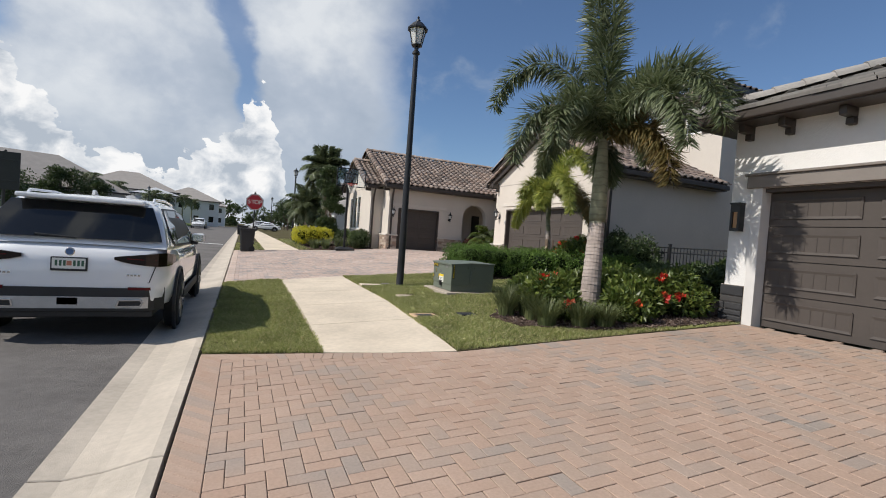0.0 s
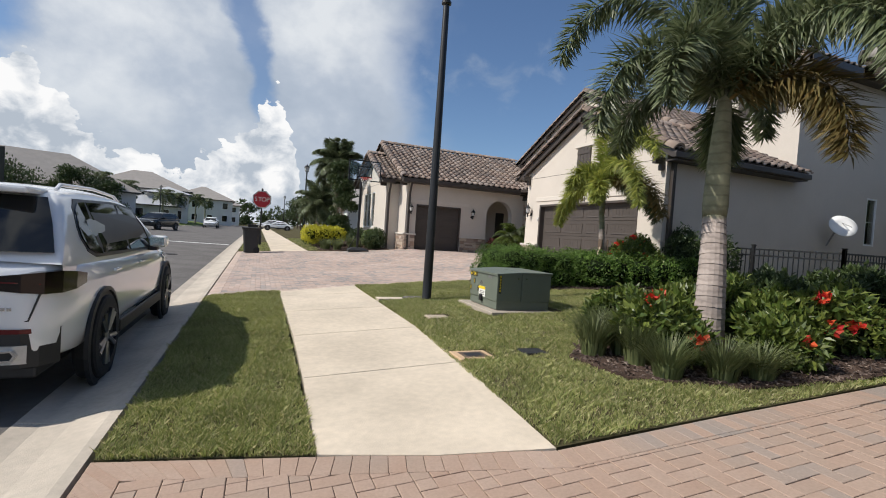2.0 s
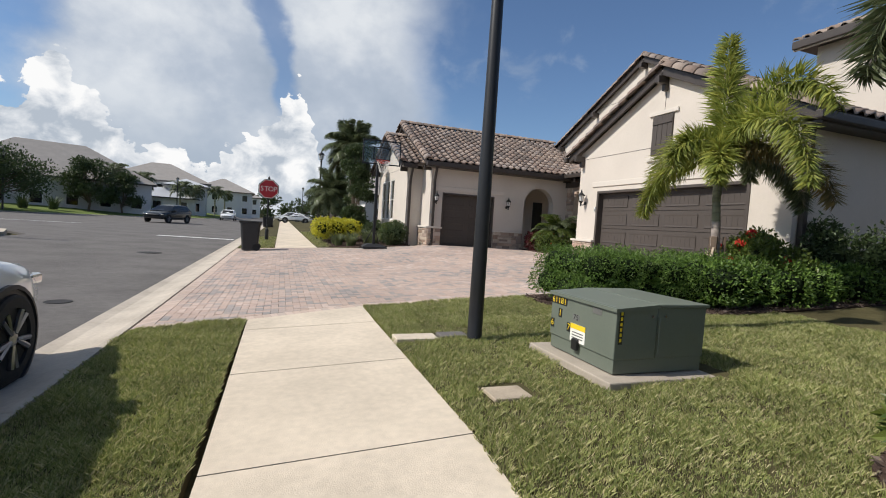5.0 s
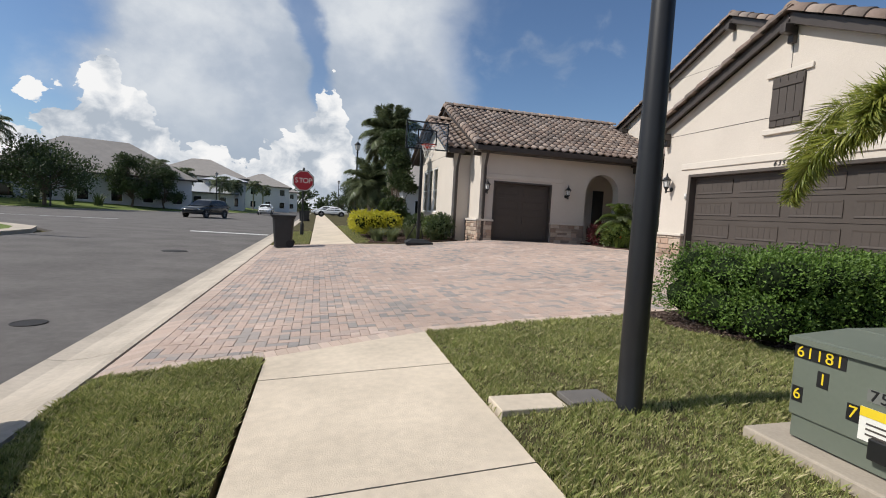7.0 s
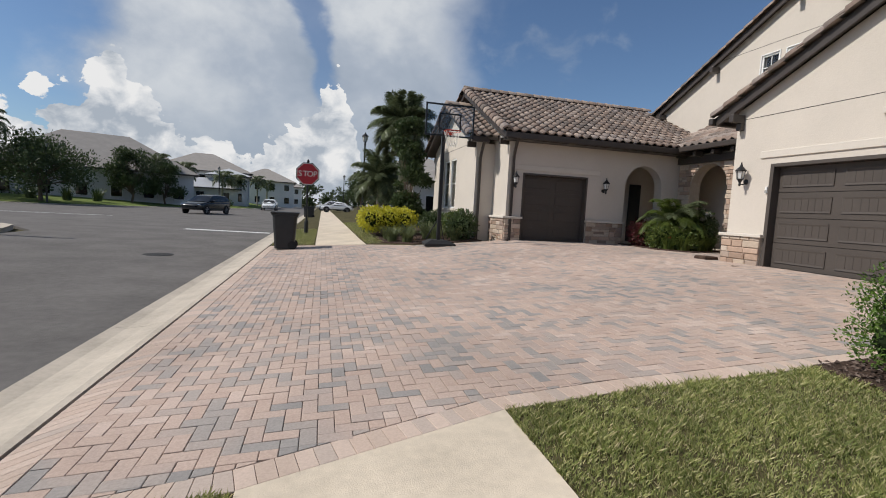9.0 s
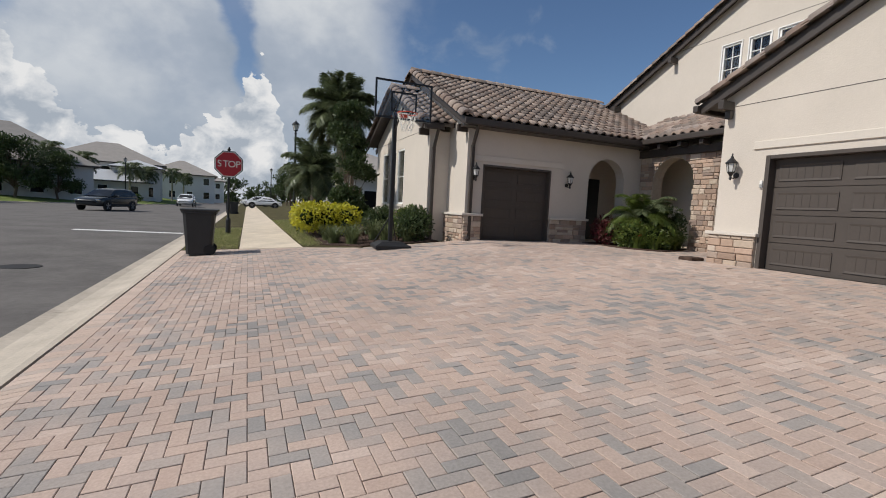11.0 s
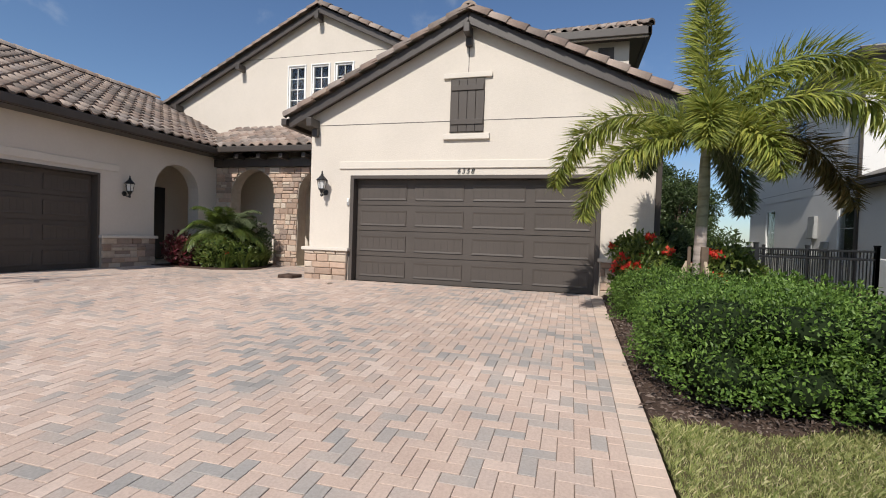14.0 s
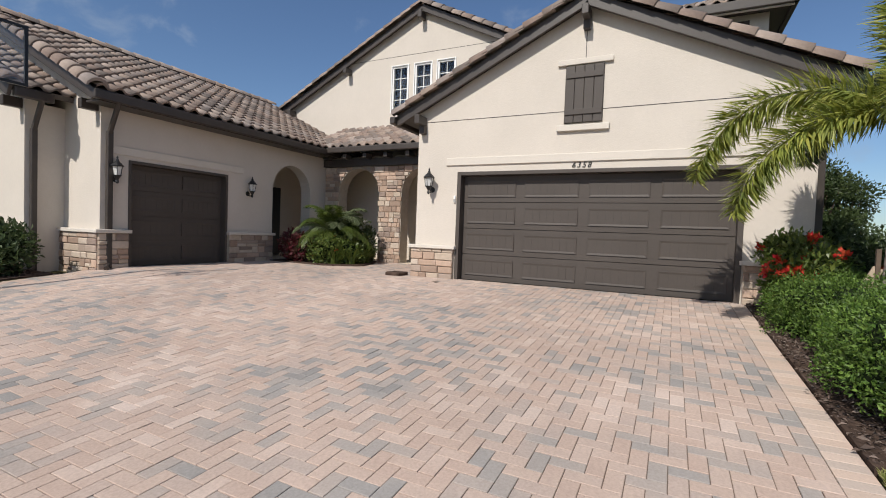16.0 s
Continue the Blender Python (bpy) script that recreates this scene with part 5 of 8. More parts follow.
def lumpy(blobs, scale=0.8, seg=14):
    bm = bmesh.new()
    for cx, cy, cz, rx, ry, rz in blobs:
        bmesh.ops.create_icosphere(bm, subdivisions=2, radius=1, matrix=Matrix.Translation((cx, cy, cz)) @ Matrix.Diagonal((rx * scale, ry * scale, rz * scale, 1)))
    for v in bm.verts:
        v.co += v.normal * 0.06 * (noise.noise(v.co * 3.0))
    return bm


def stems(base, blobs, seed, r=0.012):
    rng = random.Random(seed)
    bm = bmesh.new()
    for b in blobs:
        for _ in range(3):
            p = (base[0] + rng.uniform(-0.08, 0.08), base[1] + rng.uniform(-0.08, 0.08), base[2] - 0.02)
            q = (b[0] + rng.uniform(-0.4, 0.4) * b[3], b[1] + rng.uniform(-0.4, 0.4) * b[4], b[2] + 0.4 * b[5])
            add_tube(bm, p, q, r, r * 0.5, 6)
    return bm


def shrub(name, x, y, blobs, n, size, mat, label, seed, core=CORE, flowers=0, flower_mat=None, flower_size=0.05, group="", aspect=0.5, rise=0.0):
    """blobs are given from the shrub's own foot."""
    z = g(x, y) + 0.03 + rise
    ob = thing(name, x, y, z, label, "shrub", group)
    B = [(x + b[0], y + b[1], z + b[2], b[3], b[4], b[5]) for b in blobs]
    part("stem", stems((x, y, z), B, seed), TWIG, ob)
    # dark lumps within the leaves, the shade between them put into their colour
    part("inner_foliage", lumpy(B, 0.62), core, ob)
    leaf_cloud("foliage", B, n, size, mat, ob, seed, aspect, 0.3, floor=z)
    rng = random.Random(seed + 7)
    for _ in range(flowers):
        b = rng.choice(B)
        d = Vector((rng.gauss(0, 1), rng.gauss(0, 1), abs(rng.gauss(0.5, 0.7)))).normalized()
        c = Vector(b[:3]) + Vector((d.x * b[3], d.y * b[4], d.z * b[5])) * 1.02
        leaf_cloud("flower", [(c.x, c.y, c.z, flower_size * 0.55, flower_size * 0.55, flower_size * 0.4)], 26, flower_size * 0.8, flower_mat or FLOWER, ob, rng.randrange(9999), 0.8)
    return ob


def frond_points(o, az, el, L, droop, n=24):
    d = Vector((math.cos(az) * math.cos(el), math.sin(az) * math.cos(el), math.sin(el)))
    p, out = Vector(o), []
    for i in range(n + 1):
        out.append(p.copy())
        p = p + d * (L / n)
        d = (d + Vector((0, 0, -droop * (0.4 + 1.6 * i / n) / n))).normalized()
    return out


def frond(parent, o, az, el, L, droop, mat, seed, leaf=0.34, per=11, plume=True, width=0.034):
    """A palm frond: tapered midrib and many narrow leaflets, all round it (plume) or in two rows."""
    rng = np.random.default_rng(seed)
    pts = frond_points(o, radians(az), radians(el), L, droop)
    bm = bmesh.new()
    for i in range(len(pts) - 1):
        k = i / len(pts)
        add_tube(bm, pts[i], pts[i + 1], 0.020 * (1 - k) + 0.003, 0.020 * (1 - (i + 1) / len(pts)) + 0.003, 6, False)
    rib = part("frond", bm, mat, parent)
    base, axis, nrm, ln = [], [], [], []
    for i in range(2 if plume else 3, len(pts) - 1):
        t = (pts[i + 1] - pts[i]).normalized()
        s = t.cross(Vector((0, 0, 1))).normalized()
        u = s.cross(t)
        k = i / (len(pts) - 1)
        size = leaf * (0.45 + 1.1 * math.sin(math.pi * min(1, 0.15 + 0.8 * k)))
        for _ in range(per * (2 if plume else 1)):
            an = rng.uniform(0, math.tau) if plume else rng.choice((0.15, math.pi - 0.15)) + rng.normal(0, 0.12)
            r = s * math.cos(an) + u * math.sin(an)
            fwd = rng.uniform(0.25, 0.75) if plume else rng.uniform(0.5, 0.8)
            a = (r + t * fwd + Vector((0, 0, (-0.12 if plume else -0.28) - rng.random() * 0.25))).normalized()
            base.append(pts[i] + (pts[i + 1] - pts[i]) * float(rng.random()))
            axis.append(a)
            nrm.append((u + r * 0.6 + Vector(rng.normal(0, 0.3, 3))).normalized())
            ln.append(size * rng.uniform(0.75, 1.15))
    ln = np.array(ln)
    v = kites(np.array(base), np.array(axis), np.array(nrm), ln, np.full(len(ln), width) * rng.uniform(0.7, 1.2, len(ln)), 0.12)
    tagged(raw_np("foliage", v, np.arange(len(ln) * 4).reshape(-1, 4), mat, rib), kind="stuff")


def palm(x, y, z, h, r0, r1, shaft, fronds, label, seed, lean=(0.0, 0.0), leaf=0.34, plume=True, per=11, group="", lw=0.034):
    ob = thing("palm_tree", x, y, z, label, "palm tree", group)
    bm = bmesh.new()
    n = max(6, int((h - shaft) / 0.11))
    for i in range(n):
        a, b = i / n, (i + 1) / n
        za, zb = (h - shaft) * a, (h - shaft) * b
        pa = (x + lean[0] * a * a, y + lean[1] * a * a, z - 0.05 * (i == 0) + za)
        pb = (x + lean[0] * b * b, y + lean[1] * b * b, z + zb)
        ra = r0 + (r1 - r0) * a + 0.05 * max(0, 0.12 - a) * r0 * 8
        rb = r0 + (r1 - r0) * b + 0.05 * max(0, 0.12 - b) * r0 * 8
        add_tube(bm, pa, pb, ra * 1.03, rb * 0.985, 18, False)
    part("trunk", bm, TRUNK, ob)
    tx, ty = x + lean[0], y + lean[1]
    prof = [(r1 * 1.02, h - shaft - 0.02), (r1 * 1.12, h - shaft + 0.12), (r1 * 0.98, h - shaft * 0.5), (r1 * 0.62, h - 0.05), (r1 * 0.35, h + 0.1)]
    if shaft > 0.2:
        part("crownshaft", lathe(prof, 18, (tx, ty, z)), TRUNK, ob, smooth_it=True)
    for i, (az, el, L, droop, mat) in enumerate(fronds):
        frond(ob, (tx, ty, z + h - 0.05), az, el, L, droop, mat, seed * 100 + i, leaf, per, plume, lw)
    return ob


def bark(name, poly, n, seed):
    """Loose bark chips over a bed."""
    rng = np.random.default_rng(seed)
    xs, ys = [p[0] for p in poly], [p[1] for p in poly]
    pts = [(a, b) for a, b in zip(rng.uniform(min(xs), max(xs), n), rng.uniform(min(ys), max(ys), n)) if inside(poly, a, b)]
    m = len(pts)
    base = np.array([(a, b, g(a, b) + 0.037) for a, b in pts])
    ax = unit(rng.normal(size=(m, 3)) * np.array([1, 1, 0.25]) + np.array([0, 0, 0.12]))
    nr = unit(rng.normal(size=(m, 3)) * 0.5 + np.array([0, 0, 1.0]))
    L = rng.uniform(0.02, 0.07, m)
    tagged(raw_np(name, kites(base, ax, nr, L, L * 0.45, 0.2), np.arange(m * 4).reshape(-1, 4), BARK), "scattered brown and grey bark chips on the bed", "bark mulch", kind="stuff")


BARK = leaf_mat("bark_chip", [(0.055, 0.035, 0.027), (0.11, 0.075, 0.06), (0.20, 0.15, 0.125), (0.08, 0.055, 0.045), (0.30, 0.24, 0.20)], 0.9, 0.0)
bark("bark_chips", BED_1, 26000, 501)
bark("bark_chips", BED_2, 14000, 502)
bark("bark_chips", BED_3, 6000, 503)

# ---- the first verge: palm, lamp, transformer ----
palm(5.2, 5.85, g(5.2, 5.85), 2.86, 0.165, 0.122, 1.36, [
    (140, 72, 3.0, 3.5, PALM_A), (168, 50, 2.3, 3.6, PALM_A), (196, 58, 2.0, 3.8, PALM_A), (120, 84, 2.7, 0.7, PALM_A), (60, 88, 3.0, 0.4, PALM_A), (-44, 68, 2.9, 3.4, PALM_A),
    (-84, 58, 2.8, 3.2, PALM_A), (-100, 48, 2.6, 3.0, PALM_A), (-78, 32, 1.75, 3.4, PALM_OLD), (20, 55, 2.3, 3.0, PALM_A), (95, 46, 2.1, 3.1, PALM_A), (40, -20, 0.9, 1.2, PALM_A)],
    "foxtail palm with grey ringed trunk and drooping dark fronds", 1, (0.2, 0.2), 0.28, True, 21, lw=0.028)
palm(8.22, 11.14, g(8.22, 11.14), 2.5, 0.085, 0.062, 0.85, [
    (60, 88, 1.9, 0.3, PALM_B), (-96, 58, 2.4, 2.5, PALM_B), (-112, 32, 2.7, 2.5, PALM_B), (-84, 12, 2.1, 1.9, PALM_OLD), (80, 33, 2.4, 2.5, PALM_B), (97, 2, 2.0, 2.0, PALM_B),
    (168, 36, 1.1, 2.6, PALM_B), (-38, 6, 1.7, 2.2, PALM_A), (20, 40, 1.9, 2.5, PALM_A), (-140, 10, 1.2, 2.2, PALM_B)],
    "young foxtail palm with pale green arching fronds, staked", 2, (-0.1, 0.0), 0.25, True, 22, lw=0.026)
PROP = thing("palm_prop", 8.22, 11.14, g(8.22, 11.14), "pale timber props bracing the young palm", "tree stake")
for k in range(3):
    an = radians(200 + 120 * k)
    a = Vector((8.22 + 0.45 * math.cos(an), 11.14 + 0.45 * math.sin(an), g(8.22, 11.14) + 0.02))
    b = Vector((8.23 + 0.10 * math.cos(an), 11.14 + 0.10 * math.sin(an), g(8.22, 11.14) + 0.85))
    beam(PROP, "prop", a, b, 0.04, 0.09, WOOD_PALE, 0.004)
    part("block", box((-0.02, -0.045, -0.2), (0.02, 0.045, 0.2), 0.004, pose(8.22 + 0.11 * math.cos(an), 11.14 + 0.11 * math.sin(an), g(8.22, 11.14) + 0.85, 0, 0, 200 + 120 * k)), TWIG, PROP)


def street_lamp(x, y, z, h=5.75, label="black post-top street lamp with glazed lantern", group="street lamps along the road"):
    ob = thing("street_lamp", x, y, z, label, "street lamp", group)
    part("pole", lathe([(0.085, -0.3), (0.085, 0.02), (0.08, 0.03), (0.08, 0.5), (0.074, 1.6), (0.054, h - 0.62), (0.052, h - 0.58)], 20, (x, y, z)), BLACK, ob, smooth_it=True)
    part("collar", lathe([(0.05, h - 0.60), (0.085, h - 0.58), (0.085, h - 0.54), (0.045, h - 0.50), (0.05, h - 0.44), (0.09, h - 0.42)], 16, (x, y, z)), BLACK, ob)
    head = part("lantern_frame", lathe([(0.10, h - 0.42), (0.13, h - 0.40), (0.13, h - 0.385)], 6, (x, y, z)), BLACK, ob)
    part("lantern_glass", lathe([(0.105, h - 0.385), (0.185, h - 0.06), (0.185, h - 0.05)], 6, (x, y, z)), LAMP_GLASS, head)
    for i in range(6):
        an = math.tau * i / 6
        part("lantern_bar", tube((x + 0.112 * math.cos(an), y + 0.112 * math.sin(an), z + h - 0.39), (x + 0.195 * math.cos(an), y + 0.195 * math.sin(an), z + h - 0.04), 0.011, seg=6), BLACK, head)
    part("cap", lathe([(0.225, h - 0.06), (0.23, h - 0.03), (0.12, h + 0.09), (0.05, h + 0.13), (0.045, h + 0.17), (0.02, h + 0.19), (0.028, h + 0.22), (0.005, h + 0.26)], 12, (x, y, z)), BLACK, head)
    return ob


lamp = street_lamp(3.31, 9.86, g(3.31, 9.86) + 0.01)
for lx, ly in ((3.9, 41.0), (4.6, 88.0), (-24.5, 62.5), (-13.5, 84.0)):
    copy_thing(lamp, pose(lx, ly, max(0.1, g(lx, ly))))
pd = thing("lamp_footing", 2.75, 10.05, g(2.75, 10.05), "weathered concrete valve covers set in the grass", "ground cover")
for a, b in (((2.48, 9.98), (2.95, 10.22)), ((2.98, 9.98), (3.3, 10.2))):
    part("cover", box((a[0], a[1], g(*a) - 0.03), (b[0], b[1], g(*b) + 0.022), 0.008), CONCRETE if a[0] < 2.9 else simple("dark_concrete", (0.13, 0.12, 0.11), 0.9), pd)
for cx, cy, m, lab in ((2.95, 8.38, simple("sandy_concrete", (0.40, 0.33, 0.245), 0.9, var=0.25, scale=6), "square sandy concrete utility cover in the lawn"), (2.58, 6.42, simple("tan_cover", (0.52, 0.36, 0.22), 0.85), "tan meter cover sunk in the lawn"), (3.25, 6.35, BLACK_PLASTIC, "small dark irrigation cover in the lawn")):
    q = 0.16 if cy > 8 else (0.2 if cy > 6.4 else 0.13)
    bm = box((cx - q, cy - q * 0.8, g(cx, cy) - 0.04), (cx + q, cy + q * 0.8, g(cx, cy) + 0.02), 0.01)
    cover = tagged(part("utility_cover", bm, m), lab, "utility cover")
    if 6.4 < cy < 8:
        part("recess", box((cx - 0.09, cy - 0.06, g(cx, cy) + 0.012), (cx + 0.10, cy + 0.06, g(cx, cy) + 0.024), 0.004), BLACK_PLASTIC, cover, "dark reader slot")
        part("lid_edge", box((cx - 0.13, cy - 0.10, g(cx, cy) + 0.018), (cx + 0.14, cy + 0.10, g(cx, cy) + 0.0225), 0.002), TWIG, cover)


def text_mesh(name, body, size, mat, m, parent, depth=0.002, label="", slant=0.0):
    cu = bpy.data.curves.new(name, "FONT")
    cu.body, cu.size, cu.extrude, cu.align_x, cu.align_y, cu.shear = body, size, depth, "CENTER", "CENTER", slant
    tmp = bpy.data.objects.new(name, cu)
    scene.collection.objects.link(tmp)
    me = bpy.data.meshes.new_from_object(tmp.evaluated_get(bpy.context.evaluated_depsgraph_get()))
    bpy.data.objects.remove(tmp)
    me.transform(m)
    me.materials.append(mat)
    return tagged(attach(new(name, me), parent), label)


# pad-mounted transformer
TZ = g(4.4, 8.8) + 0.01
tr = thing("transformer_box", 4.4, 8.83, TZ, "green steel pad-mounted transformer box with yellow number stickers", "transformer")
part("pad", box((3.72, 8.17, TZ - 0.1), (5.02, 9.40, TZ + 0.02), 0.012), simple("pad_concrete", (0.36, 0.31, 0.25), 0.9, var=0.2, scale=4), tr)
X0, X1, Y0, Y1, H = 3.86, 4.82, 8.32, 9.26, 0.61
part("base_skirt", box((X0 + 0.012, Y0 + 0.012, TZ + 0.03), (X1 - 0.012, Y1 - 0.012, TZ + 0.16), 0.004), GREEN_BOX, tr)
part("cabinet", box((X0, Y0, TZ + 0.15), (X0 + 0.42, Y1, TZ + H - 0.03), 0.008), GREEN_BOX, tr)
part("tank", box((X0 + 0.427, Y0 + 0.006, TZ + 0.15), (X1, Y1 - 0.006, TZ + H - 0.03), 0.008), GREEN_BOX, tr)
bm = bmesh.new()
zt = TZ + H
vs = [bm.verts.new(v) for v in ((X0 - 0.02, Y0 - 0.02, zt - 0.035), (X0 + 0.424, Y0 - 0.02, zt), (X0 + 0.424, Y1 + 0.02, zt), (X0 - 0.02, Y1 + 0.02, zt - 0.035))]
f = bm.faces.new(vs)
ex = bmesh.ops.extrude_face_region(bm, geom=[f])
bmesh.ops.translate(bm, verts=[v for v in ex["geom"] if isinstance(v, bmesh.types.BMVert)], vec=(0, 0, -0.03))
bmesh.ops.recalc_face_normals(bm, faces=bm.faces[:])
part("lid", bm, GREEN_BOX, tr)
part("lid", box((X0 + 0.43, Y0 - 0.015, zt - 0.03), (X1 + 0.015, Y1 + 0.015, zt + 0.002), 0.008), GREEN_BOX, tr)
part("hinge", tube((X0 + 0.43, Y0 - 0.02, TZ + 0.2), (X0 + 0.43, Y0 - 0.02, TZ + 0.5), 0.008), GREEN_BOX, tr)
part("latch", box((X0 - 0.03, 8.78, TZ + 0.10), (X0, 8.86, TZ + 0.2), 0.005), BLACK, tr)
for bx in (X0 + 0.36, X0 + 0.50):
    part("bolt", tube((bx, Y0 - 0.012, TZ + 0.51), (bx, Y0, TZ + 0.51), 0.012, seg=8), CHROME, tr)
WEST = lambda y, z: Matrix.Translation((X0 - 0.004, y, z)) @ Matrix(((0, 0, -1, 0), (-1, 0, 0, 0), (0, 1, 0, 0), (0, 0, 0, 1)))
part("sticker", box((X0 - 0.003, 9.0, TZ + 0.465), (X0, 9.255, TZ + 0.535)), BLACK, tr)
for k, ch in enumerate("61181"):
    text_mesh("digit", ch, 0.085, YELLOW, WEST(9.222 - 0.048 * k, TZ + 0.50), tr, 0.001)
for y, z, ch in ((9.10, TZ + 0.385, "1"), (9.22, TZ + 0.27, "6"), (8.95, TZ + 0.28, "7")):
    part("sticker", box((X0 - 0.003, y - 0.028, z - 0.042), (X0, y + 0.028, z + 0.042)), BLACK, tr)
    text_mesh("digit", ch, 0.085, YELLOW, WEST(y, z), tr, 0.001)
part("sticker", box((X0 - 0.002, 8.80, TZ + 0.36), (X0, 8.90, TZ + 0.42)), simple("grey_sticker", (0.16, 0.165, 0.15), 0.6), tr)
for k, ch in enumerate("75"):
    text_mesh("digit", ch, 0.075, BLACK, WEST(8.87 - 0.042 * k, TZ + 0.39), tr, 0.001)
part("warning_label", box((X0 - 0.003, 8.70, TZ + 0.17), (X0, 8.92, TZ + 0.33)), WHITE_LABEL, tr, "white warning label")
part("label_head", box((X0 - 0.005, 8.70, TZ + 0.285), (X0 - 0.002, 8.92, TZ + 0.33)), YELLOW, tr)
for i in range(3):
    part("label_line", box((X0 - 0.005, 8.73, TZ + 0.20 + 0.025 * i), (X0 - 0.002, 8.89, TZ + 0.208 + 0.025 * i)), TAUPE, tr)
part("rating_plate", box((X0 - 0.003, 8.50, TZ + 0.48), (X0, 8.62, TZ + 0.53)), simple("plate_grey", (0.2, 0.2, 0.19), 0.4, 0.5), tr)
part("sticker", box((X0 + 0.03, Y0 - 0.003, TZ + 0.28), (X0 + 0.07, Y0, TZ + 0.57)), BLACK, tr, "tall black sticker with yellow marks")
for i in range(6):
    part("mark", box((X0 + 0.04, Y0 - 0.005, TZ + 0.30 + i * 0.044), (X0 + 0.06, Y0 - 0.002, TZ + 0.328 + i * 0.044)), YELLOW, tr)

# ---- hedges and shrubs ----
rng0 = random.Random(3)
HB = []
for i in range(10):
    for j in range(3):
        for k in range(2):
            HB.append((5.42 + i * 0.43 - 7.3 + 0.06 * k, 10.68 + j * 0.48 - 11.2 + 0.1 * math.sin(i), 0.17 + 0.29 * k + rng0.uniform(-0.07, 0.07), 0.38 + rng0.uniform(-0.06, 0.05), 0.40 + rng0.uniform(-0.06, 0.05), 0.29 + rng0.uniform(-0.05, 0.05)))
shrub("hedge", 7.3, 11.2, HB, 135000, 0.034, HEDGE, "dense clipped green hedge with small glossy leaves", 11, aspect=0.55)
shrub("hedge", 8.9, 10.3, [(-1.5 + 0.55 * i, 0.1 * math.sin(i * 2), 0.30, 0.48, 0.45, 0.38) for i in range(7)], 9000, 0.06, HEDGE, "loose dark green hedge along the lawn edge", 12, aspect=0.55)
shrub("flowering_shrub", 9.75, 11.55, [(0, 0, 0.55, 0.45, 0.42, 0.55), (-0.4, 0.15, 0.4, 0.35, 0.35, 0.42), (0.2, 0.2, 0.8, 0.3, 0.3, 0.3), (-0.6, -0.1, 0.55, 0.3, 0.3, 0.35)], 5200, 0.085, HIB, "ixora shrub with red flower heads beside the garage", 13, flowers=22, flower_size=0.085)
shrub("flowering_shrub", 8.6, 10.7, [(0, 0, 0.5, 0.4, 0.4, 0.5), (0.4, -0.2, 0.45, 0.4, 0.4, 0.45)], 3000, 0.085, HIB, "green shrub with scattered red flowers behind the hedge", 14, flowers=9, flower_size=0.08)
shrub("shrub", 10.6, 10.8, [(0, 0, 0.6, 0.5, 0.45, 0.6), (0.3, -0.6, 0.6, 0.5, 0.5, 0.6), (0.2, 0.3, 0.9, 0.4, 0.3, 0.5)], 4500, 0.08, DARKLEAF, "dark green shrub against the house side", 15)
for i, (x, y, s, fl) in enumerate(((4.3, 5.65, 0.62, 6), (5.2, 5.1, 0.45, 4), (5.75, 5.45, 0.62, 5), (6.4, 5.25, 0.70, 6), (5.35, 6.3, 0.62, 4), (6.3, 6.4, 0.65, 4), (4.5, 6.45, 0.55, 4))):
    shrub("flowering_shrub", x, y, [(0, 0, 0.45 * s, 0.55 * s, 0.52 * s, 0.5 * s), (0.32 * s, 0.2 * s, 0.62 * s, 0.4 * s, 0.4 * s, 0.42 * s), (-0.3 * s, 0.1 * s, 0.5 * s, 0.42 * s, 0.4 * s, 0.42 * s), (0.05, -0.35 * s, 0.35 * s, 0.42 * s, 0.38 * s, 0.36 * s)],
          2600, 0.10, HIB, "hibiscus shrub with glossy leaves and red flowers", 20 + i, flowers=max(1, fl - 3), flower_size=0.09, group="hibiscus shrubs by the first palm")
for i in range(7):
    shrub("shrub", 7.2 + i * 0.62, 6.5 + 0.35 * math.sin(i * 1.7), [(0, 0, 0.28, 0.42, 0.42, 0.34), (0.2, 0.2, 0.40, 0.3, 0.3, 0.28)], 1500, 0.10, DARKLEAF, "dark green shrub in front of the side fence", 40 + i, group="shrubs by the fence")


def grassy(x, y, n, h, spread, mat, label, seed, group="strappy grass clumps", width=0.014, z=None):
    """A clump of long arching blades."""
    rng = np.random.default_rng(seed)
    z = g(x, y) + 0.02 if z is None else z
    ob = thing("grass_clump", x, y, z, label, "grass clump", group)
    th = rng.uniform(0, math.tau, n)
    r = np.sqrt(rng.random(n)) * spread * 0.35
    H = h * rng.uniform(0.6, 1.1, n)
    out = spread * rng.uniform(0.2, 1.0, n)
    v = np.zeros((n, 8, 3))
    for k, q in enumerate((0, 0.35, 0.7, 1.0)):
        cx = x + np.cos(th) * (r + out * q * q)
        cy = y + np.sin(th) * (r + out * q * q)
        cz = z + H * (1.25 * q - 0.35 * q * q)
        w = width * (1 - q) + 0.002
        for s in (0, 1):
            v[:, k * 2 + s, 0] = cx - np.sin(th) * w * (s - 0.5)
            v[:, k * 2 + s, 1] = cy + np.cos(th) * w * (s - 0.5)
            v[:, k * 2 + s, 2] = cz
    idx = np.arange(n)[:, None] * 8
    f = np.concatenate([idx + np.array([[2 * k, 2 * k + 1, 2 * k + 3, 2 * k + 2]]) for k in range(3)])
    tagged(raw_np("foliage", v.reshape(-1, 3), f, mat, ob), kind="stuff")
    return ob


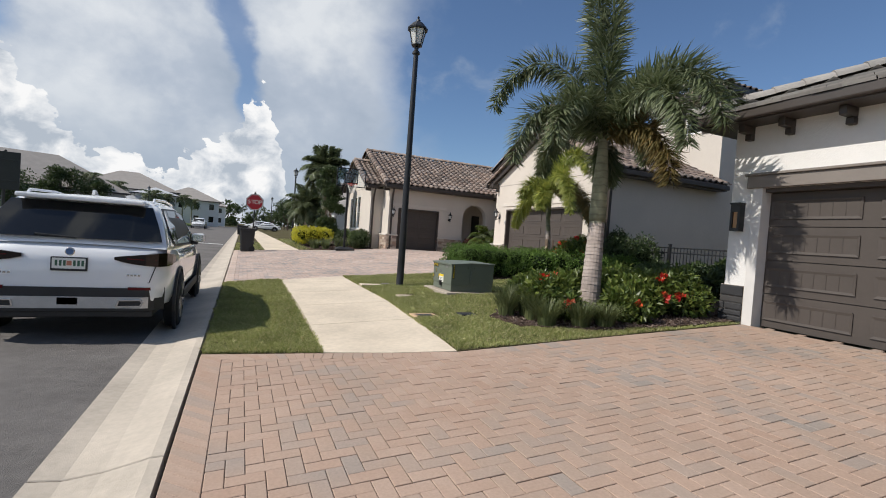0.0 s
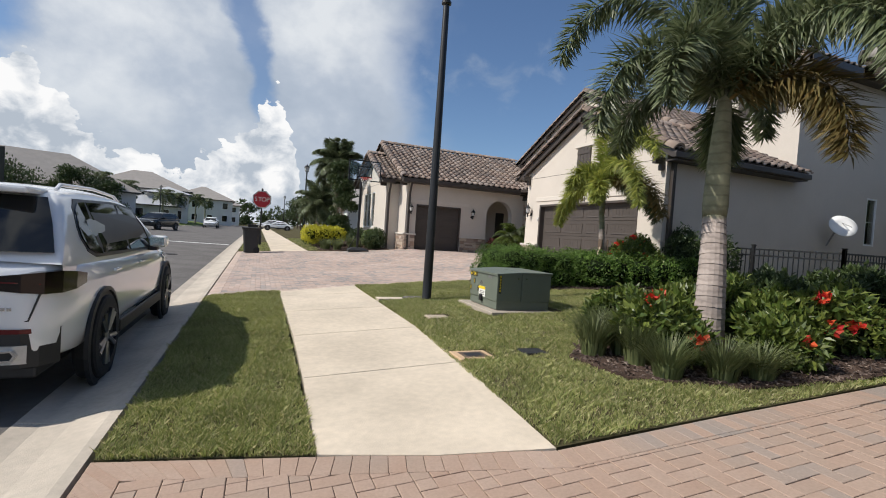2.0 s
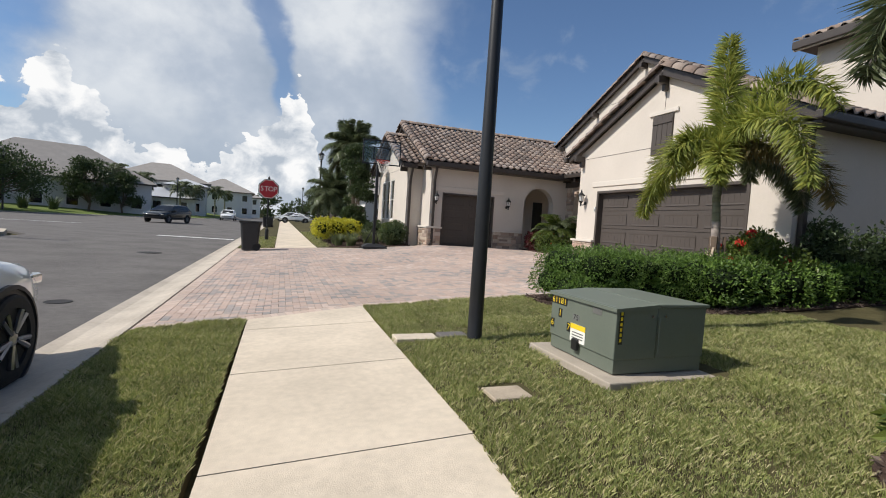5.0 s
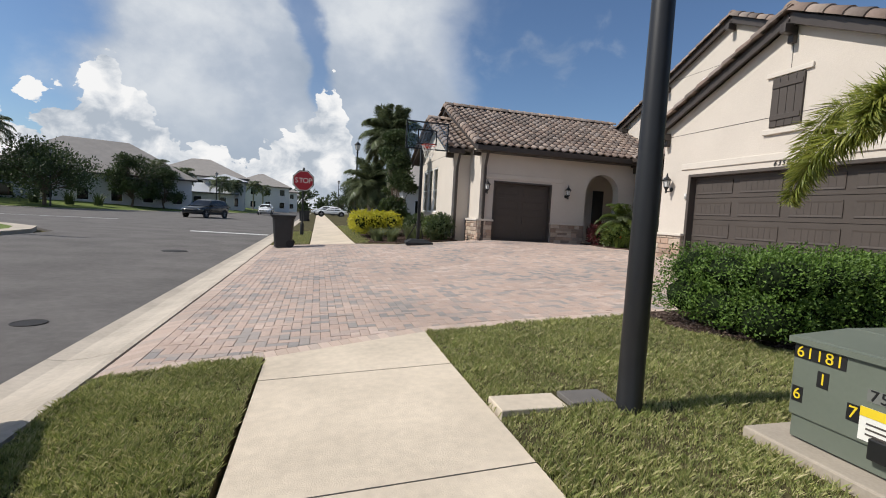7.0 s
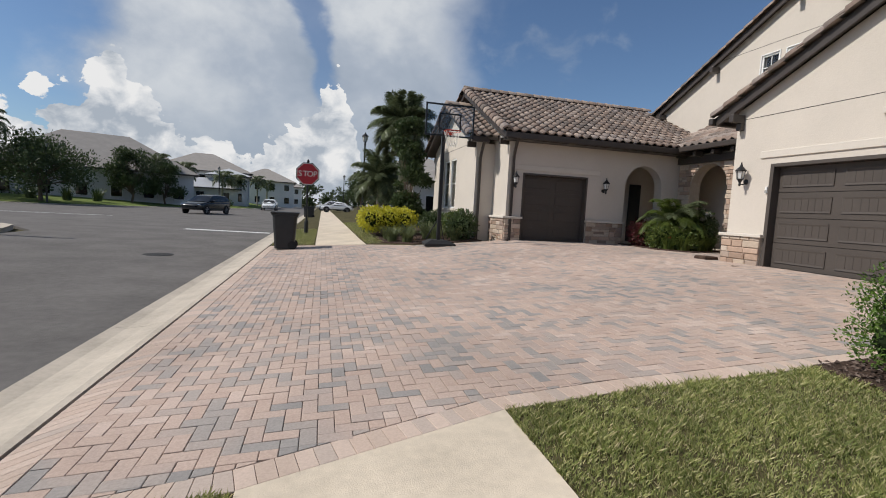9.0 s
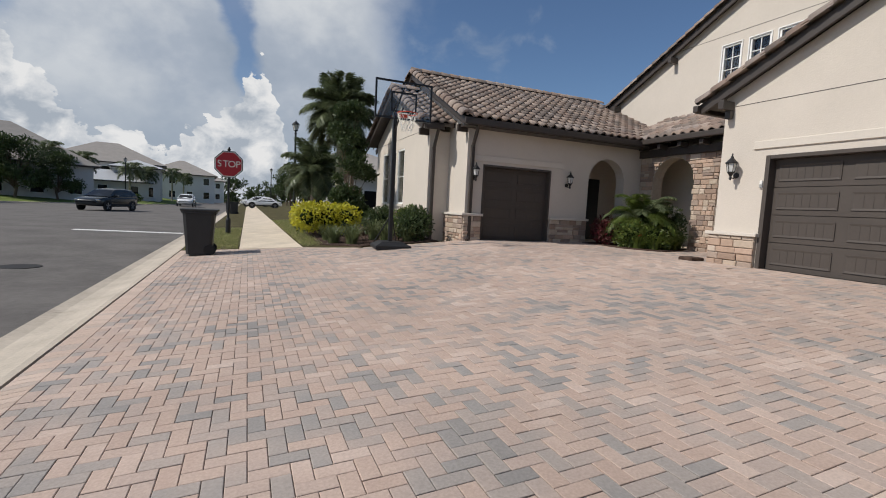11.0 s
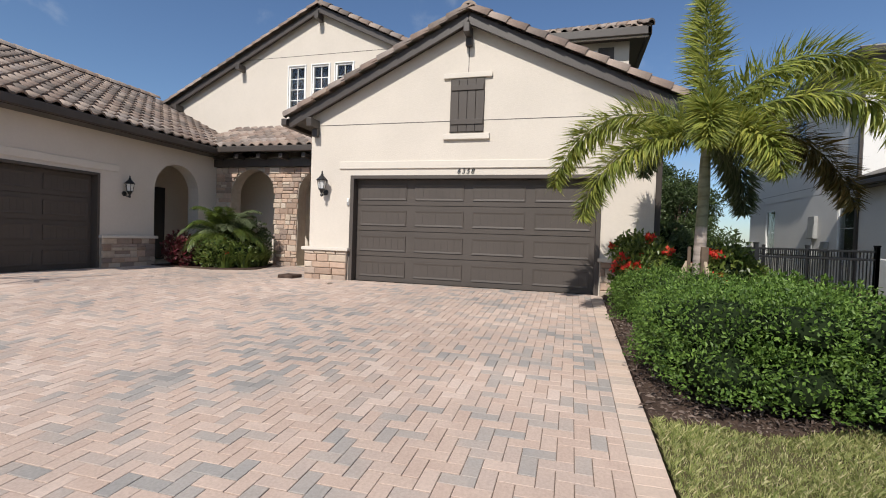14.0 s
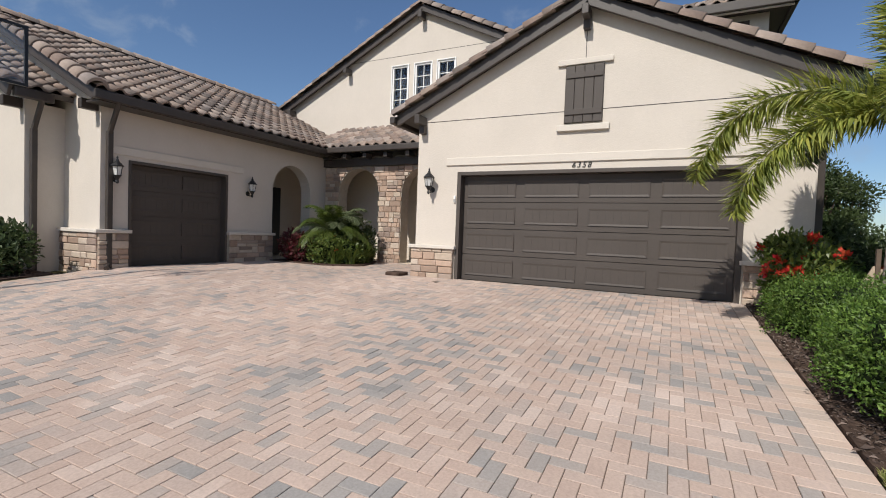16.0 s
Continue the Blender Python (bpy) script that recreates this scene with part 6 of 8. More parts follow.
LIRIOPE = leaf_mat("strap_leaf", [(0.10, 0.13, 0.05), (0.15, 0.18, 0.07), (0.21, 0.23, 0.10)], 0.5, 0.25)
for i, (x, y, h) in enumerate(((3.75, 6.0, 0.5), (3.95, 5.6, 0.52), (4.15, 6.3, 0.5), (3.9, 5.2, 0.4), (4.3, 4.98, 0.40), (4.65, 4.9, 0.34), (4.05, 5.9, 0.52))):
    grassy(x, y, 420, h, 0.34, LIRIOPE, "clump of narrow grey-green strap leaves", 60 + i)

# ---- fence between the houses ----
fence = thing("fence", 11.2, 9.5, 0.6, "black metal picket fence between the two houses", "fence")
FZ = g(11.2, 9)


def fence_run(ax, ay, bx, by, n_posts):
    L = math.hypot(bx - ax, by - ay)
    ux, uy = (bx - ax) / L, (by - ay) / L
    for i in range(n_posts + 1):
        x, y = ax + ux * L * i / n_posts, ay + uy * L * i / n_posts
        p = part("post", box((x - 0.032, y - 0.032, FZ - 0.1), (x + 0.032, y + 0.032, FZ + 1.02), 0.004), BLACK, fence)
        part("post_cap", box((x - 0.04, y - 0.04, FZ + 1.02), (x + 0.04, y + 0.04, FZ + 1.05), 0.008), BLACK, p)
    for z in (0.10, 0.80, 0.94):
        beam(fence, "rail", (ax, ay, FZ + z), (bx, by, FZ + z), 0.025, 0.035, BLACK, 0.003)
    m = int(L / 0.105)
    for i in range(m):
        x, y = ax + ux * (i + 0.5) * 0.105, ay + uy * (i + 0.5) * 0.105
        part("picket", box((x - 0.008, y - 0.008, FZ + 0.04), (x + 0.008, y + 0.008, FZ + 0.96)), BLACK, fence)


fence_run(11.2, 11.3, 11.2, 7.7, 2)
fence_run(11.2, 7.7, 20.8, 7.7, 4)


def meter(x, y, z, w, h, mat, label):
    ob = thing("meter_box", x, y, z, label, "meter box")
    part("case", box((x - w / 2, y - 0.06, z), (x + w / 2, y + 0.06, z + h), 0.012), mat, ob)
    part("cover", box((x - w / 2 + 0.02, y + 0.06, z + 0.02), (x + w / 2 - 0.02, y + 0.075, z + h * 0.6), 0.005), mat, ob)
    part("conduit", tube((x, y, z - 0.7), (x, y, z), 0.02, seg=8), mat, ob)


METER = simple("meter_grey", (0.3, 0.3, 0.29), 0.5)
meter(20.1, 4.85, 1.95, 0.45, 0.75, METER, "grey electric meter box on the white wall")
meter(19.3, 4.85, 1.5, 0.3, 0.35, METER, "small grey utility box on the white wall")
meter(25.6, 4.85, 1.5, 0.4, 0.35, METER, "small grey utility box on the white wall")
ac = thing("air_conditioner", 13.4, 5.9, 0.62, "white air conditioner unit behind the fence", "air conditioner")
part("casing", box((13.0, 5.5, 0.62), (13.8, 6.3, 1.42), 0.03), WHITE_FRAME, ac)
for i in range(8):
    part("louvre", box((12.985, 5.55, 0.72 + i * 0.08), (13.0, 6.25, 0.75 + i * 0.08)), METER, ac)
part("fan_grille", lathe([(0.32, 1.42), (0.32, 1.45), (0.30, 1.455), (0.05, 1.46)], 20, (13.4, 5.9, 0)), METER, ac)
dish = thing("satellite_dish", 17.3, 11.3, 2.1, "white satellite dish on an arm on the side wall", "satellite dish")
part("reflector", lathe([(0.02, 0.0), (0.2, 0.03), (0.36, 0.10), (0.37, 0.10), (0.37, 0.115), (0.2, 0.05), (0.02, 0.02)], 24), WHITE_FRAME, dish, local=True, smooth_it=True)
dish.children[-1].matrix_basis = pose(-0.25, -0.45, 0.35, 60, 0, -35)
part("arm", tube((17.3, 11.34, 1.9), (17.1, 10.9, 2.6), 0.025), METER, dish)
part("feed_arm", tube((17.1, 10.85, 2.6), (16.7, 10.4, 2.45), 0.012), METER, dish)


def wall_lantern(x, y, z, nx, ny, label="black carriage wall lantern with clear panes", group="wall lanterns"):
    """Lantern on a curled arm; (nx, ny) points away from the wall."""
    ob = thing("wall_lantern", x, y, z, label, "wall lantern", group)
    cx, cy = x + nx * 0.17, y + ny * 0.17
    part("back_plate", lathe([(0.06, -0.012), (0.06, 0.012), (0.045, 0.02)], 14), BLACK, ob, local=True)
    ob.children[-1].matrix_basis = Vector((nx, ny, 0)).to_track_quat("Z", "Y").to_matrix().to_4x4()
    bm = bmesh.new()
    pts = [(0.0, 0.0), (0.07, -0.06), (0.14, -0.06), (0.17, -0.01), (0.17, 0.05)]
    for (a, p), (b, q) in zip(pts, pts[1:]):
        add_tube(bm, (x + nx * a, y + ny * a, z + p), (x + nx * b, y + ny * b, z + q), 0.012, seg=8)
    part("arm", bm, BLACK, ob)
    part("base", lathe([(0.015, -0.10), (0.03, -0.07), (0.02, -0.03), (0.05, 0.03), (0.07, 0.05), (0.075, 0.06)], 12, (cx, cy, z)), BLACK, ob)
    part("glass", lathe([(0.06, 0.06), (0.088, 0.22), (0.08, 0.23)], 6, (cx, cy, z)), LAMP_GLASS, ob)
    for i in range(6):
        an = math.tau * i / 6
        part("bar", tube((cx + 0.064 * math.cos(an), cy + 0.064 * math.sin(an), z + 0.055), (cx + 0.092 * math.cos(an), cy + 0.092 * math.sin(an), z + 0.23), 0.006, seg=6), BLACK, ob)
    part("hood", lathe([(0.11, 0.225), (0.112, 0.24), (0.06, 0.30), (0.03, 0.33), (0.025, 0.36), (0.012, 0.38), (0.018, 0.40), (0.003, 0.43)], 12, (cx, cy, z)), BLACK, ob)


wall_lantern(10.3, 17.66, 2.42, -1, 0)
wall_lantern(7.06, 22.98, 2.36, 0, -1)
wall_lantern(10.25, 22.98, 2.36, 0, -1)
bl = thing("wall_lantern", 6.86, 4.62, 1.8, "black oblong modern wall lantern with warm panel", "wall lantern")
part("case", plate(rect(4.56, 1.79, 4.70, 2.20), [rect(4.59, 1.83, 4.67, 2.08)], 0.12, fx(6.86)), BLACK, bl)
part("hood", box((6.72, 4.55, 2.19), (6.86, 4.71, 2.215), 0.004), BLACK, bl)
part("glass", box((6.765, 4.595, 1.835), (6.79, 4.665, 2.075)), simple("amber_glass", (0.45, 0.25, 0.12), 0.4), bl)
num = thing("house_number", 10.3, 14.7, 2.82, "black italic house number 6358 above the garage", "house number")
for k, ch in enumerate("6358"):
    text_mesh("digit", ch, 0.135, BLACK, Matrix.Translation((10.290, 14.835 - 0.09 * k, 2.838)) @ Matrix(((0, 0, -1, 0), (-1, 0, 0, 0), (0, 1, 0, 0), (0, 0, 0, 1))), num, 0.004, slant=0.25)
kp = thing("door_keypad", 10.28, 17.15, 2.0, "small white garage door keypad", "keypad")
part("case", box((10.262, 17.115, 2.16), (10.30, 17.16, 2.30), 0.006), WHITE_FRAME, kp)
part("cover", box((10.255, 17.12, 2.17), (10.262, 17.155, 2.23), 0.002), METER, kp)

# ---- planting at the porch ----
palm(11.85, 21.45, 0.62, 0.75, 0.06, 0.05, 0.0, [(k * 360 / 13 + 8 * math.sin(k * 3), 72 - 40 * (k % 4) / 3, 1.15 + 0.2 * math.sin(k * 5), 2.0, HIB if k % 3 else PALM_A) for k in range(28)], "pygmy date palm with fine feathery fronds by the porch", 5, (0, 0), 0.22, False, 26, "", 0.013)
shrub("shrub", 11.2, 22.0, [(0, 0, 0.35, 0.4, 0.4, 0.38), (0.2, 0.5, 0.4, 0.35, 0.35, 0.4)], 1800, 0.10, REDLEAF, "dark red and green cordyline shrub", 51)
shrub("flowering_shrub", 11.3, 21.2, [(0, 0, 0.35, 0.5, 0.45, 0.4), (0.3, -0.4, 0.3, 0.4, 0.4, 0.35)], 2200, 0.10, HIB, "low green shrub with orange-red flowers by the porch", 52, flowers=5)
shrub("flowering_shrub", 12.7, 21.2, [(0, 0, 0.5, 0.35, 0.45, 0.6), (0, 0.1, 0.9, 0.3, 0.3, 0.3)], 2200, 0.09, DARKLEAF, "green shrub with white flowers by the stone arch", 53, flowers=6, flower_mat=WHITEFLOWER, flower_size=0.10)
for i, (x, y) in enumerate(((11.5, 20.6), (11.9, 20.65), (12.3, 20.75), (11.2, 20.9), (12.6, 20.9))):
    grassy(x, y, 150, 0.5, 0.45, HIB, "bright green sword fern clump", 90 + i, "ferns by the porch", 0.04, 0.63)
ms = thing("stepping_edge", 10.1, 18.35, 0.62, "dark edging stone at the garage corner", "edging stone")
part("stone", box((9.9, 18.15, 0.55), (10.28, 18.5, 0.70), 0.03), MULCH, ms)

# ---- things by the far edge of the drive ----
BN = thing("wheelie_bin", 0.24, 23.75, g(0.24, 23.75) + 0.012, "black plastic wheeled rubbish bin with closed lid", "rubbish bin", "bins at the kerb")


def bin_parts(ob, x, y, z):
    bm = bmesh.new()
    rings = []
    for k, (hx, hy, h) in enumerate(((0.27, 0.29, 0.02), (0.285, 0.305, 0.3), (0.335, 0.35, 0.98), (0.365, 0.375, 0.99), (0.365, 0.375, 1.03))):
        rings.append([bm.verts.new((x + a * hx - 0.0, y + b * hy, z + h)) for a, b in ((-1, -0.8), (-0.8, -1), (0.8, -1), (1, -0.8), (1, 0.8), (0.8, 1), (-0.8, 1), (-1, 0.8))])
    for p, q in zip(rings, rings[1:]):
        for i in range(8):
            bm.faces.new((p[i], p[(i + 1) % 8], q[(i + 1) % 8], q[i]))
    bm.faces.new(rings[-1])
    bm.faces.new(list(reversed(rings[0])))
    part("body", bm, BLACK_PLASTIC, ob)
    part("lid", box((x - 0.385, y - 0.385, z + 1.03), (x + 0.405, y + 0.385, z + 1.09), 0.025), BLACK_PLASTIC, ob)
    part("handle", tube((x + 0.35, y - 0.25, z + 0.98), (x + 0.35, y + 0.25, z + 0.98), 0.018, seg=8), BLACK_PLASTIC, ob)
    for s in (-1, 1):
        part("wheel", tube((x + 0.23, y + s * 0.26, z + 0.13), (x + 0.23, y + s * 0.32, z + 0.13), 0.13, seg=16), RUBBER, ob)


bin_parts(BN, 0.24, 23.75, g(0.24, 23.75) + 0.012)
copy_thing(BN, pose(0.2, 57.0, 0.03))
copy_thing(BN, pose(-0.2, 58.2, 0.02))

# stop sign
SX, SY = 0.62, 30.6
sz = g(SX, SY)
ss = thing("stop_sign", SX, SY, sz, "red octagonal stop sign on a black post", "road sign")
part("post", lathe([(0.09, -0.1), (0.09, 0.55), (0.07, 0.6), (0.042, 0.62), (0.042, 3.12), (0.05, 3.13), (0.06, 3.17), (0.04, 3.22), (0.01, 3.26)], 14, (SX, SY, sz)), BLACK, ss)
ocz, R = sz + 2.62, 0.46 / math.cos(math.pi / 8)
octo = lambda r: [(SX + r * math.cos(math.pi / 8 + k * math.pi / 4), ocz + r * math.sin(math.pi / 8 + k * math.pi / 4)) for k in range(8)]
part("backing", plate(octo(R + 0.03), [], -0.02, lambda u, v, w: (u, SY - 0.05 - w, v)), BLACK, ss)
part("white_border", plate(octo(R), [], 0.006, lambda u, v, w: (u, SY - 0.051 - w, v)), WHITE_LABEL, ss)
part("red_face", plate(octo(R - 0.03), [], 0.004, lambda u, v, w: (u, SY - 0.058 - w, v)), RED, ss)
for k, ch in enumerate("STOP"):
    text_mesh("letter", ch, 0.34, WHITE_LABEL, Matrix.Translation((SX - 0.315 + 0.21 * k, SY - 0.064, ocz)) @ Matrix.Rotation(radians(90), 4, "X"), ss, 0.002)

# a broad sign across the street, seen from behind
sg = thing("street_sign", -9.45, 25.7, 0.12, "broad dark street sign seen from behind on one post", "road sign")
part("post", lathe([(0.06, -0.1), (0.06, 3.6), (0.04, 3.64)], 12, (-9.45, 25.76, 0.12)), BLACK, sg)
part("panel", box((-10.0, 25.66, 2.06), (-8.9, 25.70, 3.68), 0.008), BLACK_PLASTIC, sg)
for z in (2.4, 3.3):
    part("batten", box((-9.95, 25.64, z), (-8.95, 25.66, z + 0.07), 0.004), BLACK, sg)

# basketball hoop
bb = thing("basketball_hoop", 4.55, 22.35, g(4.55, 22.35) + 0.012, "portable basketball hoop with clear backboard and black base", "basketball hoop")
bx, by, bz = 4.55, 22.35, g(4.55, 22.35) + 0.012
bm = bmesh.new()
lo = [(-0.45, -0.35), (0.45, -0.35), (0.35, 0.55), (-0.35, 0.55)]
v0 = [bm.verts.new((bx + a, by + b, bz)) for a, b in lo]
v1 = [bm.verts.new((bx + a, by + b, bz + 0.07)) for a, b in lo]
v2 = [bm.verts.new((bx + a * 0.55, by + b * 0.6, bz + 0.17)) for a, b in lo]
for p, q in ((v0, v1), (v1, v2)):
    for i in range(4):
        bm.faces.new((p[i], p[(i + 1) % 4], q[(i + 1) % 4], q[i]))
bm.faces.new(v2)
bm.faces.new(list(reversed(v0)))
part("base", bm, BLACK_PLASTIC, bb)
part("pole", box((bx - 0.05, by - 0.05, bz + 0.1), (bx + 0.05, by + 0.05, bz + 3.3), 0.015), BLACK, bb)
for s in (-1, 1):
    part("strut", tube((bx + s * 0.3, by + 0.45, bz + 0.08), (bx + s * 0.04, by, bz + 0.75), 0.016, seg=8), BLACK, bb)
BZ = bz + 3.42
for z in (BZ - 0.32, BZ + 0.12):
    part("extension_arm", tube((bx, by, z - 0.25), (bx, by - 0.62, z + 0.2), 0.022, seg=8), BLACK, bb)
bd = part("backboard_frame", plate(rect(bx - 0.68, BZ - 0.40, bx + 0.68, BZ + 0.46), [rect(bx - 0.64, BZ - 0.36, bx + 0.64, BZ + 0.42)], 0.04, lambda u, v, w: (u, by - 0.64 - w, v)), BLACK, bb)
pane = part("backboard", plate(rect(bx - 0.64, BZ - 0.36, bx + 0.64, BZ + 0.42), [], 0.008, lambda u, v, w: (u, by - 0.655 - w, v)), GLASS, bd)
pane.visible_shadow = False
part("target_square", plate(rect(bx - 0.31, BZ - 0.24, bx + 0.31, BZ + 0.22), [rect(bx - 0.27, BZ - 0.20, bx + 0.27, BZ + 0.18)], 0.004, lambda u, v, w: (u, by - 0.664 - w, v)), BLACK, bd)
bm = bmesh.new()
RX, RY, RZ, RR = bx, by - 0.95, BZ - 0.30, 0.225
for i in range(24):
    a, b = math.tau * i / 24, math.tau * (i + 1) / 24
    add_tube(bm, (RX + RR * math.cos(a), RY + RR * math.sin(a), RZ), (RX + RR * math.cos(b), RY + RR * math.sin(b), RZ), 0.010, seg=6)
add_box(bm, (RX - 0.08, RY + 0.2, RZ - 0.06), (RX + 0.08, by - 0.66, RZ + 0.02), 0.004)
rim = part("rim", bm, simple("rim_red", (0.55, 0.06, 0.03), 0.5), bb, "red steel rim")
bm = bmesh.new()
for i in range(12):
    for lay in range(4):
        for s in (-1, 1):
            a = math.tau * (i + 0.5 * lay) / 12
            b = a + s * math.tau / 24
            r0, r1 = RR * (1 - 0.13 * lay), RR * (1 - 0.13 * (lay + 1))
            add_tube(bm, (RX + r0 * math.cos(a), RY + r0 * math.sin(a), RZ - 0.10 * lay), (RX + r1 * math.cos(b), RY + r1 * math.sin(b), RZ - 0.10 * (lay + 1)), 0.005, seg=4, caps=False)
part("net", bm, WHITE_LABEL, bb, "white and red cord net")

# bed in front of the wing
for i, (x, y, h) in enumerate(((3.5, 24.3, 0.55), (3.9, 23.8, 0.5), (4.1, 24.6, 0.6), (4.8, 23.6, 0.6), (5.4, 23.5, 0.55), (3.5, 25.3, 0.5), (4.7, 24.5, 0.65))):
    grassy(x, y, 220, h, 0.42, LIRIOPE, "clump of strappy green leaves in the front bed", 120 + i, "strappy clumps by the bay", 0.022)
shrub("yellow_shrub", 3.65, 27.3, [(0.55 * (i % 3) - 0.5, 0.7 * (i // 3) - 0.6, 0.62, 0.52, 0.5, 0.45) for i in range(9)], 7000, 0.10, YELLOWLEAF, "bright yellow-green clipped duranta shrub", 61, aspect=0.6)
for i, (x, y) in enumerate(((5.2, 25.9), (5.7, 24.6), (5.6, 23.6), (3.4, 29.4), (3.5, 31.5))):
    shrub("shrub", x, y, [(0, 0, 0.42, 0.5, 0.5, 0.45), (0.2, 0.2, 0.6, 0.35, 0.35, 0.35)], 1500, 0.10, HIB if i % 2 else DARKLEAF, "rounded green shrub in the front bed", 70 + i, group="shrubs in the front bed")


def tree(x, y, z, h, spread, trunk_h, n, leaf, mat, label, seed, r=0.12, name="tree", group="", clumps=16, narrow=1.0):
    """Tapered trunk, limbs to each clump, and leaves gathered in clumps with gaps between."""
    rng = random.Random(seed)
    ob = thing(name, x, y, z, label, "tree", group)
    bm = tube((x, y, z - 0.05), (x + 0.04 * h * rng.uniform(-1, 1), y, z + trunk_h), r, r * 0.7, 10)
    blobs = []
    for i in range(clumps):
        an, k = rng.uniform(0, math.tau), rng.random()
        zz = trunk_h + (h - trunk_h) * (0.08 + 0.9 * k)
        rad = spread * (0.35 + 0.6 * rng.random()) * math.sin(math.pi * (0.18 + 0.72 * k)) * narrow
        s = spread * rng.uniform(0.22, 0.42)
        blobs.append((x + rad * math.cos(an), y + rad * math.sin(an), z + zz - s * 0.4, s, s, s * 0.75))
        add_tube(bm, (x, y, z + trunk_h * rng.uniform(0.7, 1.0)), blobs[-1][:3], r * 0.4, r * 0.1, 6, False)
    part("trunk", bm, TWIG, ob)
    leaf_cloud("crown", blobs, n, leaf, mat, ob, seed, 0.5, 0.75)
    return ob


tree(4.7, 28.4, g(4.7, 28.4), 4.9, 1.05, 0.5, 11000, 0.13, DARKLEAF, "slim dark green tree in front of the bay", 201, 0.06, clumps=26, narrow=0.75)
FAR = [(k * 360 / 13 + 10 * math.sin(k * 2.3), 76 - 24 * (k % 5), 1.7, 1.3, PALM_A) for k in range(30)]
palm(4.9, 31.6, g(4.9, 31.6), 4.9, 0.17, 0.14, 0.2, FAR, "sabal palm with a round crown in the far bed", 31, (0, 0), 0.55, False, 24)
palm(4.2, 34.5, g(4.2, 34.5), 2.6, 0.13, 0.11, 0.2, FAR, "shorter feather palm in the far bed", 32, (0, 0), 0.5, False, 14)
tree(4.6, 38.5, g(4.6, 38.5), 4.0, 1.3, 1.2, 3500, 0.2, DARKLEAF, "small green tree by the next house", 202, 0.08)
# greenery in the gap between the two houses
for i, (x, y, h) in enumerate(((23.0, 8.6, 4.0), (24.5, 9.4, 4.8), (25.8, 7.2, 4.4), (27.5, 8.4, 5.0))):
    tree(x, y, 0.62, h, 1.7, 0.4, 8000, 0.14, DARKLEAF, "dense dark green screening tree in the side yard", 210 + i, 0.06, group="side yard trees", clumps=30, narrow=0.8)


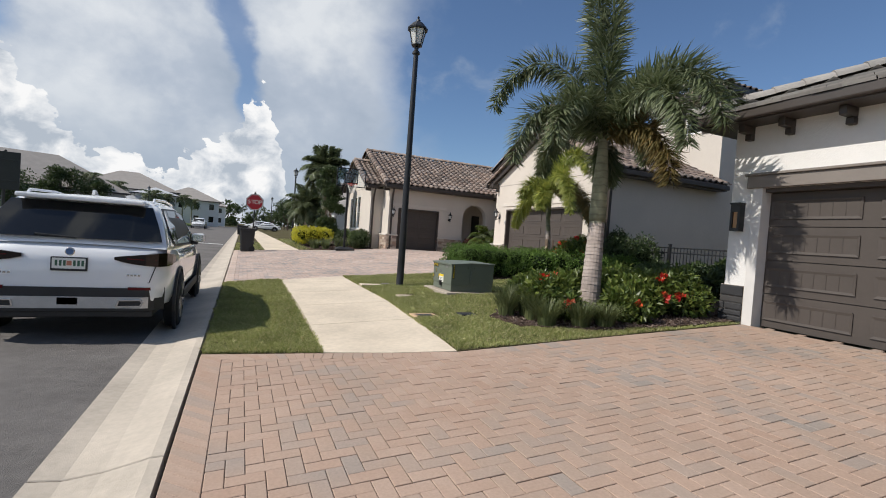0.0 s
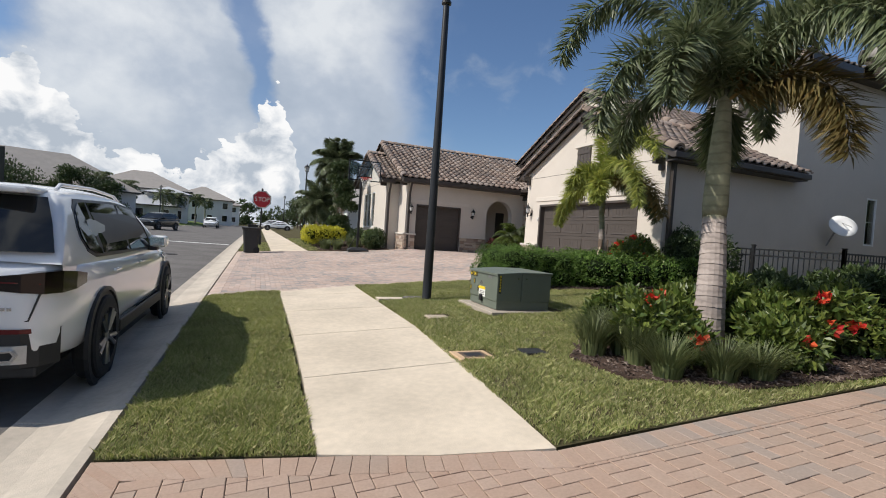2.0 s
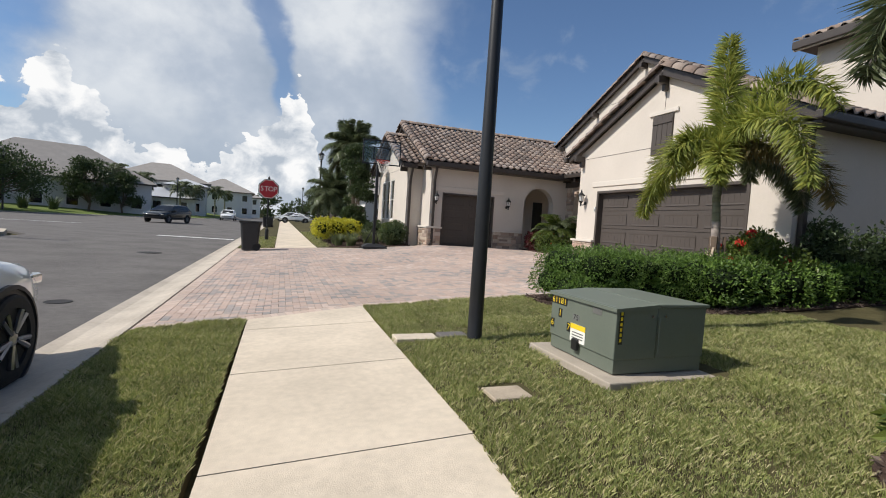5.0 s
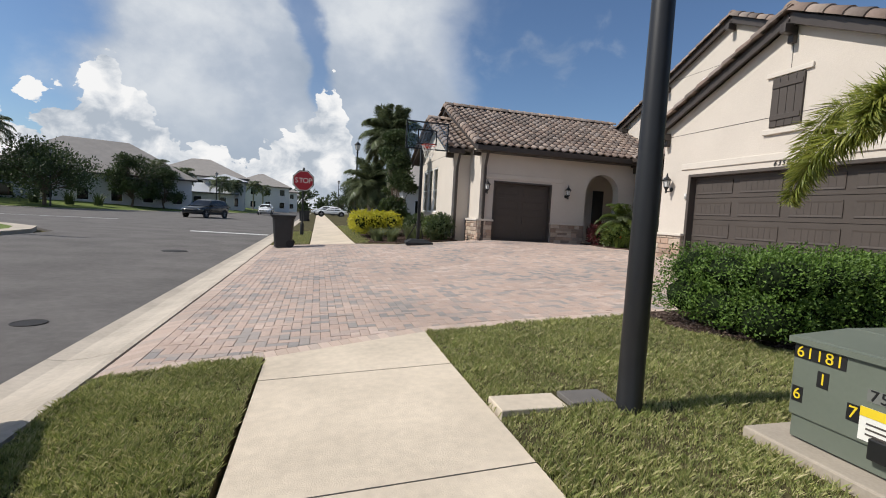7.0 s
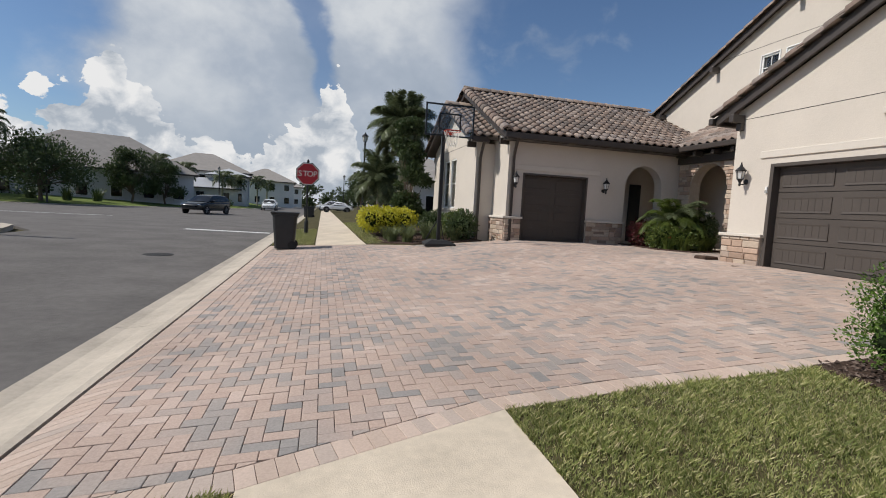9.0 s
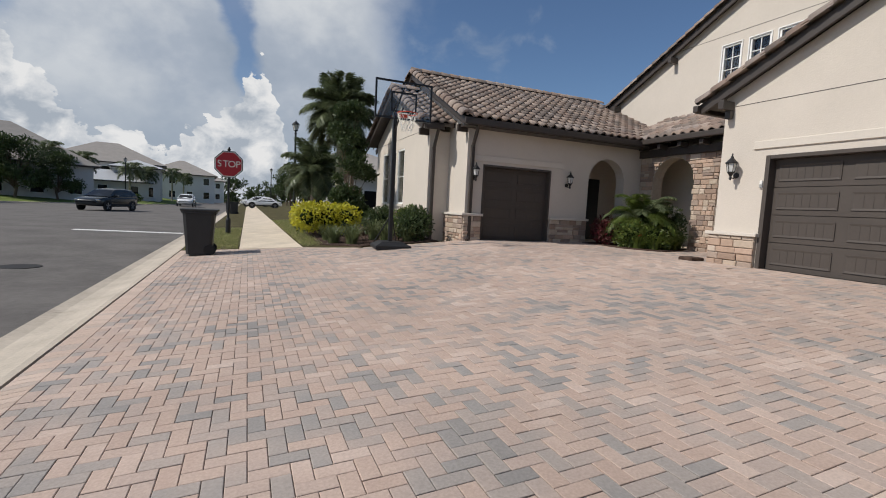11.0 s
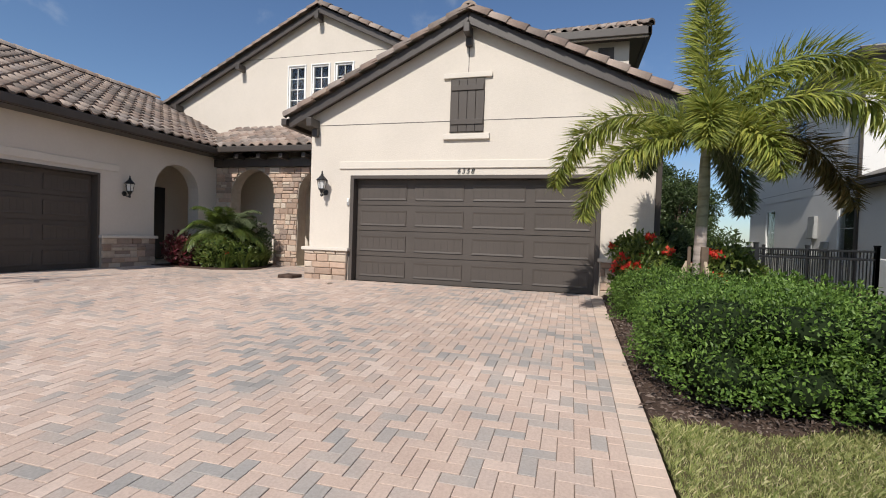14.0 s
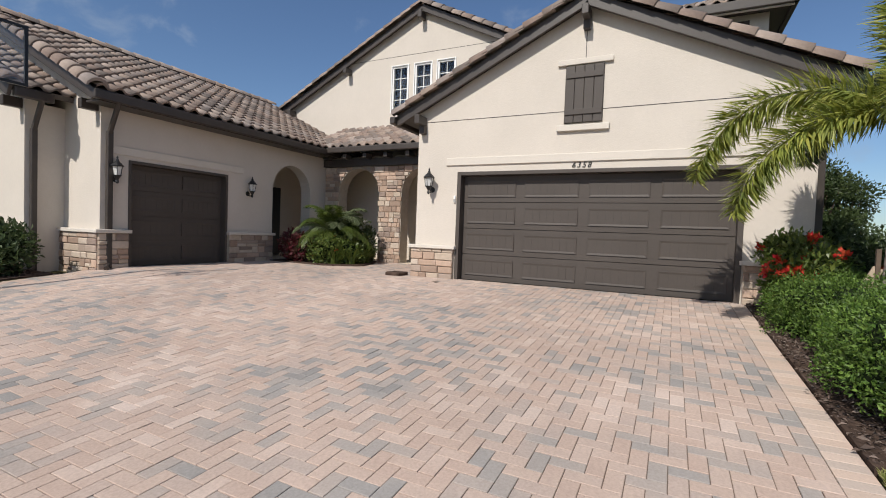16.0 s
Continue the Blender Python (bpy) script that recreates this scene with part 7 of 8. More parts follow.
# ---- cars ----
def car(x, y, z, rz, paint, label, suv=True, plate_mat=None, detail=True):
    """A road car, built from its rear bumper (y = 0) to its nose, centred on x."""
    ob = thing("car", x, y, z, label, "car", rz=rz)
    H = 1.0 if suv else 0.86
    ST = [(0.00, 0.70, 0.44, 0.86), (0.03, 0.80, 0.40, 0.97), (0.12, 0.875, 0.36, 1.05), (0.40, 0.925, 0.33, 1.07), (1.0, 0.945, 0.33, 1.04), (1.8, 0.94, 0.31, 1.02), (2.6, 0.94, 0.31, 1.01), (3.3, 0.94, 0.31, 1.01), (3.75, 0.93, 0.31, 0.99), (4.2, 0.90, 0.33, 0.92), (4.5, 0.83, 0.36, 0.84), (4.66, 0.72, 0.42, 0.74), (4.71, 0.58, 0.48, 0.66)]
    bm = bmesh.new()
    rings = []
    for yy, hw, zb, zt in ST:
        zb, zt = zb, zt * H
        half = [(0, zb), (hw * 0.86, zb), (hw * 0.97, zb + 0.06), (hw * 0.995, zb + 0.2), (hw, zb + (zt - zb) * 0.55), (hw * 0.985, zb + (zt - zb) * 0.78), (hw * 0.955, zt - 0.05), (hw * 0.90, zt), (hw * 0.5, zt + 0.015), (0, zt + 0.02)]
        ring = half + [(-a, b) for a, b in reversed(half[1:-1])]
        rings.append([bm.verts.new((a, yy, b)) for a, b in ring])
    n = len(rings[0])
    for p, q in zip(rings, rings[1:]):
        for i in range(n):
            bm.faces.new((p[i], p[(i + 1) % n], q[(i + 1) % n], q[i]))
    bm.faces.new(rings[0])
    bm.faces.new(list(reversed(rings[-1])))
    bmesh.ops.recalc_face_normals(bm, faces=bm.faces[:])
    body = part("body", bm, paint, ob, local=True, smooth_it=True)
    # cabin
    top = 1.63 if suv else 1.42
    belt = 1.03 * H
    prof = [(0.10, belt), (0.30, belt + 0.30 * (top - belt) / 0.63), (0.50, top - 0.10), (0.62, top - 0.05), (1.2, top), (1.9, top), (2.5, top - 0.05), (2.72, top - 0.11), (3.15, belt + 0.24), (3.52, belt - 0.02)]
    if not suv:
        prof = [(0.55, belt), (0.9, belt + 0.2), (1.3, top - 0.06), (1.8, top), (2.2, top), (2.5, top - 0.05), (2.9, belt + 0.22), (3.4, belt - 0.02)]
    hw = lambda zz: 0.885 - 0.225 * (max(0, zz - belt) / (top - belt)) ** 1.35
    bm = bmesh.new()
    rings = []
    for i, (a, b) in enumerate(prof):
        fwd = -0.015 if i < 3 else 0.015 if i > len(prof) - 4 else 0.0
        rise = max(0.02, b - belt)
        half = [(0.885, belt - 0.08, 0.0), (0.888, belt - 0.02, 0.0), (hw(belt + 0.3 * rise), belt + 0.3 * rise, 0.0), (hw(belt + 0.65 * rise), belt + 0.65 * rise, 0.0), (hw(belt + 0.9 * rise), belt + 0.9 * rise, 0.0),
                (hw(b) - 0.05, belt + rise - 0.004, fwd * 0.3), (hw(b) * 0.6, belt + rise + 0.012, fwd * 0.8), (0.0, belt + rise + 0.02, fwd)]
        rings.append([bm.verts.new((x, a + d, z)) for x, z, d in half] + [bm.verts.new((-x, a + d, z)) for x, z, d in reversed(half[:-1])])
    for p, q in zip(rings, rings[1:]):
        for i in range(len(p) - 1):
            bm.faces.new((p[i], p[i + 1], q[i + 1], q[i]))
    bmesh.ops.recalc_face_normals(bm, faces=bm.faces[:])
    cabin = part("cabin", bm, paint, ob, local=True, smooth_it=True)
    if detail:
        sub = cabin.modifiers.new("round", "SUBSURF")
        sub.levels = sub.render_levels = 2

    def glass_side(name, pts, s, mat=CAR_GLASS, off=0.008):
        bm = bmesh.new()
        vs = [bm.verts.new((s * (hw(b) + off), a, b)) for a, b in pts]
        f = bm.faces.new(vs if s > 0 else list(reversed(vs)))
        ex = bmesh.ops.extrude_face_region(bm, geom=[f])
        bmesh.ops.translate(bm, verts=[v for v in ex["geom"] if isinstance(v, bmesh.types.BMVert)], vec=(-s * 0.02, 0, 0))
        bmesh.ops.recalc_face_normals(bm, faces=bm.faces[:])
        part(name, bm, mat, ob, local=True)

    b0, t0 = belt + 0.03, top - 0.12
    if suv:
        panes = [[(0.62, b0 + 0.17), (0.70, b0 + 0.07), (0.86, b0 + 0.02), (1.02, b0 + 0.01), (1.02, t0), (0.84, t0 - 0.01), (0.72, t0 - 0.07), (0.64, t0 - 0.20)], [(1.07, b0 + 0.02), (1.92, b0), (1.92, t0 + 0.01), (1.07, t0)], [(1.99, b0), (3.0, b0 - 0.01), (2.86, b0 + 0.20), (2.60, t0 - 0.03), (1.99, t0 + 0.01)]]
    else:
        panes = [[(1.0, b0), (1.9, b0), (1.9, t0), (1.35, t0 - 0.02)], [(1.95, b0), (2.9, b0), (2.45, t0), (1.95, t0)]]
    if suv:
        for s in (-1, 1):
            glass_side("window_surround", [(0.585, b0 + 0.16), (0.68, b0 + 0.045), (0.86, b0 - 0.01), (1.5, b0 - 0.025), (3.08, b0 - 0.035), (2.88, b0 + 0.22), (2.61, t0 - 0.005), (1.95, t0 + 0.035), (0.82, t0 + 0.02), (0.69, t0 - 0.05), (0.60, t0 - 0.2)], s, BLACK, 0.002)
    for pts in panes:
        for s in (-1, 1):
            glass_side("side_window", pts, s)

    def across(name, p0, p1, k0, k1, mat, off=0.012, cz=0.02):
        """A curved sheet across the car between two profile points, k of the half width."""
        (a0, z0), (a1, z1) = p0, p1
        nrm = Vector((0, -(z1 - z0), (a1 - a0))).normalized() * off
        if nrm.z < 0:
            nrm = -nrm
        bm = bmesh.new()
        rows = []
        for t in (0, 0.5, 1):
            a, zz, k = a0 + (a1 - a0) * t, z0 + (z1 - z0) * t, k0 + (k1 - k0) * t
            fwd = -0.04 if a0 < 1.5 else 0.04
            rows.append([bm.verts.new(Vector((hw(zz) * k * u, a + fwd * min(1, (1 - k * abs(u)) / 0.45), zz + 0.01)) + nrm) for u in (-1, -0.8, -0.55 / k, 0, 0.55 / k, 0.8, 1)])
        for p, q in zip(rows, rows[1:]):
            for i in range(6):
                bm.faces.new((p[i], p[i + 1], q[i + 1], q[i]))
        part(name, bm, mat, ob, local=True, smooth_it=True)

    if suv:
        across("rear_window", (0.145, belt + 0.07), (0.475, top - 0.135), 0.95, 0.92, CAR_GLASS, 0.026)
        part("rear_spoiler", box((-0.60, 0.30, top - 0.095), (0.60, 0.66, top - 0.04), 0.02), paint, ob, local=True)
        across("windscreen", (2.76, top - 0.14), (3.42, belt + 0.05), 0.90, 0.93, CAR_GLASS, 0.015)
    else:
        across("rear_window", (0.62, belt + 0.05), (1.22, top - 0.1), 0.9, 0.88, CAR_GLASS, 0.02)
        across("windscreen", (2.56, top - 0.1), (3.3, belt + 0.05), 0.88, 0.92, CAR_GLASS, 0.02)
    # wheels
    for wy in (0.90, 3.765):
        for s in (-1, 1):
            well = part("wheel_arch", lathe([(0.435, -0.02), (0.435, 0.012), (0.40, 0.018), (0.395, 0.0), (0.02, 0.0)], 28), BLACK_PLASTIC, ob, local=True)
            well.matrix_basis = pose(s * 0.945, wy, 0.36, 0, 90 * s, 0)
            tyre = part("wheel", lathe([(0.20, -0.12), (0.345, -0.115), (0.36, -0.09), (0.362, 0.0), (0.355, 0.03), (0.33, 0.042), (0.25, 0.044), (0.245, 0.02), (0.03, 0.015)], 30), RUBBER, ob, local=True, smooth_it=False)
            tyre.matrix_basis = pose(s * 0.935, wy, 0.36, 0, 90 * s, 0)
            bm = lathe([(0.06, 0.02), (0.065, 0.035), (0.03, 0.042)], 14)
            for k in range(5):
                a = math.tau * k / 5
                for da in (-0.16, 0.16):
                    p = (0.05 * math.cos(a), 0.05 * math.sin(a), 0.03)
                    q = (0.245 * math.cos(a + da), 0.245 * math.sin(a + da), 0.034)
                    add_tube(bm, p, q, 0.020, 0.024, 6)
            part("rim", bm, simple("alloy", (0.30, 0.30, 0.31), 0.3, 0.9), tyre, local=True)
    for s in (-1, 1):
        part("sill", box((s * 0.955 - 0.02, 1.33, 0.30), (s * 0.955 + 0.015, 3.32, 0.42), 0.015), BLACK_PLASTIC, ob, local=True)
        mir = part("mirror", box((s * 0.99 - 0.10, 2.78, belt + 0.01), (s * 0.99 + 0.10, 2.98, belt + 0.16), 0.045), paint, ob, local=True)
        part("mirror_foot", box((s * 0.93 - 0.05, 2.80, belt - 0.03), (s * 0.93 + 0.06, 2.94, belt + 0.03), 0.015), BLACK_PLASTIC, mir, local=True)
        part("mirror_glass", box((s * 0.99 - 0.08, 2.772, belt + 0.03), (s * 0.99 + 0.08, 2.782, belt + 0.14), 0.004), CHROME, mir, local=True)
        for hy in (1.15, 2.15):
            part("door_handle", box((s * 0.945 - 0.012, hy, 0.90 * H), (s * 0.945 + 0.014, hy + 0.2, 0.925 * H), 0.008), paint, ob, local=True)
        bm = bmesh.new()
        rows = [[], [], [], []]
        for u, yy, zl, zh in ((0.40, 0.0, 0.915, 0.945), (0.50, 0.0, 0.885, 0.96), (0.60, 0.0, 0.868, 0.972), (0.70, 0.0, 0.858, 0.985), (0.80, 0.03, 0.85, 1.0), (0.875, 0.12, 0.85, 1.005), (0.912, 0.25, 0.86, 0.99), (0.93, 0.40, 0.89, 0.965)):
            for row, zz, d in zip(rows, (zl, zl, zh, zh), (0.05, -0.018, -0.018, 0.05)):
                row.append(bm.verts.new((s * (u - (d if u > 0.78 else 0)), yy + (d if u < 0.88 else 0), zz * H)))
        for p, q in zip(rows, rows[1:]):
            for i in range(len(p) - 1):
                bm.faces.new((p[i], p[i + 1], q[i + 1], q[i]))
        bmesh.ops.recalc_face_normals(bm, faces=bm.faces[:])
        part("tail_light", bm, TAIL, ob, local=True)
        part("light_strip", plate([(0.52, 0.925 * H), (0.66, 0.92 * H), (0.80, 0.915 * H), (0.80, 0.922 * H), (0.66, 0.93 * H), (0.52, 0.935 * H)], [], -0.004, lambda u, v, w: (s * u, -0.019 + w + 0.3 * max(0, u - 0.70), v)), TAIL_RED, ob, local=True)
        part("headlight", box((s * 0.70 - 0.15, 4.36, 0.70 * H), (s * 0.70 + 0.13, 4.60, 0.80 * H), 0.03), CHROME, ob, local=True)
        if detail:
            part("reflector", plate([(0.54, 0.58), (0.70, 0.58), (0.80, 0.575), (0.86, 0.575), (0.86, 0.605), (0.80, 0.61), (0.70, 0.61), (0.54, 0.612)], [], 0.02, lambda u, v, w: (s * u, -0.018 + w + 3.2 * max(0, u - 0.66) ** 2, v)), TAIL_RED, ob, local=True)
            ex = part("exhaust", plate([(0.44, 0.395), (0.68, 0.40), (0.70, 0.44), (0.68, 0.475), (0.46, 0.47)], [[(0.46, 0.405), (0.665, 0.41), (0.682, 0.44), (0.665, 0.463), (0.47, 0.458)]], 0.10, lambda u, v, w: (s * u, -0.045 + w, v)), CHROME, ob, local=True)
            part("exhaust_inside", plate([(0.46, 0.405), (0.665, 0.41), (0.682, 0.44), (0.665, 0.463), (0.47, 0.458)], [], 0.02, lambda u, v, w: (s * u, -0.028 + w, v)), BLACK, ob, local=True)
            bm = bmesh.new()
            pts = [(0.72, top - 0.04), (0.80, top + 0.005), (1.6, top + 0.02), (2.3, top - 0.015), (2.46, top - 0.06)]
            for (a, b), (c, d) in zip(pts, pts[1:]):
                add_tube(bm, (s * 0.625, a, b), (s * 0.625, c, d), 0.016, seg=8)
            part("roof_rail", bm, paint, ob, local=True)

    def wrap(name, half, z0, z1, off, mat):
        """A band round the rear corners, proud of the bumper by off."""
        us = [half * k / 10 for k in range(-10, 11)]
        yy = lambda u: 3.2 * max(0, abs(u) - 0.66) ** 2
        bm = bmesh.new()
        rows = [[bm.verts.new((u, yy(u) - off + d, zz)) for u in us] for zz, d in ((z0, 0.05), (z0, 0), (z1, 0), (z1, 0.05))]
        for p, q in zip(rows, rows[1:]):
            for i in range(len(us) - 1):
                bm.faces.new((p[i], p[i + 1], q[i + 1], q[i]))
        part(name, bm, mat, ob, local=True)

    part("grille", box((-0.32, 4.62, 0.45), (0.32, 4.70, 0.72), 0.02), BLACK_PLASTIC, ob, local=True)
    if detail:
        wrap("bumper_band", 0.88, 0.345, 0.60, 0.012, BLACK_PLASTIC)
        wrap("diffuser", 0.74, 0.375, 0.50, 0.022, simple("silver_trim", (0.45, 0.45, 0.45), 0.35, 0.6))
        part("under_shadow_panel", box((-0.78, 0.05, 0.26), (0.78, 4.5, 0.345), 0.02), BLACK_PLASTIC, ob, local=True)
        part("tow_cover", box((-0.10, -0.022, 0.405), (0.10, 0.02, 0.50), 0.01), BLACK_PLASTIC, ob, local=True)
        part("tailgate_seam", plate([(-0.74, 0.66), (0.74, 0.66), (0.80, 0.86), (0.79, 0.86), (0.732, 0.666), (-0.732, 0.666), (-0.79, 0.86), (-0.80, 0.86)], [], 0.03, lambda u, v, w: (u, -0.003 + w + 0.12 * max(0, abs(u) - 0.66), v)), BLACK_PLASTIC, ob, local=True)
        pl = part("number_plate", box((-0.16, -0.022, 0.775), (0.16, 0.004, 0.925), 0.004), BLACK, ob, "number plate in a dark frame", local=True)
        part("plate_face", box((-0.145, -0.026, 0.80), (0.145, -0.021, 0.912)), WHITE_LABEL, pl, local=True)
        part("plate_mark", box((-0.02, -0.028, 0.835), (0.025, -0.025, 0.885)), simple("orange_mark", (0.5, 0.2, 0.12), 0.6), pl, local=True)
        for k in range(6):
            ux = -0.12 + 0.036 * k + (0.05 if k > 2 else 0)
            part("plate_bar", box((ux, -0.028, 0.83), (ux + 0.022, -0.025, 0.89)), simple("plate_green", (0.05, 0.12, 0.07), 0.6), pl, local=True)
        bd = part("badge", lathe([(0.045, 0.0), (0.045, 0.008), (0.04, 0.012)], 20), CHROME, ob, local=True)
        bd.matrix_basis = pose(0, -0.004, 0.985, 90, 0, 0)
        bd2 = part("badge_centre", lathe([(0.034, 0.012), (0.034, 0.014)], 20), simple("badge_blue", (0.08, 0.16, 0.32), 0.4), bd, local=True)
        for k, u in enumerate((-0.62, 0.52)):
            for j in range(4):
                part("badge_bar", box((u + j * 0.035, -0.006, 0.735), (u + j * 0.035 + 0.024, 0.01, 0.755)), CHROME, ob, local=True)
        part("antenna_fin", plate([(0.72, top), (0.92, top), (0.78, top + 0.06), (0.74, top + 0.06)], [], 0.03, lambda u, v, w: (-0.015 + w, u, v)), paint, ob, local=True)
        part("rear_wiper", tube((0.02, 0.09, belt + 0.10), (-0.34, 0.10, belt + 0.12), 0.012, seg=6), BLACK, ob, local=True)
    return ob


car(-1.67, 6.12, -0.055, 0, CAR_PAINT, "white sport utility car parked at the kerb")
car(-7.6, 55.5, 0.05, 160, CAR_DARK, "dark sport utility car waiting at the junction", detail=False)
car(5.6, 78.0, 0.35, 90, CAR_PAINT, "white saloon parked across a driveway", False, detail=False)
car(-6.2, 84.0, 0.05, 180, CAR_PAINT, "white pickup-like car on the far road", detail=False)
car(4.9, 92.0, 0.3, 90, CAR_PAINT, "white car parked on a far driveway", detail=False)


# ---- houses and trees across the junction ----
def far_house(x, y, w, d, h, roof_h, rz, wall_m, roof_m, label, seed, over=0.6, storeys=2):
    ob = thing("house", x, y, 0.1, label, "house", rz=rz)
    part("wall", box((-w / 2, -d / 2, -0.3), (w / 2, d / 2, h)), wall_m, ob, local=True)
    bm = bmesh.new()
    a, b = w / 2 + over, d / 2 + over
    run = min(a, b)
    v = [bm.verts.new(p) for p in ((-a, -b, h - 0.15), (a, -b, h - 0.15), (a, b, h - 0.15), (-a, b, h - 0.15), (-a, -b, h), (a, -b, h), (a, b, h), (-a, b, h), (-a + run, 0 if a > b else -b + run, h + roof_h), (a - run, 0 if a > b else b - run, h + roof_h))]
    for f in ((0, 3, 2, 1), (0, 1, 5, 4), (1, 2, 6, 5), (2, 3, 7, 6), (3, 0, 4, 7)):
        bm.faces.new([v[i] for i in f])
    if a > b:
        for f in ((4, 5, 9, 8), (5, 6, 9), (6, 7, 8, 9), (7, 4, 8)):
            bm.faces.new([v[i] for i in f])
    else:
        for f in ((4, 5, 8), (5, 6, 9, 8), (6, 7, 9), (7, 4, 8, 9)):
            bm.faces.new([v[i] for i in f])
    part("roof", bm, roof_m, ob, local=True)
    part("fascia", plate(rect(-a, -b, a, b), [rect(-a + 0.08, -b + 0.08, a - 0.08, b - 0.08)], 0.2, lambda u, q, t: (u, q, h - 0.2 + t)), BROWN, ob, local=True)
    rng = random.Random(seed)
    for side, span in (("f", w), ("r", d), ("l", d)):
        n = int(span / 3)
        for s in range(storeys):
            for i in range(n):
                c = -span / 2 + span * (i + 0.5) / n
                z0 = 0.9 + s * 3.0
                if side == "f":
                    q = box((c - 0.55, -d / 2 - 0.04, z0), (c + 0.55, -d / 2 + 0.02, z0 + 1.4))
                    e = box((c - 0.62, -d / 2 - 0.03, z0 - 0.07), (c + 0.62, -d / 2 + 0.02, z0 + 1.47))
                else:
                    sg = 1 if side == "r" else -1
                    q = box((sg * w / 2 - 0.04, c - 0.55, z0), (sg * w / 2 + 0.04, c + 0.55, z0 + 1.4))
                    e = box((sg * w / 2 - 0.03, c - 0.62, z0 - 0.07), (sg * w / 2 + 0.03, c + 0.62, z0 + 1.47))
                win = part("window", e, WHITE_FRAME, ob, local=True)
                part("pane", q, CAR_GLASS, win, local=True)
    return ob


ROOF_FAR = simple("far_roof_grey", (0.30, 0.275, 0.25), 0.85, var=0.12, scale=1.5, bump_s=0.3, bump_scale=6)
ROOF_METAL = simple("far_roof_metal", (0.55, 0.56, 0.57), 0.35, 0.3, var=0.05)
far_house(-27, 79, 20, 13, 4.2, 4.6, 24, STUCCO_GREY, ROOF_FAR, "grey one-and-a-half storey house with a broad tile roof", 1, storeys=1)
far_house(-20, 104, 15, 12, 6.0, 3.4, 10, STUCCO_GREY, ROOF_FAR, "grey two-storey house with tiled hip roof", 2)
far_house(-14.5, 96.5, 6, 6, 5.2, 1.3, 10, STUCCO_WHITE, ROOF_METAL, "white bay with pale metal roof", 3)
far_house(-18, 93, 11, 5, 3.0, 1.6, 10, STUCCO_GREY, ROOF_METAL, "low grey porch wing with pale metal roof", 8, storeys=1)
far_house(-12.5, 132, 13, 12, 6.0, 3.2, 5, STUCCO_GREY, ROOF_FAR, "grey two-storey house farther along the road", 4)
far_house(-12, 165, 13, 12, 6.0, 3.2, 5, STUCCO_WHITE, ROOF_FAR, "pale two-storey house in the distance", 5)
far_house(13.5, 48, 12, 12, 3.4, 2.6, 0, STUCCO_WHITE, ROOF_FAR, "white neighbouring house beyond the wing", 6, storeys=1)
far_house(13.5, 72, 12, 13, 5.8, 2.8, 0, STUCCO_WHITE, ROOF_FAR, "white two-storey house farther along the footpath", 7)
far_house(-48, 70, 16, 14, 5.8, 3.2, 30, STUCCO_WHITE, ROOF_FAR, "white two-storey house across the junction", 9)

tree(-25, 62.5, 0.35, 6.2, 4.6, 1.9, 9000, 0.30, DARKLEAF, "broad dark oak across the junction", 301, 0.18, group="trees across the junction", clumps=30)
tree(-20.6, 72, 0.35, 6.4, 2.8, 1.4, 6000, 0.30, DARKLEAF, "dense green tree across the junction", 302, 0.15, group="trees across the junction", clumps=24)
tree(-17.8, 74.5, 0.35, 5.0, 2.2, 1.0, 4000, 0.28, DARKLEAF, "green tree across the junction", 303, 0.12, group="trees across the junction")
tree(-34, 66, 0.35, 6.5, 4.0, 1.8, 7000, 0.32, DARKLEAF, "broad dark tree across the junction", 304, 0.18, group="trees across the junction", clumps=26)
FP = [(k * 360 / 14, 66 - 24 * (k % 4), 2.0, 1.9, PALM_A) for k in range(17)]
for i, (x, y, h) in enumerate(((-28.5, 61.0, 7.0), (-17.0, 79.5, 4.6), (-13.8, 88.0, 4.2), (-12.6, 92.0, 4.0), (-11.8, 112.0, 5.0), (-10.8, 120.0, 4.6), (-19.2, 76.0, 5.2), (-33, 63, 7.6))):
    palm(x, y, 0.4, h, 0.16, 0.13, 0.2, FP, "feather palm across the junction", 330 + i, (0, 0), 0.6, False, 9, "palms across the junction")
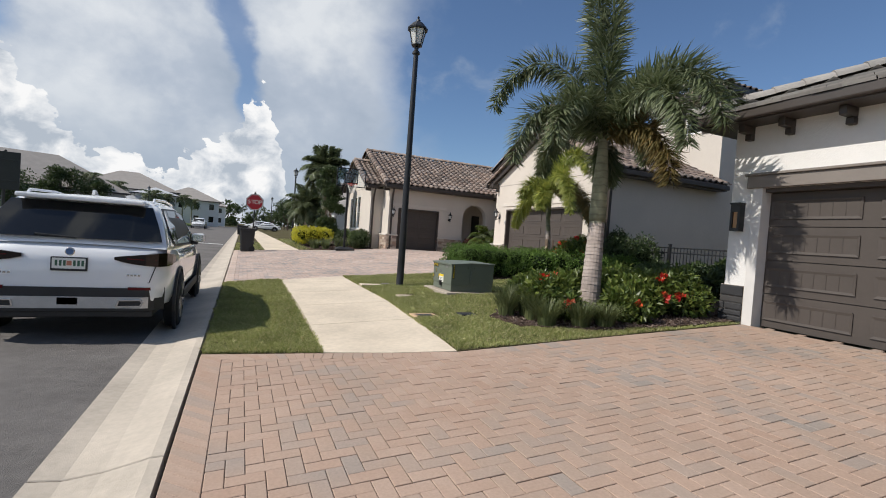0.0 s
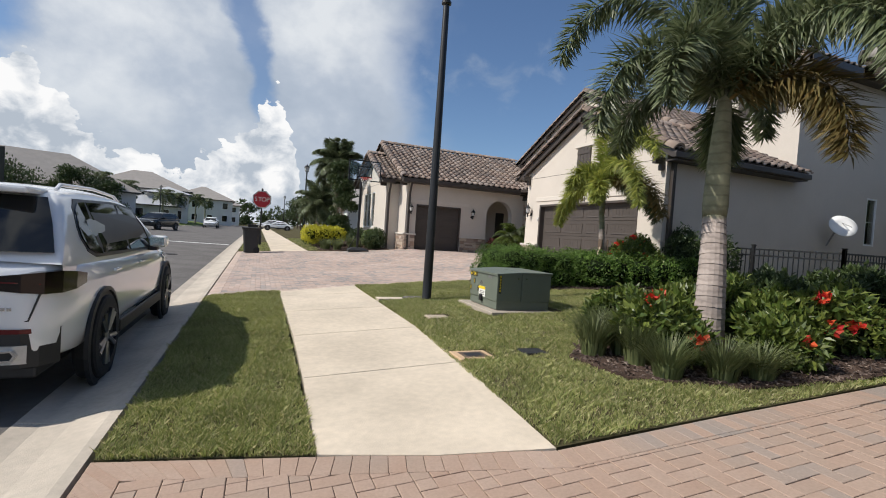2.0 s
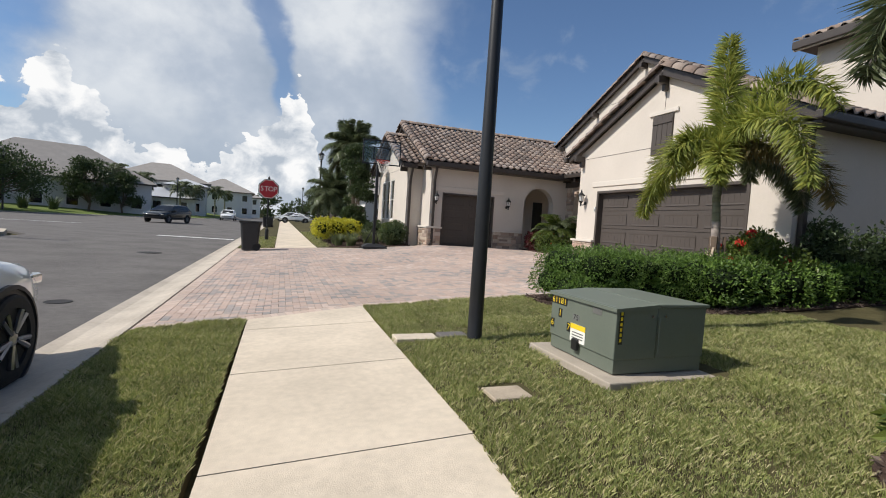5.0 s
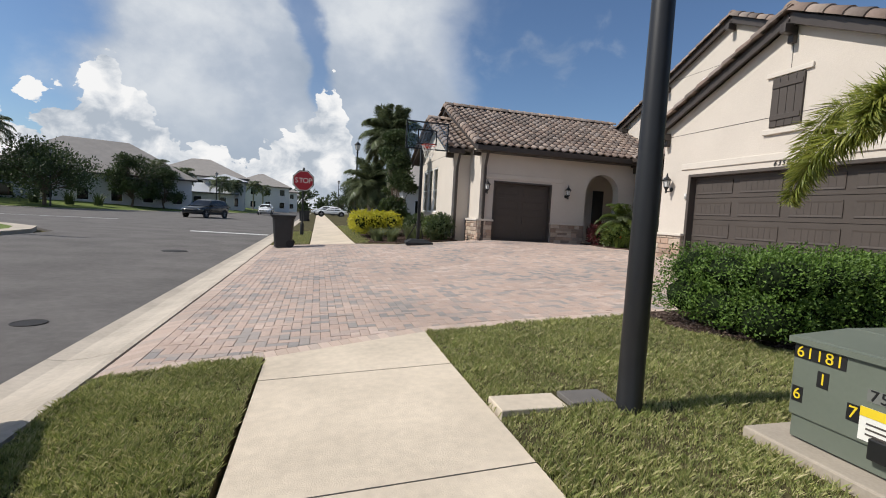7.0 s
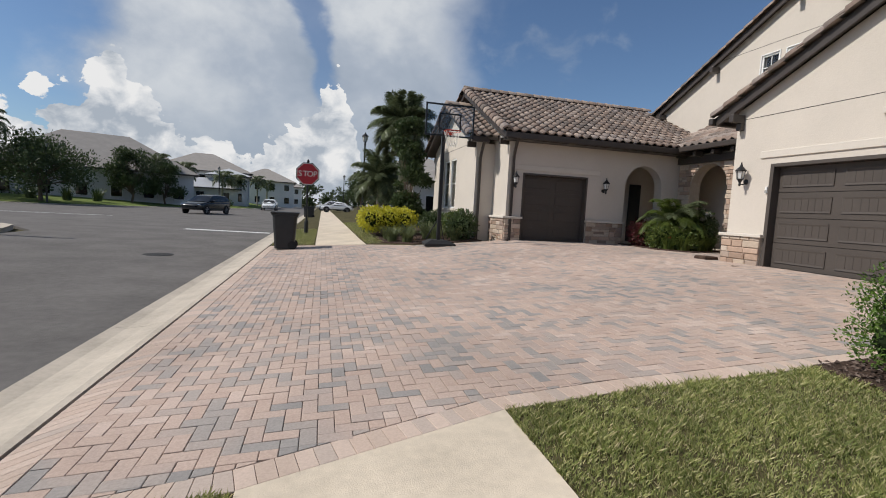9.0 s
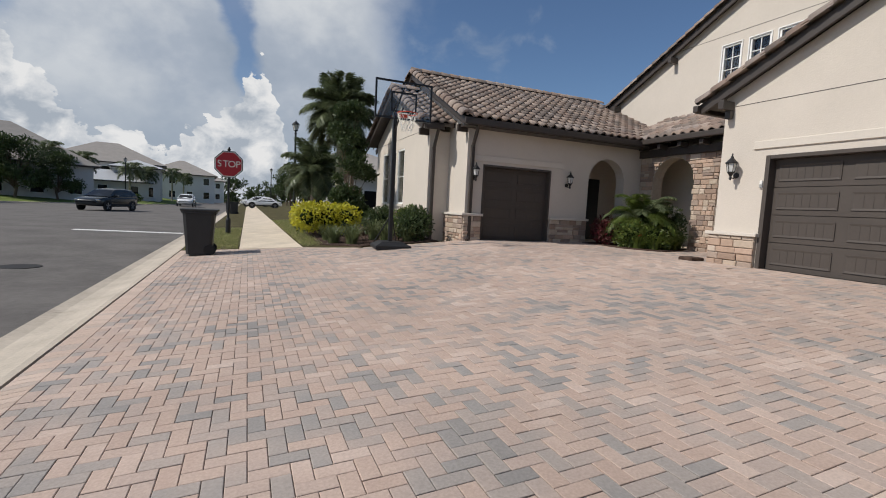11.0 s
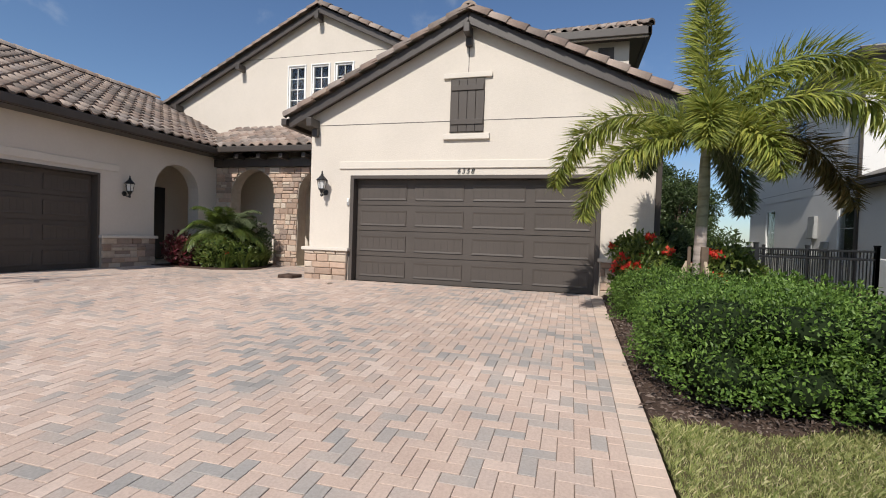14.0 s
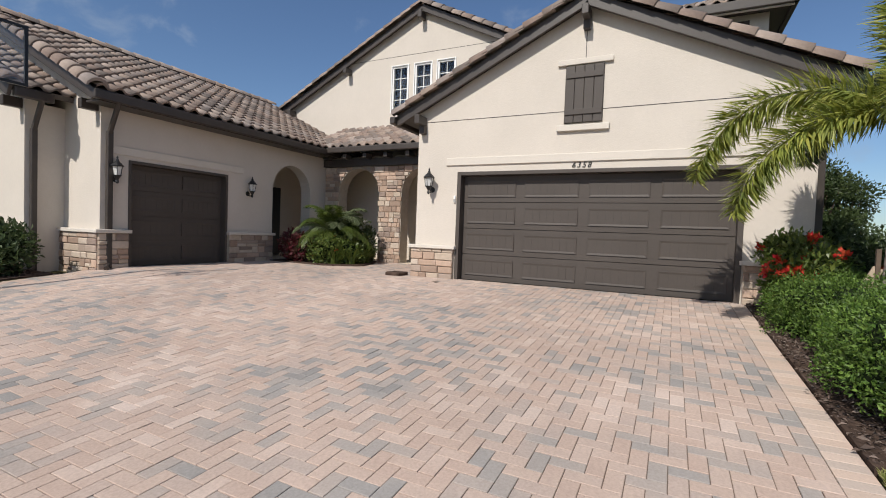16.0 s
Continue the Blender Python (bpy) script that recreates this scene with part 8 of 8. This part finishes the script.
for i in range(16):
    k = i / 15
    x, y = -40 + 27 * k, 65 + 20 * k ** 1.7
    b = [(0, 0, 0.45, 0.9, 0.8, 0.55), (0.9, 0.3, 0.4, 0.7, 0.7, 0.5)]
    shrub("shrub", x - 0.8, y + 2.2, b, 420, 0.26, DARKLEAF if i % 3 else HIB, "low dark shrub along the far pavement", 360 + i, group="shrubs along the far pavement", rise=0.3)
for i, (x, y) in enumerate(((-24.5, 66.2), (-22.6, 68.2), (-27.2, 65.2))):
    grassy(x, y, 90, 1.7, 1.2, DARKLEAF, "large spiky agave across the junction", 380 + i, "spiky plants across the junction", 0.12, 0.4)
for i in range(20):
    x = -75 + i * 9 + 3 * math.sin(i * 7)
    tree(x, 205 + 12 * math.sin(i * 3.1), 0.0, 8 + 2 * math.sin(i * 5), 6.5, 1.5, 900, 1.2, DARKLEAF, "distant dark green tree", 400 + i, 0.3, group="distant tree line", clumps=10)
for i in range(6):
    tree(8.5 + 1.5 * math.sin(i * 2), 52 + i * 17, g(9, 60), 5.5, 2.4, 1.6, 1500, 0.34, DARKLEAF, "green street tree beyond the wing", 440 + i, 0.12, group="trees along the footpath")

# ---- driveways, laid last ----
D2_BORDER = [((10.25, 12.15), (3.5, 12.15)), ((3.5, 12.15), (2.47, 12.08)), ((2.47, 12.08), (0.93, 11.60)), ((0.93, 11.60), (-0.31, 11.42)), ((-0.31, 11.42), (-0.31, 25.0)), ((-0.31, 25.0), (1.1, 24.45)), ((1.1, 24.45), (2.65, 23.85)), ((2.65, 23.85), (3.95, 22.9))]
D2_BORDER = [(b, a) for a, b in D2_BORDER]
paving("driveway_1", DRIVE_2, D2_BORDER, PAVER_A, (3.2, 12.5, 5.7, 14.9), "driveway of pink and grey concrete pavers in herringbone", 5, PAVER_EDGE, -0.11, 12.35 % 0.1005)
D1_BORDER = [((-0.31, 5.22), (-0.31, -6.0)), ((6.8, 4.42), (3.6, 4.46)), ((3.6, 4.46), (2.2, 4.45)), ((2.2, 4.45), (0.86, 4.86)), ((0.86, 4.86), (-0.31, 5.22))]
paving("driveway_2", DRIVE_1, D1_BORDER, PAVER_B, (0.3, 1.6, 2.8, 4.0), "driveway of reddish brown concrete pavers in herringbone", 6, PAVER_B, -0.11, 4.225 % 0.1005)
